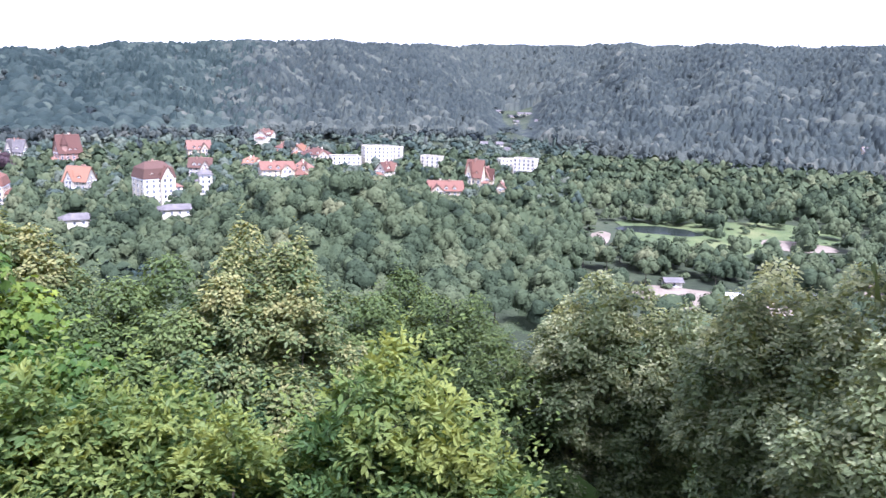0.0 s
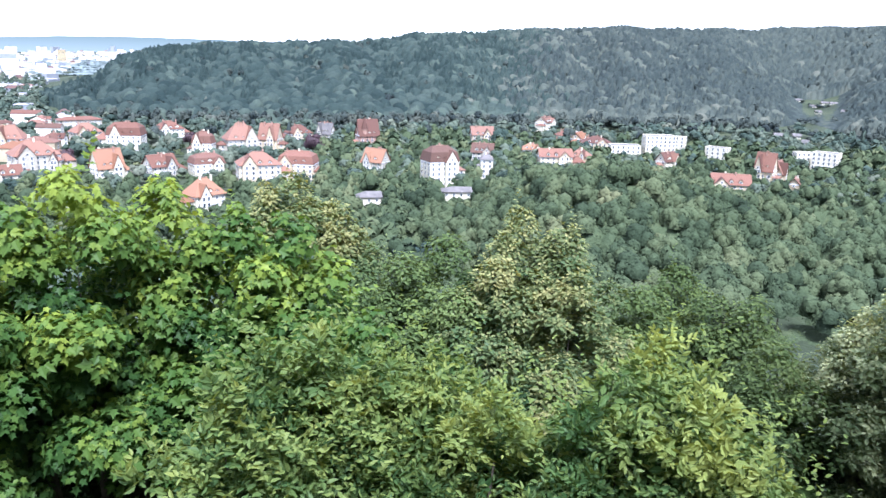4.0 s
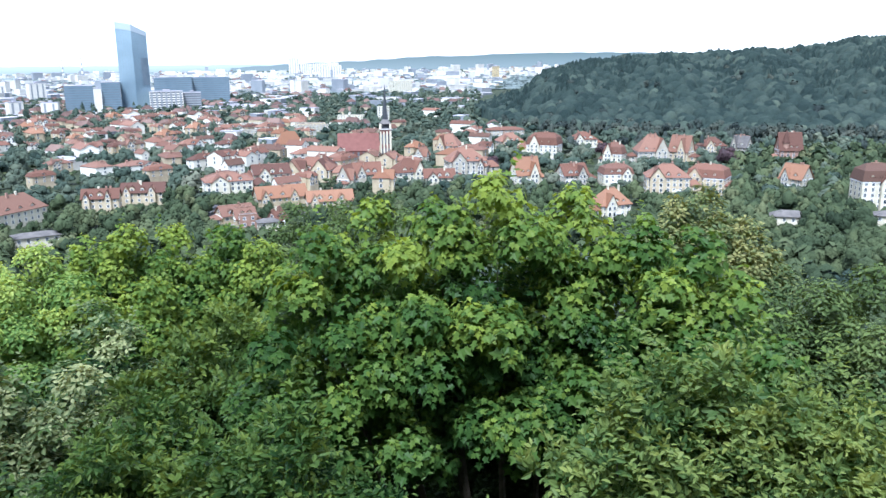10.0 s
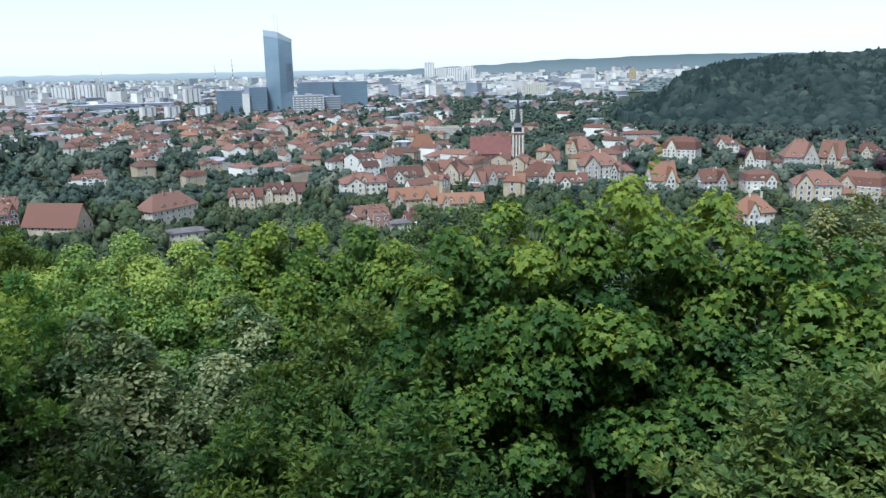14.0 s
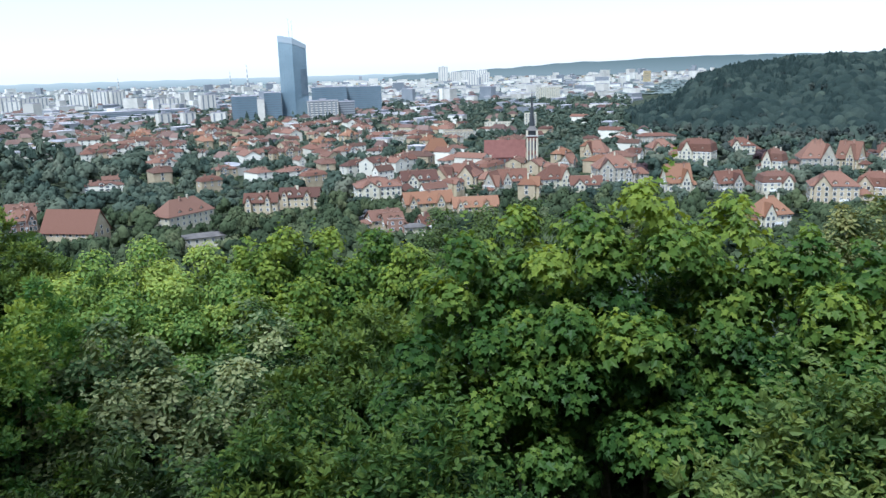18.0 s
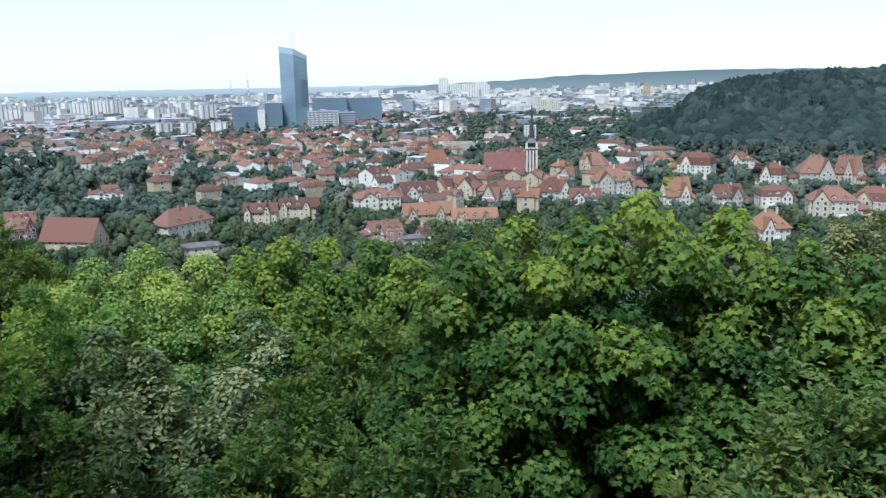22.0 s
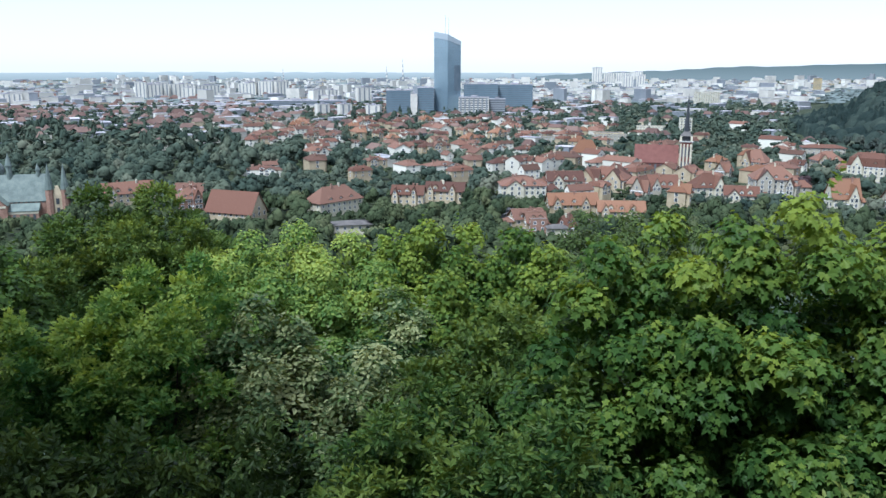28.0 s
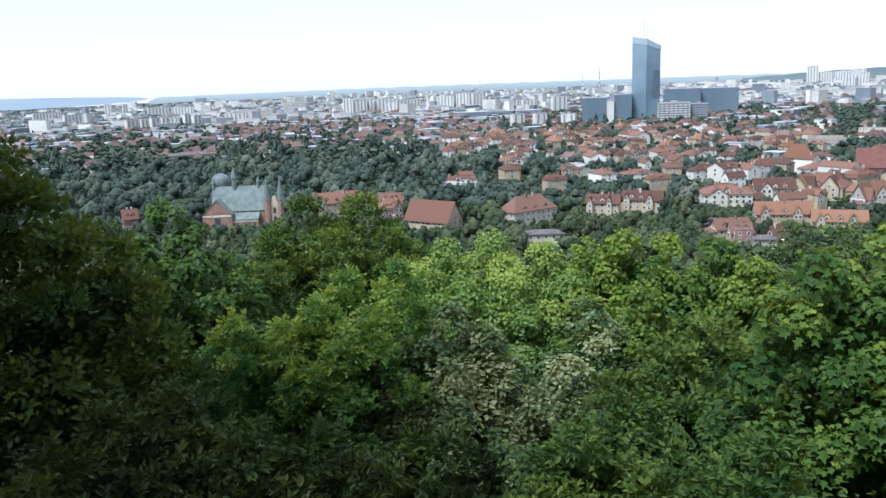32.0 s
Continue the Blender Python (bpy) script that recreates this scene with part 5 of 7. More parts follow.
house(45.12, 407, 17.0, 5.0, 7.6, "hip", "grey", "white", 4, "hall")
house(52.87, 691, 19.4, 8.2, 15.4, "gab", "brown", "white", 10, "villa")
house(53.01, 581, 16.0, 7.0, 13.5, "gab", "brown", "white", -10, "villa")
house(53.27, 496, 8.5, 13.8, 17.0, "hip", "grey", "white", 10, "tall")
house(57.31, 815, 18.7, 10.1, 15.8, "gab", "brown", "white", 60, "villa")
house(58.09, 567, 23.8, 7.6, 12.8, "gab", "red", "white", 10, "villa")
house(58.72, 738, 16.4, 6.1, 10.2, "hip", "red", "yellow", 20, "villa")
house(59.68, 724, 15.0, 5.0, 10.5, "gab", "orange", "white", 70, "villa")
house(56.40, 639, 17.0, 4.0, 8.1, "hip", "orange", "white", 10, "villa")
house(59.91, 578, 14.9, 7.7, 12.5, "hip", "red", "white", -20, "villa")
house(60.89, 686, 23.6, 6.2, 10.9, "hip", "red", "white", 5, "villa")
house(62.88, 648, 26.5, 9.0, 9.0, "flat", "grey", "white", 10, "flat")
house(65.15, 659, 27.8, 16.6, 16.6, "flat", "grey", "white", 15, "flat")
house(66.57, 698, 10.6, 13.2, 13.2, "flat", "grey", "white", -15, "flat")
house(65.81, 589, 15.0, 5.7, 12.1, "gab", "red", "white", 50, "villa")
house(69.06, 651, 19.8, 10.9, 10.9, "flat", "grey", "white", -20, "flat")
house(70.05, 502, 22.4, 5.1, 10.9, "gab", "red", "white", 8, "villa")
house(72.21, 548, 12.7, 8.8, 20.4, "gab", "red", "white", -20, "villa")
house(72.97, 557, 10.4, 6.7, 14.8, "gab", "red", "white", 75, "villa")
house(74.13, 529, 7.1, 5.6, 8.4, "gab", "brown", "white", 80, "villa")
house(74.40, 650, 16.6, 11.4, 11.4, "flat", "grey", "white", 25, "flat")
house(75.75, 640, 20.9, 13.2, 13.2, "flat", "grey", "white", -15, "flat")
house(97.42, 810, 12.6, 8.6, 14.6, "gab", "grey", "white", 70, "villa")
house(98.89, 790, 19.2, 5.8, 9.7, "gab", "red", "brick", 10, "villa")
house(19.92, 610, 12.0, 6.6, 13.2, "gab", "red", "white", 60, "villa")
house(21.89, 664, 20.7, 7.2, 18.0, "hip", "red", "cream", -20, "villa")
house(23.02, 539, 27.3, 10.5, 20.1, "hip", "red", "white", 12, "villa")
house(18.84, 520, 22.3, 6.0, 15.5, "hip", "red", "cream", 25, "villa")
house(21.12, 512, 19.4, 4.6, 9.2, "gab", "red", "white", 5, "villa")
house(14.54, 505, 12.2, 5.1, 14.1, "gab", "red", "white", 65, "villa")
house(15.93, 525, 18.8, 4.9, 12.6, "gab", "red", "white", 10, "villa")
house(8.88, 521, 23.0, 4.0, 12.2, "mans", "red", "cream", 15, "villa")
house(11.01, 532, 17.2, 5.8, 15.1, "gab", "red", "cream", 70, "villa")
house(12.78, 556, 19.1, 5.8, 15.2, "hip", "red", "cream", -15, "villa")
house(9.78, 450, 31.3, 5.0, 10.5, "gab", "orange", "white", 14, "row")
house(13.22, 438, 27.3, 4.1, 8.8, "gab", "orange", "white", 8, "row")
house(7.19, 396, 11.0, 4.6, 8.9, "gab", "brown", "cream", 20, "villa")
house(8.20, 850, 25.7, 8.3, 9.4, "flat", "grey", "white", 8, "row")
house(12.28, 902, 38.7, 7.4, 8.6, "flat", "grey", "white", 8, "row")
house(14.98, 1005, 35.5, 10.3, 11.6, "flat", "grey", "white", -10, "row")
house(18.47, 1689, 51.1, 31.5, 32.6, "flat", "grey", "white", 20, "flat")
house(17.23, 1001, 15.7, 20.8, 20.8, "flat", "grey", "white", 10, "flat")
house(25.82, 799, 40.7, 9.3, 12.0, "hip", "red", "white", 10, "row")
house(-14.14, 430, 33, 5.5, 15.5, "gab", "red", "cream", -36, "barn")
house(-7.31, 441, 33.5, 7.6, 15.5, "hip", "brown", "white", 40, "row")
house(-6.10, 385, 20.0, 5.1, 6.7, "hip", "grey", "white", 6, "hall")
house(-17.19, 469, 16.1, 6.5, 13.6, "hip", "red", "brick", 15, "villa")
house(-1.95, 466, 21.0, 7.4, 11.8, "gab", "red", "white", -12, "row")
house(0.75, 476, 26.0, 7.6, 12.2, "gab", "red", "white", -12, "row")
house(6.21, 490, 27.7, 9.1, 13.3, "hip", "red", "white", 8, "villa")
house(9.18, 517, 23.9, 8.1, 14.0, "gab", "red", "white", 10, "villa")
house(12.15, 537, 30.5, 6.9, 15.3, "hip", "red", "white", -15, "villa")
house(6.58, 401, 17.7, 5.3, 9.3, "gab", "brown", "white", 20, "villa")
house(7.43, 388, 8.9, 7.1, 7.1, "flat", "grey", "brick", 10, "shed")
house(8.80, 380, 10.7, 4.7, 6.4, "hip", "grey", "white", 10, "shed")
house(9.44, 389, 8.9, 3.7, 8.8, "gab", "red", "brick", 60, "villa")
house(8.16, 926, 28.5, 9.0, 9.0, "flat", "grey", "white", 6, "flat")
house(12.12, 909, 35.1, 8.9, 10.1, "flat", "grey", "white", 6, "row")
house(-21.11, 505, 31.8, 7.2, 12.9, "gab", "red", "white", 12, "row")
house(-17.07, 493, 18.9, 5.7, 12.0, "gab", "brown", "brick", -20, "villa")
house(-30.67, 965, 62.0, 7.0, 9.5, "hip", "grey", "cream", 4, "hall")
house(-35.01, 515, 8.6, 4.8, 10.3, "gab", "red", "brick", 10, "villa")
house(10.6, 700, 24, 8.5, 19, "hip", "orange", "white", 12, "hall")
house(86.6, 318, 8, 2.3, 3.3, "gab", "grey", "white", 20, "shed")
for hut_az, hut_d, hut_w in ((73.6, 1372, 13), (75.2, 1352, 13), (75.7, 1330, 12), (74.6, 1325, 14), (77.2, 1275, 11), (72.7, 880, 10), (73.8, 885, 9), (74.4, 822, 7), (76.4, 1180, 8), (74.9, 1230, 9)):
    house(hut_az, hut_d, hut_w, 3.2, 5.2, "gab", "grey", "white", 20 if hut_w > 8 else -25, "shed", group="allotment huts in the side valley")


def tent(az, d):
    p = bearing(az, d)
    base = thing("party_tent", "white fabric tent with peaked roof in a yard", "tent", pose(p.x, p.y, gz(az, d) + 0.5, 0, 0, -az + 25))
    for sx in (-1, 1):
        for sy in (-1, 1):
            put("post", mesh_from("post", *box(sx * 4.9 - .06, sx * 4.9 + .06, sy * 2.9 - .06, sy * 2.9 + .06, -0.2, 2.6), ["dark_metal"]), base)
    put("canopy", mesh_from("canopy", *gable_roof(10, 6, 2.6, 4.6, 0.15, 0.05), ["white_paint"]), base)
    put("side_panel", mesh_from("side_panel", *box(-5, 5, 2.92, 2.98, 0, 2.6), ["white_paint"]), base)


tent(90.6, 300)
tent(96.6, 330)


def church():
    """The brick church with its white-striped tower and dark spire."""
    p = bearing(17.35, 640)
    base = thing("parish_church", "brick church with steep red roof, pale tower and dark needle spire", "church", pose(p.x, p.y, 0, 0, 0, -17))
    w = 4.4
    put("tower", mesh_from("tower", *box(-w, w, -w, w, -2, 24.5), ["church_brick"]), base)
    for x in (-3.7, -1.25, 1.25, 3.7):
        put("pilaster", mesh_from("pilaster", *box(x - .55, x + .55, -w - .35, -w, -2, 23.2), ["white_wall"]), base)
        put("pilaster", mesh_from("pilaster", *box(w, w + .35, x - .55, x + .55, -2, 23.2), ["white_wall"]), base)
    for x in (-2.48, 0, 2.48):
        for z, h in ((3, 7), (13.5, 7.5)):
            put("window", mesh_from("window", *box(x - .5, x + .5, -w - .12, -w, z, z + h), ["window_glass"]), base, label="tall dark louvred opening")
    put("cornice", mesh_from("cornice", *box(-w - .6, w + .6, -w - .6, w + .6, 24.5, 25.3), ["stone"]), base)
    for sx in (-1, 1):
        for sy in (-1, 1):
            put("belfry_pier", mesh_from("belfry_pier", *box(sx * 3.9 - .8, sx * 3.9 + .8, sy * 3.9 - .8, sy * 3.9 + .8, 25.3, 29), ["white_wall"]), base)
    put("belfry_core", mesh_from("belfry_core", *box(-3, 3, -3, 3, 25.3, 29), ["dark_metal"]), base)
    put("belfry_roof", mesh_from("belfry_roof", *cone(ring(6.4, 4, turn=math.pi / 4), 29, 32.5, 0.42), ["grey_roof"]), base)
    put("spire", mesh_from("spire", *cone(ring(2.2, 8), 32.5, 61), ["dark_metal"]), base)
    nave_c = -24.0
    v, f = gabled_walls(32, 17, 9, 21.5)
    put("nave_wall", mesh_from("nave_wall", [(x + nave_c + 2.5, y + 2, z) for x, y, z in v], f, ["church_brick"]), base)
    v, f = gable_roof(32, 17, 9, 21.5, 0.4)
    put("nave_roof", mesh_from("nave_roof", [(x + nave_c + 2.5, y + 2, z) for x, y, z in v], f, ["church_brick"]), base)
    for i in range(8):
        x = nave_c + 2.5 - 14 + i * 4
        put("buttress", mesh_from("buttress", *box(x - .5, x + .5, -7.6, -6.5, -2, 7.5), ["church_brick"]), base)
        if i < 7:
            put("window", mesh_from("window", *box(x + 1.2, x + 2.8, -6.62, -6.45, 2.2, 7.6), ["window_glass"]), base)


church()


def cathedral():
    """The long brick cathedral with grey-green roofs and a pair of slim spires."""
    p = bearing(-27.6, 486)
    base = thing("cathedral", "long brick cathedral with grey-green roof and twin slender spires", "church", pose(p.x, p.y, 0, 0, 0, 27.6 - 12))
    v, f = gabled_walls(32, 13, 10, 23)
    put("nave_wall", mesh_from("nave_wall", v, f, ["brick_wall"]), base)
    put("nave_roof", mesh_from("nave_roof", *gable_roof(32, 13, 10, 23, 0.4), ["green_roof"]), base)
    put("aisle_wall", mesh_from("aisle_wall", *box(-13, 11, -12, -6.5, -2, 5.2), ["brick_wall"]), base)
    put("aisle_roof", mesh_from("aisle_roof", [(-13.4, -12.4, 5.2), (11.4, -12.4, 5.2), (11.4, -6.5, 8.6), (-13.4, -6.5, 8.6), (-13.4, -12.4, 4.9), (11.4, -12.4, 4.9), (11.4, -6.5, 4.9), (-13.4, -6.5, 4.9)],
        [(0, 1, 2, 3), (7, 6, 5, 4), (0, 4, 5, 1), (1, 5, 6, 2), (2, 6, 7, 3), (3, 7, 4, 0)], ["green_roof"]), base)
    put("frieze", mesh_from("frieze", *box(-13.1, 11.1, -12.15, -12.0, 3.6, 4.8), ["white_wall"]), base, label="white plaster band")
    v, f = gabled_walls(9, 17, 8.5, 17)
    rot = [(-y - 12, x - 9, z) for x, y, z in v]
    put("transept_wall", mesh_from("transept_wall", rot, f, ["brick_wall"]), base)
    v, f = gable_roof(9, 17, 8.5, 17, .3)
    put("transept_roof", mesh_from("transept_roof", [(-y - 12, x - 9, z) for x, y, z in v], f, ["green_roof"]), base)
    put("frieze", mesh_from("frieze", *box(-20, -4, -13.68, -13.5, 7.2, 8.3), ["white_wall"]), base)
    for i in range(7):
        put("window", mesh_from("window", *box(-11 + i * 3.2, -9.6 + i * 3.2, -12.1, -11.98, 0.4, 3.2), ["window_glass"]), base)
        put("window", mesh_from("window", *box(-2 + i * 2.4, -1 + i * 2.4, -6.62, -6.5, 8.7, 9.8), ["window_glass"]), base)
    put("window", mesh_from("window", *box(-13.6, -10.4, -13.62, -13.5, 1, 6.5), ["window_glass"]), base)
    for x, y in ((16.5, -7.5), (24.2, -7.5)):
        t = put("tower", mesh_from("tower", *prism(ring(2.1, 8, x, y), -2, 15.5), ["brick_wall"]), base)
        put("spire", mesh_from("spire", *cone(ring(2.35, 8, x, y), 15.5, 30), ["green_roof"]), t)
    put("facade_gable", mesh_from("facade_gable", *prism([(17.8, -8.2), (22.8, -8.2), (22.8, -6), (17.8, -6)], -2, 12.5), ["cream_wall"]), base, label="pale baroque front gable")
    put("facade_top", mesh_from("facade_top", *cone([(17.8, -8.2), (22.8, -8.2), (22.8, -6), (17.8, -6)], 12.5, 17.5, 0.25), ["cream_wall"]), base)
    for z in (2.5, 7.5):
        put("window", mesh_from("window", *box(19.5, 21.1, -8.32, -8.2, z, z + 3.2), ["window_glass"]), base)
    t = put("ridge_turret", mesh_from("ridge_turret", *prism(ring(1.5, 8, -3.5, 0), 21, 28), ["green_roof"]), base)
    put("turret_cap", mesh_from("turret_cap", *cone(ring(1.9, 8, -3.5, 0), 28, 35), ["green_roof"]), t)
    for x in (-15.7, 10.5):
        t = put("side_turret", mesh_from("side_turret", *prism(ring(1.0, 8, x, 0), 20, 25.5), ["green_roof"]), base)
        put("turret_cap", mesh_from("turret_cap", *cone(ring(1.3, 8, x, 0), 25.5, 29), ["green_roof"]), t)


cathedral()


def palm_house():
    p = bearing(-28.9, 640)
    base = thing("palm_house", "round glass palm house dome among park trees", "greenhouse", pose(p.x, p.y, 0))
    n, rows, r = 18, 7, 7.2
    put("drum", mesh_from("drum", *prism(ring(r, 24), -1, 9), ["green_roof"]), base)
    v, f = [], []
    for j in range(rows + 1):
        a = math.pi / 2 * j / rows
        v += [(r * math.cos(a) * math.cos(2 * math.pi * i / n), r * math.cos(a) * math.sin(2 * math.pi * i / n), 9 + r * 0.95 * math.sin(a)) for i in range(n)]
    for j in range(rows):
        f += [(j * n + i, j * n + (i + 1) % n, (j + 1) * n + (i + 1) % n, (j + 1) * n + i) for i in range(n)]
    put("dome", mesh_from("dome", v, f, ["green_roof"]), base)
    for i in range(n):
        t = 2 * math.pi * i / n
        pts = [(r * 1.01 * math.cos(math.pi / 2 * j / 8) * math.cos(t), r * 1.01 * math.cos(math.pi / 2 * j / 8) * math.sin(t), 9 + r * .97 * math.sin(math.pi / 2 * j / 8)) for j in range(9)]
        put("rib", mesh_from("rib", *tube(pts, [0.13] * 9, 4), ["panel_grey"]), base)


palm_house()


# ---------------------------------------------------------------- the glass tower and its neighbours
def glass_tower():
    p = bearing(0.78, 1330)
    base = thing("office_tower", "tall blue glass office tower with slanted top", "skyscraper", pose(p.x, p.y, 0, 0, 0, -0.8))
    # plan: a narrow light flank and a broad dark front
    a, b, c, e = (-20, -6), (2, -15), (23, -5), (3, 16)
    tops = {a: 134, b: 130, c: 119, e: 124}
    plan = [a, b, c, e]
    v = [(x, y, -2) for x, y in plan] + [(x, y, tops[(x, y)]) for x, y in plan]
    f = [(3, 2, 1, 0), (4, 5, 6, 7)] + [(i, (i + 1) % 4, 4 + (i + 1) % 4, 4 + i) for i in range(4)]
    put("core", mesh_from("core", v, f, ["office_dark"]), base)

    def skin(p0, p1, mat, n, z0, cut, label):
        d = Vector((p1[0] - p0[0], p1[1] - p0[1], 0))
        out = Vector((d.y, -d.x, 0)).normalized() * 0.35
        floors = 33
        for k in range(floors):
            za, zb = z0 + k * 4.0 + 0.1, z0 + k * 4.0 + 3.95
            pcs = []
            whole = zb < min(tops[p0], tops[p1]) - 1
            for i in range(1 if whole else n):
                t0, t1 = (0.01, 0.99) if whole else ((i + 0.04) / n, (i + 0.96) / n)
                top = tops[p0] + (tops[p1] - tops[p0]) * (t0 + t1) / 2 - 1
                if zb > top:
                    continue
                q0, q1 = Vector((*p0, 0)) + d * t0 + out, Vector((*p0, 0)) + d * t1 + out
                r0, r1 = q0 - out * 0.9, q1 - out * 0.9
                pv = [(q0.x, q0.y, za), (q1.x, q1.y, za), (q1.x, q1.y, zb), (q0.x, q0.y, zb), (r0.x, r0.y, za), (r1.x, r1.y, za), (r1.x, r1.y, zb), (r0.x, r0.y, zb)]
                pcs.append((pv, [(0, 1, 2, 3), (0, 3, 7, 4), (1, 5, 6, 2), (3, 2, 6, 7), (0, 4, 5, 1)]))
            if pcs:
                put("glass_band", mesh_from("glass_band", *join(*pcs), [mat]), base, label=label)

    def mullions(p0, p1, n):
        d = Vector((p1[0] - p0[0], p1[1] - p0[1], 0))
        out = Vector((d.y, -d.x, 0)).normalized() * 0.42
        for i in range(1, n):
            q = Vector((*p0, 0)) + d * (i / n)
            s, top = d.normalized() * 0.16, tops[p0] + (tops[p1] - tops[p0]) * i / n - 7
            put("mullion", mesh_from("mullion", *prism([tuple((q + s * k + out * j)[:2]) for k, j in ((-1, 1), (1, 1), (1, 0), (-1, 0))][::-1], 2, top), ["office_dark"]), base)

    mullions(a, b, 6)
    mullions(b, c, 9)
    skin(a, b, "tower_glass", 5, 2, 0, "")
    skin(b, c, "tower_glass", 8, 2, 0, "")
    put("crown_panel", mesh_from("crown_panel", [(a[0], a[1] - .6, 125), (b[0], b[1] - .8, 121), (b[0], b[1] - .8, 130.5), (a[0], a[1] - .6, 134.5),
        (a[0] + .5, a[1] + .4, 125), (b[0] + .5, b[1] + .4, 121), (b[0] + .5, b[1] + .4, 130.5), (a[0] + .5, a[1] + .4, 134.5)],
        [(0, 1, 2, 3), (7, 6, 5, 4), (0, 3, 7, 4), (1, 5, 6, 2), (3, 2, 6, 7), (0, 4, 5, 1)], ["tower_light_glass"]), base, label="pale glass crown")
    put("crown_panel", mesh_from("crown_panel", [(b[0], b[1] - .8, 121), (c[0] + .6, c[1] - .8, 113), (c[0] + .6, c[1] - .8, 119.5), (b[0], b[1] - .8, 130.5),
        (b[0], b[1] + .4, 121), (c[0] + .6, c[1] + .4, 113), (c[0] + .6, c[1] + .4, 119.5), (b[0], b[1] + .4, 130.5)],
        [(0, 1, 2, 3), (7, 6, 5, 4), (0, 3, 7, 4), (1, 5, 6, 2), (3, 2, 6, 7), (0, 4, 5, 1)], ["tower_light_glass"]), base, label="pale glass crown")
    put("recess", mesh_from("recess", *prism([(12.5, -11.4), (22, -6.7), (22, -5.5), (12.5, -10.2)], 42, 82), ["office_dark"]), base, label="dark recessed glass field")
    put("corner_blade", mesh_from("corner_blade", *prism([(1.8, -15.6), (2.2, -15.6), (2.2, -14.5), (1.8, -14.5)], 0, 121), ["tower_glass"]), base)
    for x, y, h in ((-2, 0, 160), (3, 2, 157)):
        put("mast", mesh_from("mast", *tube([(x, y, 118), (x, y, h)], [0.6, 0.35], 6), ["panel_white"]), base)


glass_tower()


def slab(name, az0, az1, d, h, deep, wall, label, category="building", bands=True, group="", stripes=0, turn=0, band_mat="window_glass"):
    """A plain large building with floor bands or stair stripes."""
    ca = (az0 + az1) / 2
    w = d * radians(az1 - az0)
    p = bearing(ca, d)
    z = gz(ca, d)
    h = h - z if z > 3 else h
    base = thing(name, label, category, pose(p.x, p.y, z, 0, 0, -ca + turn), group=group)
    wc = w / (math.cos(radians(turn)) + abs(math.sin(radians(turn))) * deep / w)
    put("wall", mesh_from("wall", *box(-wc / 2, wc / 2, -deep / 2, deep / 2, -3, h), [wall]), base)
    put("roof", mesh_from("roof", *join(box(-wc / 2 - .3, wc / 2 + .3, -deep / 2 - .3, deep / 2 + .3, h, h + .6), box(-wc * .1, wc * .12, -deep * .2, deep * .2, h + .6, h + 3.2)), ["far_roof_grey"]), base)
    if bands:
        n = max(int(h / 3.4), 1)
        for k in range(n):
            z0 = 1.2 + k * h / n
            put("window_band", mesh_from("window_band", *box(-wc / 2 + .6, wc / 2 - .6, -deep / 2 - .12, -deep / 2, z0, z0 + 1.6), [band_mat]), base)
    for i in range(stripes):
        x = -wc / 2 + (i + .5) * wc / stripes
        put("loggia_strip", mesh_from("loggia_strip", *box(x - 1.4, x + 1.4, -deep / 2 - .25, -deep / 2, 2, h - 1), ["panel_grey"]), base)
    return base


OFFICE = "offices beside the glass tower"
slab("office_building", -3.45, -1.75, 1318, 43, 30, "office_dark", "dark blue glass office building with grey floor bands", bands=True, group=OFFICE, band_mat="tower_glass")
slab("office_building", -1.25, -0.1, 1322, 47, 30, "office_dark", "dark glass office building adjoining the tower", bands=True, group=OFFICE, band_mat="tower_glass")
slab("office_building", -1.75, -1.28, 1308, 38, 12, "panel_white", "white vertical core between dark offices", bands=False, group=OFFICE)
slab("office_building", 1.65, 3.75, 1316, 32, 26, "panel_white", "white gridded office block with many windows", bands=True, group=OFFICE, stripes=7)
slab("office_building", 3.75, 4.9, 1330, 29, 26, "panel_grey", "grey office block beside the white one", bands=True, group=OFFICE)
slab("office_building", 2.0, 4.4, 1460, 50, 30, "office_dark", "dark blue office block behind the tower", bands=True, group=OFFICE, band_mat="tower_glass")
slab("office_building", 4.3, 6.8, 1480, 49, 30, "office_dark", "dark blue office block with pale edges", bands=True, group=OFFICE, band_mat="tower_glass")
slab("office_building", 5.0, 8.9, 1290, 9, 30, "panel_white", "low white hall with ribbon windows", bands=True, group=OFFICE)
slab("long_hall", -12.4, -6.4, 1600, 16, 40, "office_dark", "long low dark glass hall before tower blocks", bands=True, band_mat="panel_grey")
slab("long_hall", -17.5, -12.8, 1560, 12, 40, "panel_white", "long low white hall with ribbon windows", bands=True)
slab("yellow_building", 24.9, 25.4, 2900, 44, 30, "yellow_wall", "bright yellow apartment building far off", bands=True)


def block(az, d, w, h):
    """A far tower block of flats."""
    z = gz(az, min(d, 3600))
    d2 = min(d, 3600)
    half = math.degrees(w / d2) / 2
    top = EYE - (EYE - h) * d2 / d
    slab("apartment_block", az - half, az + half, d2, top, 14, "panel_white", "pale concrete apartment block with grey loggia strips", "apartment block", bands=False,
         group="tower blocks of the far housing estates", stripes=max(int(w / 9), 2), turn=house_rng.choice((-14, 8, 20)))


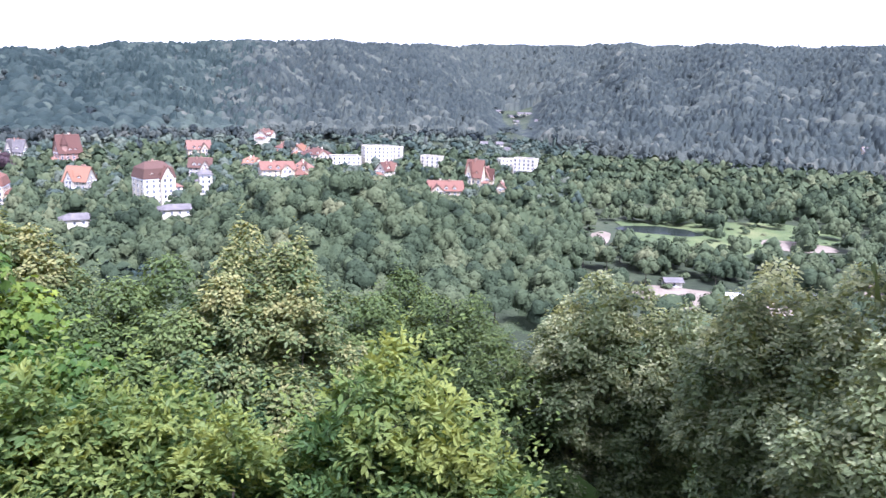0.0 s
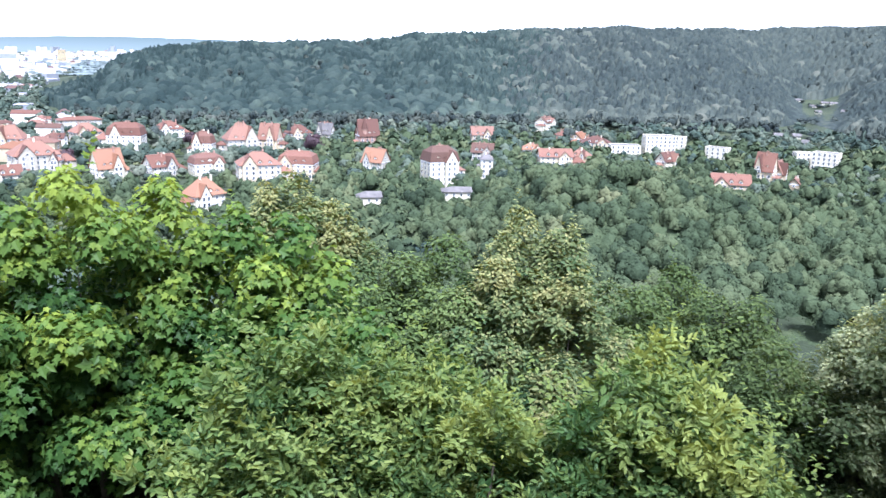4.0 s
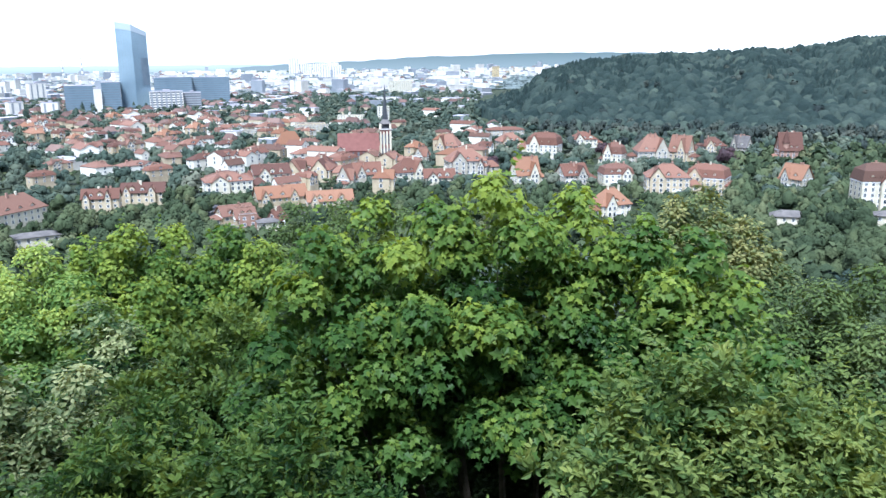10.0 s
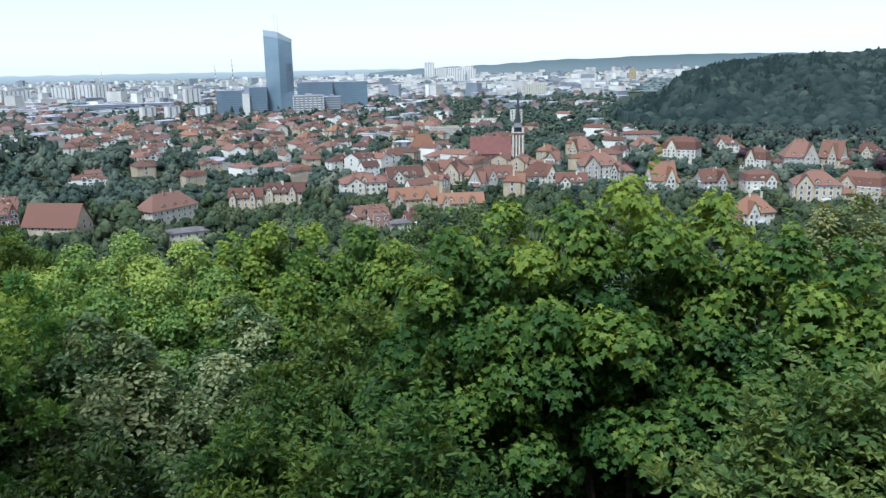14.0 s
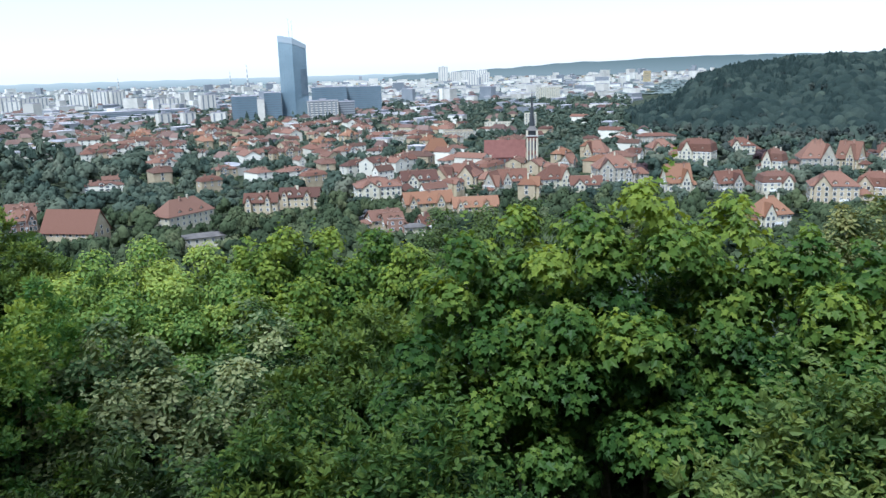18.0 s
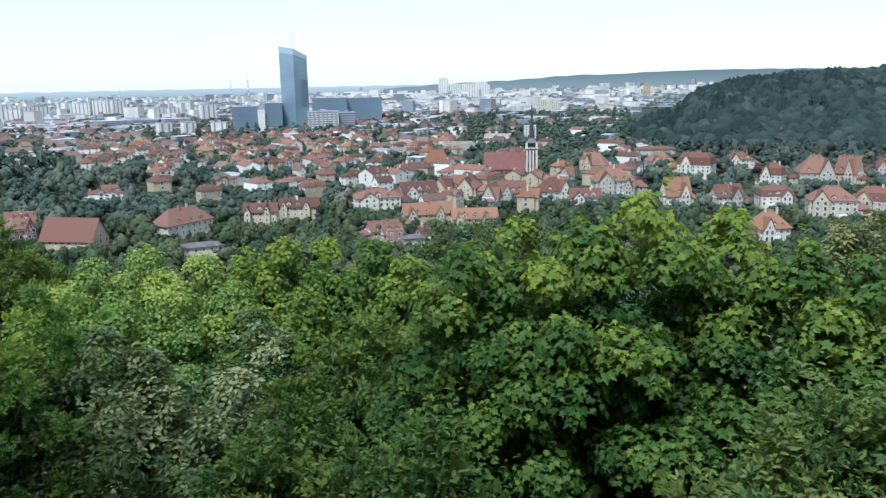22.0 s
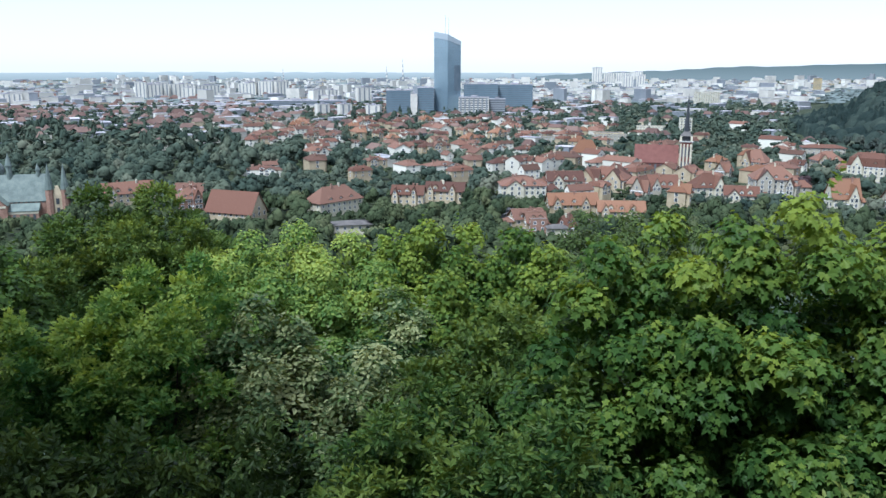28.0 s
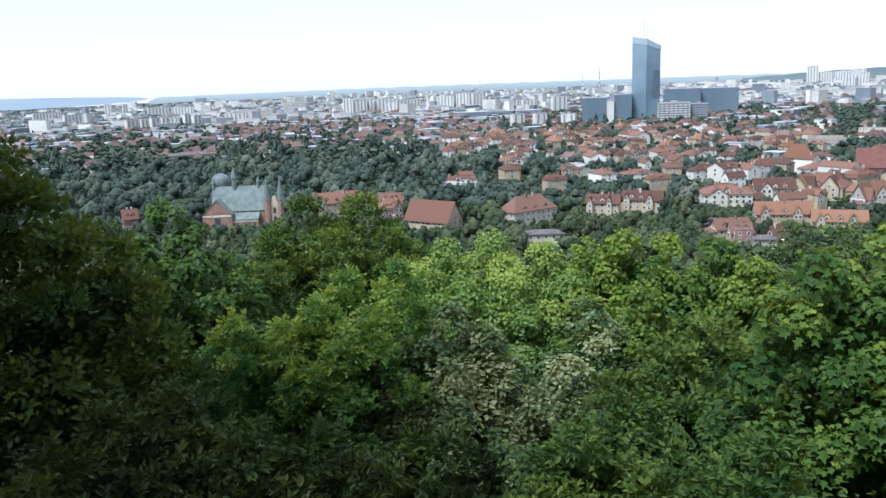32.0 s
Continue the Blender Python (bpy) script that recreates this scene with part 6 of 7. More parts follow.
block(-12.92, 2226, 48, 37)
block(-11.70, 2212, 39, 42)
block(-10.62, 2244, 39, 41)
block(-8.17, 1975, 30, 27)
block(-7.22, 2041, 31, 24)
block(-7.93, 1287, 23, 23)
block(-6.37, 1262, 22, 24)
block(-4.34, 1285, 25, 21)
block(-5.04, 1696, 33, 38)
block(-15.48, 2228, 42, 30)
block(-16.75, 2108, 34, 29)
block(11.19, 4564, 44, 77)
block(12.93, 4746, 59, 48)
block(13.82, 4652, 55, 53)
block(12.02, 4481, 50, 48)
block(-39.17, 2877, 84, 25)
block(-37.41, 2405, 74, 26)
block(-35.45, 3124, 19, 34)
block(-34.18, 1812, 29, 23)
block(-33.40, 1731, 16, 26)
block(-32.75, 1808, 21, 25)
block(-32.08, 1835, 18, 24)
block(-31.45, 1811, 19, 24)
block(-30.69, 1835, 17, 28)
block(-30.07, 1812, 20, 25)
block(-35.54, 3057, 24, 39)
block(-34.49, 2952, 18, 38)
block(-32.47, 2650, 62, 31)
block(-30.89, 2535, 64, 30)
block(-27.44, 1824, 48, 27)
block(-19.24, 2133, 56, 36)
block(-17.60, 2183, 53, 30)
block(-15.61, 2183, 68, 33)
block(-12.69, 2247, 44, 40)
block(-11.33, 2280, 58, 41)
block(-19.76, 2089, 28, 43)
block(-18.65, 2148, 47, 39)
block(-17.22, 2170, 61, 37)
block(13.26, 2945, 39, 49)
block(14.10, 3109, 30, 45)


def tv_mast(az, d, top, name, label):
    p = bearing(az, d)
    z = gz(az, d)
    base = thing(name, label, "mast", pose(p.x, p.y, z))
    n = 9
    h = top - z
    for i in range(n):
        r0, r1 = 3.2 * (1 - i / n) + .7, 3.2 * (1 - (i + 1) / n) + .7
        put("mast_section", mesh_from("mast_section", *cone(ring(r0, 6), h * i / n, h * (i + 1) / n, r1 / r0), ["panel_white" if i % 2 else "panel_grey"]), base)


tv_mast(-2.27, 3700, 112, "tv_mast", "slender grey and white lattice mast far off")
tv_mast(-3.4, 3600, 84, "chimney_stack", "tall pale chimney of a distant plant")
tv_mast(-10.5, 3650, 70, "chimney_stack", "tall pale chimney of a distant plant")


# ---------------------------------------------------------------- the wide town
def mini_houses(name, rows, label):
    """Joined small far buildings: x, y, z, width, depth, eave, ridge, turn, wall material, roof material."""
    V, F, I, n0 = [], [], [], 0
    mats = ["panel_white", "panel_grey", "far_roof_red", "far_roof_grey", "cream_wall"]
    for x, y, z, w, dp, e, r, a, wm, rm in rows:
        hw, hd = w / 2, dp / 2
        flat = r - e < 0.6
        k, g = (1.0, 1.0) if flat else (0.0, 0.72)
        v = np.array([(-hw, -hd, -3), (hw, -hd, -3), (hw, hd, -3), (-hw, hd, -3), (-hw, -hd, e), (hw, -hd, e), (hw, hd, e), (-hw, hd, e),
                      (-hw - .4, -hd - .4, e), (hw + .4, -hd - .4, e), (hw + .4, hd + .4, e), (-hw - .4, hd + .4, e),
                      (-hw * g, -hd * k, r), (hw * g, -hd * k, r), (hw * g, hd * k + .01, r), (-hw * g, hd * k + .01, r)])
        c, s = math.cos(a), math.sin(a)
        v = np.stack([v[:, 0] * c - v[:, 1] * s + x, v[:, 0] * s + v[:, 1] * c + y, v[:, 2] + z], -1)
        f = np.array([(0, 1, 5, 4), (1, 2, 6, 5), (2, 3, 7, 6), (3, 0, 4, 7), (8, 9, 13, 12), (9, 10, 14, 13), (10, 11, 15, 14), (11, 8, 12, 15), (12, 13, 14, 15)])
        V.append(v), F.append(f + n0), I.extend([wm] * 4 + [rm] * 5)
        n0 += 16
    me = mesh_np(name, np.concatenate(V), np.concatenate(F), mats, I)
    return tagged(put(name, me), label, "buildings", kind="stuff")


town_rng = np.random.default_rng(77)
SPOTS = [(o.location.x, o.location.y) for o in scene.objects if o.parent is None and o.get("category") in ("house", "church", "building", "apartment block", "skyscraper", "greenhouse")]
SPOTS = np.array(SPOTS)


def free(x, y, gap):
    return np.min(np.hypot(SPOTS[:, 0] - x, SPOTS[:, 1] - y)) > gap


def middle_town():
    """Single houses of the red-roofed quarter, each with its parts, on a few shared forms."""
    made = []
    known = len(HOUSE_HALF)
    for k in range(10):
        w, e = town_rng.uniform(11, 17), town_rng.uniform(8.5, 12.5)
        form = ("gab", "hip", "gab", "mans", "hip")[k % 5]
        roof = ("red", "brown", "brown", "red", "orange" if k == 4 else "red")[k % 5]
        h = house(0, 700 + k, w, e, e + town_rng.uniform(3.2, 5.2), form, roof, ("white", "cream", "white")[k % 3], 0, "row" if k % 4 == 3 else "villa", group="red-roofed houses of the town")
        made.append(h)
    del HOUSE_HALF[known:]
    used = 0
    for a, d in scatter(town_rng, -13, 25, 455, 1230, 27):
        p = bearing(a, d)
        if not free(p.x, p.y, 20 if d < 640 else 24) or gz(a, d) > 3 or d < 560 and not 2 < a < 19:
            continue
        dens = 0.5 if d > 640 else 0.6
        if a < -3 and d < 760:
            dens = 0.3
        if a > 12 and d > 690:
            dens = 0.16
        dens *= 1 + 0.7 * math.sin(p.x * 0.021 + 1) * math.cos(p.y * 0.017)
        if town_rng.random() > dens or used > 175:
            continue
        street = 0.5 + 0.3 * math.sin(p.x * 0.004) + (math.pi / 2 if town_rng.random() < 0.3 else 0)
        m = Matrix.Translation((p.x, p.y, gz(a, d))) @ Matrix.Rotation(street + town_rng.normal() * 0.15, 4, "Z") @ Matrix.Diagonal((town_rng.uniform(0.75, 1.5), town_rng.uniform(0.85, 1.15), town_rng.uniform(0.75, 1.1), 1))
        used += 1
        HOUSE_HALF.append((p.x, p.y, 8, gz(a, d), 12))
        src = made[town_rng.integers(len(made))]
        if not src.get("placed"):
            src.matrix_basis = m
            src["placed"] = 1
        else:
            c = copy_thing(src, m)
    for src in made:
        if not src.get("placed"):
            src.matrix_basis = Matrix.Translation(bearing(20 + house_rng.uniform(0, 4), 900 + house_rng.uniform(0, 60)))
    for o in scene.objects:
        if "placed" in o.keys():
            del o["placed"]


middle_town()
SPOTS = np.concatenate([SPOTS, np.array(HOUSE_HALF)[-175:, :2]])


def far_town():
    rows = []
    for a, d in scatter(town_rng, -46, 30, 680, 3900, 25):
        p = bearing(a, d)
        if 22 < a and gz(a, d) > 2 and d < 2600:
            continue
        dens = np.interp(d, (680, 900, 1250, 1500, 2200, 3900), (0.12, 0.34, 0.45, 0.45, 0.36, 0.3))
        if a < -13:
            dens *= np.interp(d, (850, 1050, 1250, 1600, 1900), (0.1, 1.5, 1.6, 1.3, 1.1))
        if a < -31:
            dens *= 0.6
        if a > 12.5 and d < 1900:
            dens *= 0.3
        if town_rng.random() > dens * (1.0 if d < 2000 else 0.75) or not free(p.x, p.y, 21):
            continue
        big = town_rng.random() < np.interp(d, (1000, 2000), (0.1, 0.5))
        st = 0.4 + 0.5 * math.sin(p.x * 0.002 + p.y * 0.001) + (math.pi / 2 if town_rng.random() < 0.4 else 0)
        if big:
            w, dp, e = town_rng.uniform(16, 48), town_rng.uniform(10, 18), town_rng.choice([6, 8, 12, 15, 18, 30], p=[.22, .23, .22, .18, .1, .05])
            e = min(e, 12) if d < 1700 else e
            rows.append((p.x, p.y, gz(a, d), w, dp, e, e + .4, st, town_rng.choice([0, 0, 0, 1]), 3))
        else:
            w, e = town_rng.uniform(10, 20), town_rng.uniform(6, 11)
            red = town_rng.random() < np.interp(d, (1000, 1500, 2500), (0.85, 0.5, 0.15))
            rows.append((p.x, p.y, gz(a, d), w, town_rng.uniform(9, 13), e, e + (town_rng.uniform(3.5, 6) if red else 0.4), st, town_rng.choice([0, 4, 0, 1]), 2 if red else 3))
    mini_houses("far_town", rows, "countless pale and red-roofed buildings of the distant city")


far_town()

# ---------------------------------------------------------------- trees of town and valley
for big_az, big_d, big_half, big_top in ((-27.6, 486, 21, 12), (17.35, 640, 7, 14), (15.2, 640, 17, 12), (87.5, 308, 20, 3)):
    big = bearing(big_az, big_d)
    HOUSE_HALF.append((big.x, big.y, big_half, 0, big_top))
HOUSE_XY = np.array(HOUSE_HALF)


def room_for_tree(p, z, r, h, share=0.22):
    """The height a tree may have here: none inside a house, and not over the lower part of one behind it."""
    q, half = HOUSE_XY[:, :2], HOUSE_XY[:, 2]
    d = math.hypot(p.x, p.y)
    u = np.array([p.x, p.y]) / d
    along = q @ u
    off = np.abs(q @ np.array([u[1], -u[0]]))
    if np.any((off < half + r * 0.35) & (np.abs(along - d) < half * 0.9 + r * 0.5)):
        return 0.0
    behind = (off < half * 0.85 + r * 0.5) & (along > d) & (along < d + 240)
    if np.any(behind):
        line = EYE + (HOUSE_XY[behind, 3] + share * HOUSE_XY[behind, 4] - EYE) * d / along[behind]
        h = min(h, float(line.min()) - z)
    return h


def town_trees():
    pts = []
    for a, d in scatter(wood_rng, -47, 80, 470, 1700, 15.5):
        p = bearing(a, d)
        if a > 24 and d > tab(a, FOOT_AZ, FOOT_D):
            continue
        park = a < -9 and d < 930
        if a < -24:
            park = d < 1080
        if wood_rng.random() > (0.85 if park or a > 60 or a > 12 and d < 1500 else 0.6 if a < -9 else 1.0 if d < 1250 else 0.7):
            continue
        con = wood_rng.random() < 0.08
        r = wood_rng.uniform(4.2, 8.5) * (1.2 if park else 1)
        h = wood_rng.uniform(7, 14.5) * (1.35 if park else 1) * (1.3 if con else 1)
        z = gz(a, d)
        h = room_for_tree(p, z, r, h, 0.25 if d < 620 else 0.7 if wood_rng.random() < 0.45 else 0.3)
        if h < 3.2:
            continue
        r = min(r, h * 0.62)
        pts.append((p.x, p.y, z, r, h, 7 + wood_rng.integers(2) if con else wood_rng.integers(7)))
    close = [q for q in pts if math.hypot(q[0], q[1]) < 760]
    wood("town_trees", close, MEDIUM, "park_leaf", "leafy trees between the villas and in the park", seed=40)
    wood("town_trees", [q for q in pts if math.hypot(q[0], q[1]) >= 760], SMALL, "park_leaf", "leafy trees between houses farther off", seed=41, squash=0.8)
    pts = []
    for a, d in scatter(wood_rng, -48, 33, 1650, 4250, 56):
        if d > 3300 and a > -30 or wood_rng.random() > (0.62 if d < 3300 else 0.9):
            continue
        p = bearing(a, d)
        if a > 22 and gz(a, d) > 60 and d < 2500:
            continue
        pts.append((p.x, p.y, gz(a, d), wood_rng.uniform(14, 32), wood_rng.uniform(7, 12), wood_rng.integers(7)))
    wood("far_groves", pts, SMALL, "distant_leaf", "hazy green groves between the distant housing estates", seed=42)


town_trees()


def broad_tree(k, leaf):
    """One middle-distance tree with trunk and clumped crown, of 1 m radius scale 6."""
    base = thing("deciduous_tree", "leafy green deciduous tree with rounded crown", "tree", pose(0, 0, 0), group="trees of the valley woods")
    v, f = LARGE[k]
    put("crown", toned(mesh_np("crown", v * [6.3, 6.3, 7.0] + [0, 0, 9.4], f, [leaf], soft=True), np.full(len(v), 0.24 + 0.09 * k)), base)
    put("trunk", mesh_from("trunk", *tube([(0, 0, -1), (0.1, 0, 3), (0, 0.1, 8)], [0.38, 0.3, 0.16]), ["bark"]), base)
    return base


def leaf_roof(spots):
    """Closed canopy between the single crowns wherever trees stand."""
    tree = kdtree.KDTree(len(spots))
    for i, (a, d, s) in enumerate(spots):
        tree.insert(bearing(a, d), i)
    tree.balance()
    az, dd = np.arange(41, 101.5, 0.24), np.arange(228, 700, 2.4)
    A, D = np.meshgrid(az, dd)
    x, y = D * np.sin(np.radians(A)), D * np.cos(np.radians(A))
    hits = [tree.find((p, q, 0)) for p, q in zip(x.ravel(), y.ravel())]
    near = np.array([q[2] for q in hits]).reshape(x.shape)
    grown = np.minimum(np.array([spots[q[1]][2] for q in hits]).reshape(x.shape) / 0.75, 1)
    roof, tone = crown_roof(x, y, 8.5, 78)
    z = ground_z(x, y) + (6.6 + 0.55 * roof) * grown * np.clip((7.5 - near) / 3, 0, 1) * np.clip((D - 250) / 16, 0, 1) * np.where((A > 79.5) & (D > 275) & (D < 535), 0, 1) - np.where((A > 79.5) & (D > 275) & (D < 535), 1.5, np.clip(near - 6.5, 0, 1.5))
    n, m = x.shape
    i, j = np.arange(n - 1)[:, None] * m, np.arange(m - 1)[None, :]
    q = np.stack([i + j, i + m + j, i + m + j + 1, i + j + 1], -1).reshape(-1, 4)
    me = mesh_np("valley_canopy", np.stack([x, y, z], -1).reshape(-1, 3), q, ["wood_leaf"], soft=True)
    tagged(put("valley_canopy", toned(me, tone * 0.8)), "closed leaf canopy of the valley groves", "woods", kind="stuff")


def valley_trees():
    protos = [broad_tree(k, "wood_leaf") for k in range(6)]
    spots = []
    # knoll wood, dense
    for a, d in scatter(wood_rng, 50, 79, 225, 420, 9.0):
        if tab(a, KNOLL_AZ, KNOLL_Z) * math.exp(-((d - 330) / 75) ** 2) > 1.0:
            spots.append((a, d, wood_rng.uniform(0.75, 1.1)))
    # valley floor groves and hedges
    for a, d in scatter(wood_rng, 41, 101, 250, 700, 10.2):
        if tab(a, KNOLL_AZ, KNOLL_Z) * math.exp(-((d - 330) / 75) ** 2) > 1.0:
            continue
        if 80.5 < a < 98 and 372 < d < 530:
            if wood_rng.random() > (0.35 if d > 474 or a > 94.5 else 0.07):
                continue
        if 83 < a < 98 and 280 < d < 372 and wood_rng.random() > 0.55:
            continue
        if d > tab(a, FOOT_AZ, FOOT_D):
            continue
        p = bearing(a, d)
        room = room_for_tree(p, gz(a, d), 5, 16) / 16 if a < 78 else 1
        if room < 0.28:
            continue
        if wood_rng.random() < (0.95 if a > 76 or d < 420 else 0.75):
            spots.append((a, d, min(wood_rng.uniform(0.55, 1.0), room)))
    # slope below the near trees
    for a, d in scatter(wood_rng, -47, 50, 290, 470, 9.5):
        p = bearing(a, d)
        room = room_for_tree(p, gz(a, d), 4, 16, 0.1) / 16
        if a > 48 or room < 0.28:
            continue
        if wood_rng.random() < 0.85:
            spots.append((a, d, min(wood_rng.uniform(0.5, 0.95), room)))
    # hedge before the meadow, far bank of the pond and the wood edge behind
    for a, d in scatter(wood_rng, 82.3, 96.5, 338, 372, 8):
        if wood_rng.random() < 0.8:
            spots.append((a, d, wood_rng.uniform(0.5, 0.8)))
    for a, d in scatter(wood_rng, 82, 89.3, 458, 472, 5.5):
        spots.append((a, d, wood_rng.uniform(0.45, 0.75)))
    for a, d in scatter(wood_rng, 77.5, 101, 515, 700, 12):
        if wood_rng.random() < 0.75:
            spots.append((a, d, wood_rng.uniform(0.7, 1.15)))
    leaf_roof(spots)
    single, mass = spots[::3][:150], []
    keep = set(range(0, 3 * len(single), 3))
    for i, (a, d, s) in enumerate(spots):
        p = bearing(a, d)
        z = gz(a, d)
        if i in keep:
            m = Matrix.Translation((p.x, p.y, z)) @ Matrix.Rotation(wood_rng.uniform(0, 6.28), 4, "Z")
            t = copy_thing(protos[wood_rng.integers(6)], m)
            t.scale = (s, s, s * wood_rng.uniform(0.9, 1.15))
        else:
            mass.append((p.x, p.y, z, 6.7 * s, 16.5 * s, wood_rng.integers(6)))
    for k, t in enumerate(protos):
        a, d = 79.5 + k * 1.2, 610 + 9 * k
        p = bearing(a, d)
        t.matrix_basis = Matrix.Translation((p.x, p.y, gz(a, d)))
    wood("valley_woods", [q for q in mass if math.hypot(q[0], q[1]) <= 330 and math.degrees(math.atan2(q[0], q[1])) <= 48], SMALL, "wood_leaf", "trees at the foot of the viewpoint hill", seed=53)
    near = [q for q in mass if 48 < math.degrees(math.atan2(q[0], q[1])) < 80 and math.hypot(q[0], q[1]) < 400]
    wood("valley_woods", near, LARGE, "wood_leaf", "dense leafy woods covering the knoll", seed=51, squash=1.15)
    wood("valley_woods", [q for q in mass if q not in near and math.hypot(q[0], q[1]) > 560], SMALL, "wood_leaf", "leafy groves at the foot of the hills", seed=54, squash=1.25)
    wood("valley_woods", [q for q in mass if q not in near and 330 < math.hypot(q[0], q[1]) <= 560], MEDIUM, "wood_leaf", "leafy groves on the valley floor", seed=52, squash=1.25)


valley_trees()


def copper_beech(az, d, r):
    p = bearing(az, d)
    base = thing("copper_beech", "dark purple copper beech between villas", "tree", pose(p.x, p.y, gz(az, d)))
    v, f = LARGE[2]
    put("crown", mesh_np("crown", v * [r, r, r * 1.15] + [0, 0, r * 1.4], f, ["copper_leaf"]), base)
    put("trunk", mesh_from("trunk", *tube([(0, 0, -1), (0, 0.1, r)], [0.45, 0.25]), ["bark"]), base)


copper_beech(40.9, 585, 8)
copper_beech(32.6, 640, 6)
copper_beech(24.9, 560, 5.5)


# ---------------------------------------------------------------- street things
def street_lamp(az, d, h):
    p = bearing(az, d)
    base = thing("street_lamp", "tall thin grey metal street lamp", "street lamp", pose(p.x, p.y, gz(az, d), 0, 0, -az), group="street lamps beside the barn")
    put("pole", mesh_from("pole", *tube([(0, 0, 0), (0, 0, h * 0.5), (0, 0, h)], [0.13, 0.11, 0.08], 6), ["panel_grey"]), base)
    put("arm", mesh_from("arm", *tube([(0, 0, h), (0.6, 0, h + 0.25), (1.3, 0, h + 0.3)], [0.07, 0.06, 0.05], 5), ["panel_grey"]), base)
    put("lamp_head", mesh_from("lamp_head", *cone([(1.0, -0.2), (1.9, -0.16), (1.9, 0.16), (1.0, 0.2)], h + 0.2, h + 0.42, 0.7), ["white_paint"]), base)


for lamp_az, lamp_d, lamp_h in ((-17.9, 452, 15), (-17.0, 455, 14.5), (4.3, 470, 9), (5.6, 440, 9), (48.3, 560, 8), (47.0, 660, 8)):
    street_lamp(lamp_az, lamp_d, lamp_h)


def car_mesh():
    """Body side line of a small car, swept across its width with rounded shoulders."""
    line = [(-2.1, 0.35), (-2.1, 0.8), (-1.5, 0.9), (2.0, 0.95), (2.15, 0.7), (2.1, 0.35)]
    v, f, n = [], [], len(line)
    for y, k in ((-0.86, 0.94), (-0.78, 1.0), (0.78, 1.0), (0.86, 0.94)):
        v += [(x * k, y, 0.35 + (z - 0.35) * k) for x, z in line]
    for r in range(3):
        f += [(r * n + i, r * n + (i + 1) % n, (r + 1) * n + (i + 1) % n, (r + 1) * n + i) for i in range(n)]
    f += [tuple(range(n - 1, -1, -1)), tuple(range(3 * n, 4 * n))]
    return mesh_from("body", v, f, ["car_paint"])


CAR_BODY = car_mesh()
CAR_CABIN = mesh_from("cabin", *cone([(-0.9, -0.74), (1.85, -0.74), (1.85, 0.74), (-0.9, 0.74)], 0.92, 1.42, 0.72), ["window_glass"])
CAR_ROOF = mesh_from("car_roof", *cone([(-0.5, -0.55), (1.45, -0.55), (1.45, 0.55), (-0.5, 0.55)], 1.41, 1.48, 0.9), ["car_paint"])
WHEEL = mesh_from("wheel", *[[(x, z, y) for x, y, z in q] if k == 0 else [w[::-1] for w in q] for k, q in enumerate(prism(ring(0.31, 10), -0.1, 0.1))], ["rubber"])


def parked_car(az, d, turn):
    p = bearing(az, d)
    base = thing("parked_car", "small parked car with dark windows on asphalt", "car", pose(p.x, p.y, gz(az, d) + 0.5, 0, 0, -az + turn), group="parked cars")
    put("body", CAR_BODY, base)
    put("cabin", CAR_CABIN, base)
    put("car_roof", CAR_ROOF, base)
    for x in (-1.3, 1.3):
        for y in (-0.78, 0.78):
            put("wheel", WHEEL, base, Matrix.Translation((x, y, 0.31)))


car_rng = random.Random(12)
for car_k in range(9):
    parked_car(8.3 + 0.42 * car_k, 412 + car_rng.uniform(-0.5, 0.5), 90 + car_rng.uniform(-4, 4))
for car_az, car_d, car_turn in ((9.2, 424, 0), (11.0, 425, 5), (5.0, 470, 85), (47.55, 690, 80), (47.35, 640, 95), (48.1, 548, 70), (48.7, 517, 65), (54.2, 397, 5), (52.0, 399, 3), (46.2, 402, -3)):
    parked_car(car_az, car_d, car_turn)


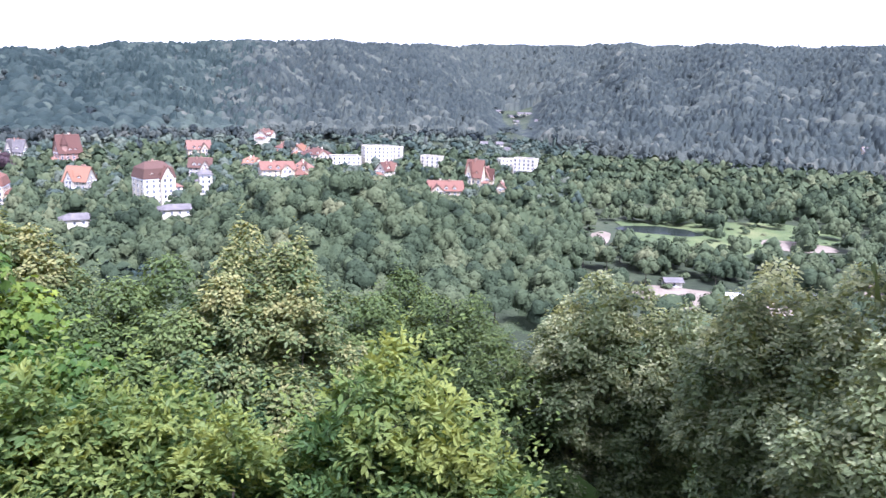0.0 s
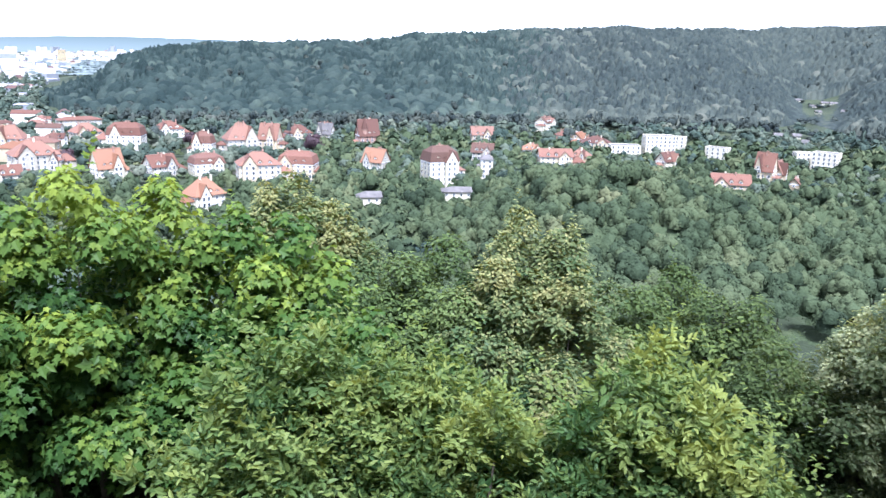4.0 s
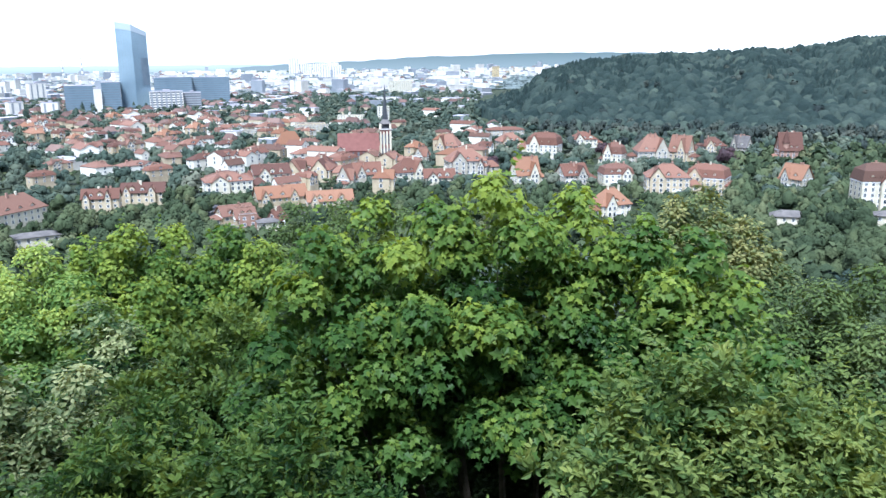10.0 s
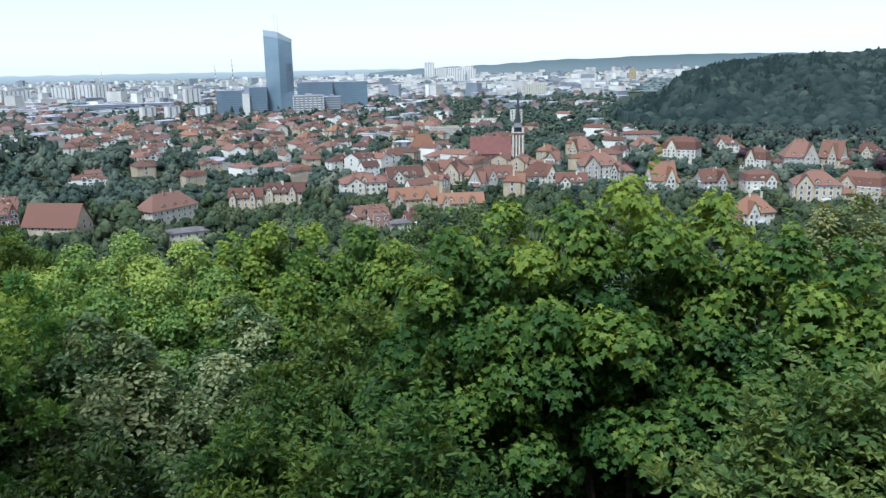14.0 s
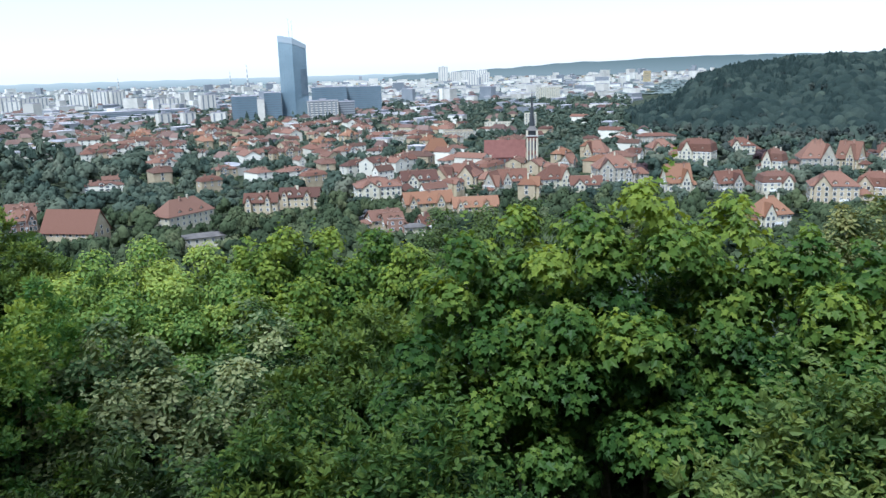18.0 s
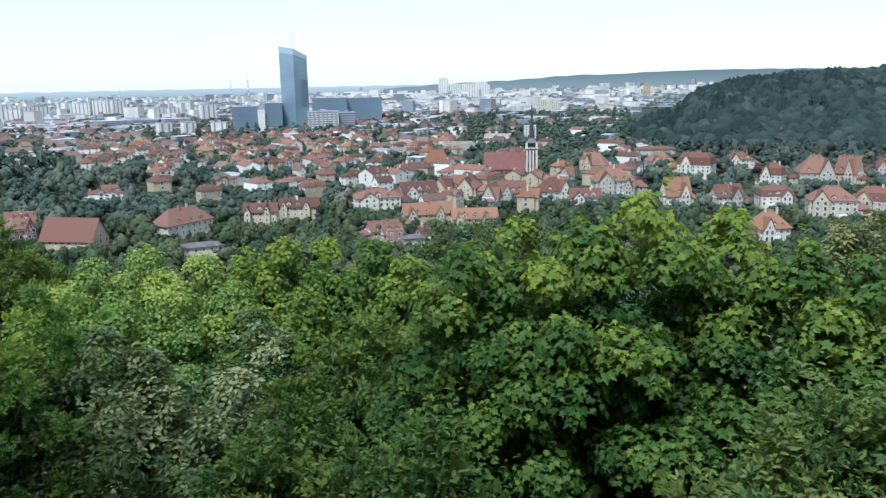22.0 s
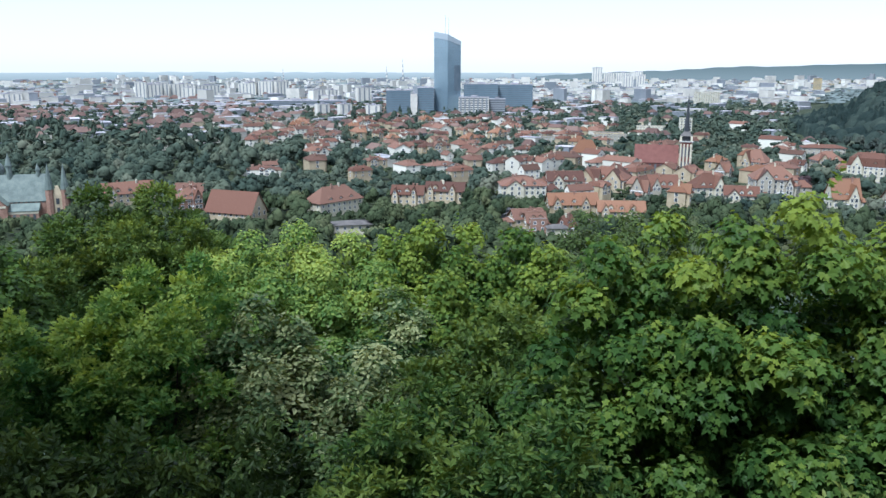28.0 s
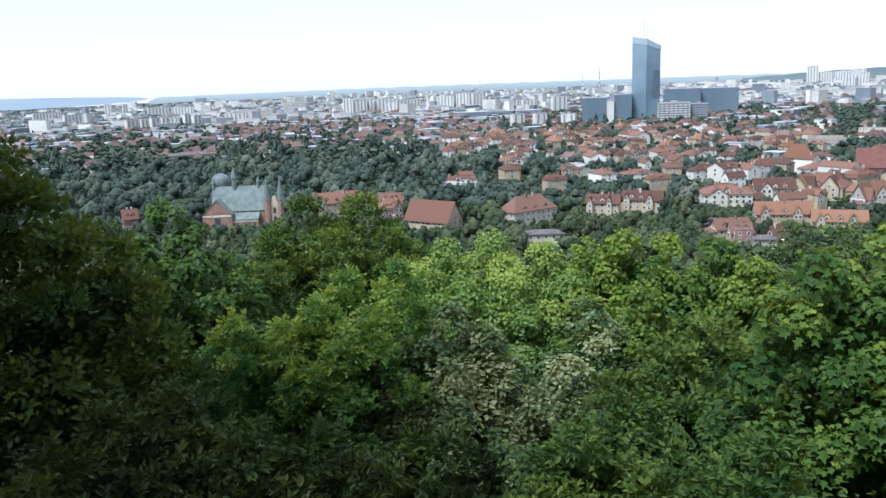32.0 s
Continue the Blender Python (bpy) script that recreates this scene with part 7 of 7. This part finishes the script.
def yard_roof(az, d, w, deep, h, turn, roof, wall, label):
    """A low flat-roofed yard building with a roof edge, a gate and a row of windows."""
    p = bearing(az, d)
    base = thing("yard_shed", label, "shed", pose(p.x, p.y, gz(az, d), 0, 0, -az + turn), group="low buildings round the yard")
    put("wall", mesh_from("wall", *box(-w / 2, w / 2, -deep / 2, deep / 2, -1, h), [wall]), base)
    put("roof", mesh_from("roof", *cone([(-w / 2 - .3, -deep / 2 - .3), (w / 2 + .3, -deep / 2 - .3), (w / 2 + .3, deep / 2 + .3), (-w / 2 - .3, deep / 2 + .3)], h, h + 0.5, 0.97), [roof]), base)
    put("gate", mesh_from("gate", *box(-w * 0.36, -w * 0.36 + 2.6, -deep / 2 - 0.06, -deep / 2 + 0.05, 0, min(2.4, h - 0.3)), ["dark_metal"]), base)
    for k in range(3):
        put("window", window_mesh(1.1, 0.8), base, Matrix.Translation((w * (-0.05 + 0.18 * k), -deep / 2 - 0.02, h - 1.5)))


yard_roof(10.4, 402, 17, 9, 3.2, 12, "grey_roof", "white_wall", "low white yard building with grey flat roof")
yard_roof(12.6, 400, 12, 8, 3.0, -8, "far_roof_grey", "white_wall", "low white garage with pale flat roof")
yard_roof(14.6, 418, 14, 8, 3.4, 20, "grey_roof", "cream_wall", "low cream workshop with grey flat roof")
yard_roof(54.6, 470, 13, 8, 3.2, 8, "far_roof_grey", "beige_wall", "low beige garage with pale flat roof")


def garden_shrubs():
    """Hedges and bushes in the gardens between the houses."""
    rng = np.random.default_rng(91)
    pts = []
    for a, dd in scatter(rng, 79, 100, 282, 530, 8):
        # bushes and reeds strewn over the meadow
        p = bearing(a, dd)
        if rng.random() < 0.3 and not (82.5 < a < 88.3 and 420 < dd < 454):
            r = rng.uniform(1.0, 3.2)
            pts.append((p.x, p.y, gz(a, dd) - 0.3, r, r * rng.uniform(0.8, 1.5), rng.integers(7)))
    for a, dd in scatter(rng, -26, 78, 370, 820, 11):
        p = bearing(a, dd)
        gap = np.hypot(HOUSE_XY[:, 0] - p.x, HOUSE_XY[:, 1] - p.y) - HOUSE_XY[:, 2]
        if gap.min() < 0.5 or dd > tab(a, FOOT_AZ, FOOT_D):
            continue
        r = rng.uniform(1.4, 3.2)
        pts.append((p.x, p.y, gz(a, dd) - 0.3, r, r * rng.uniform(1.1, 1.7), rng.integers(7)))
    wood("garden_shrubs", pts, SMALL, "wood_leaf", "green hedges and bushes in the gardens", "shrubs", seed=64)


garden_shrubs()
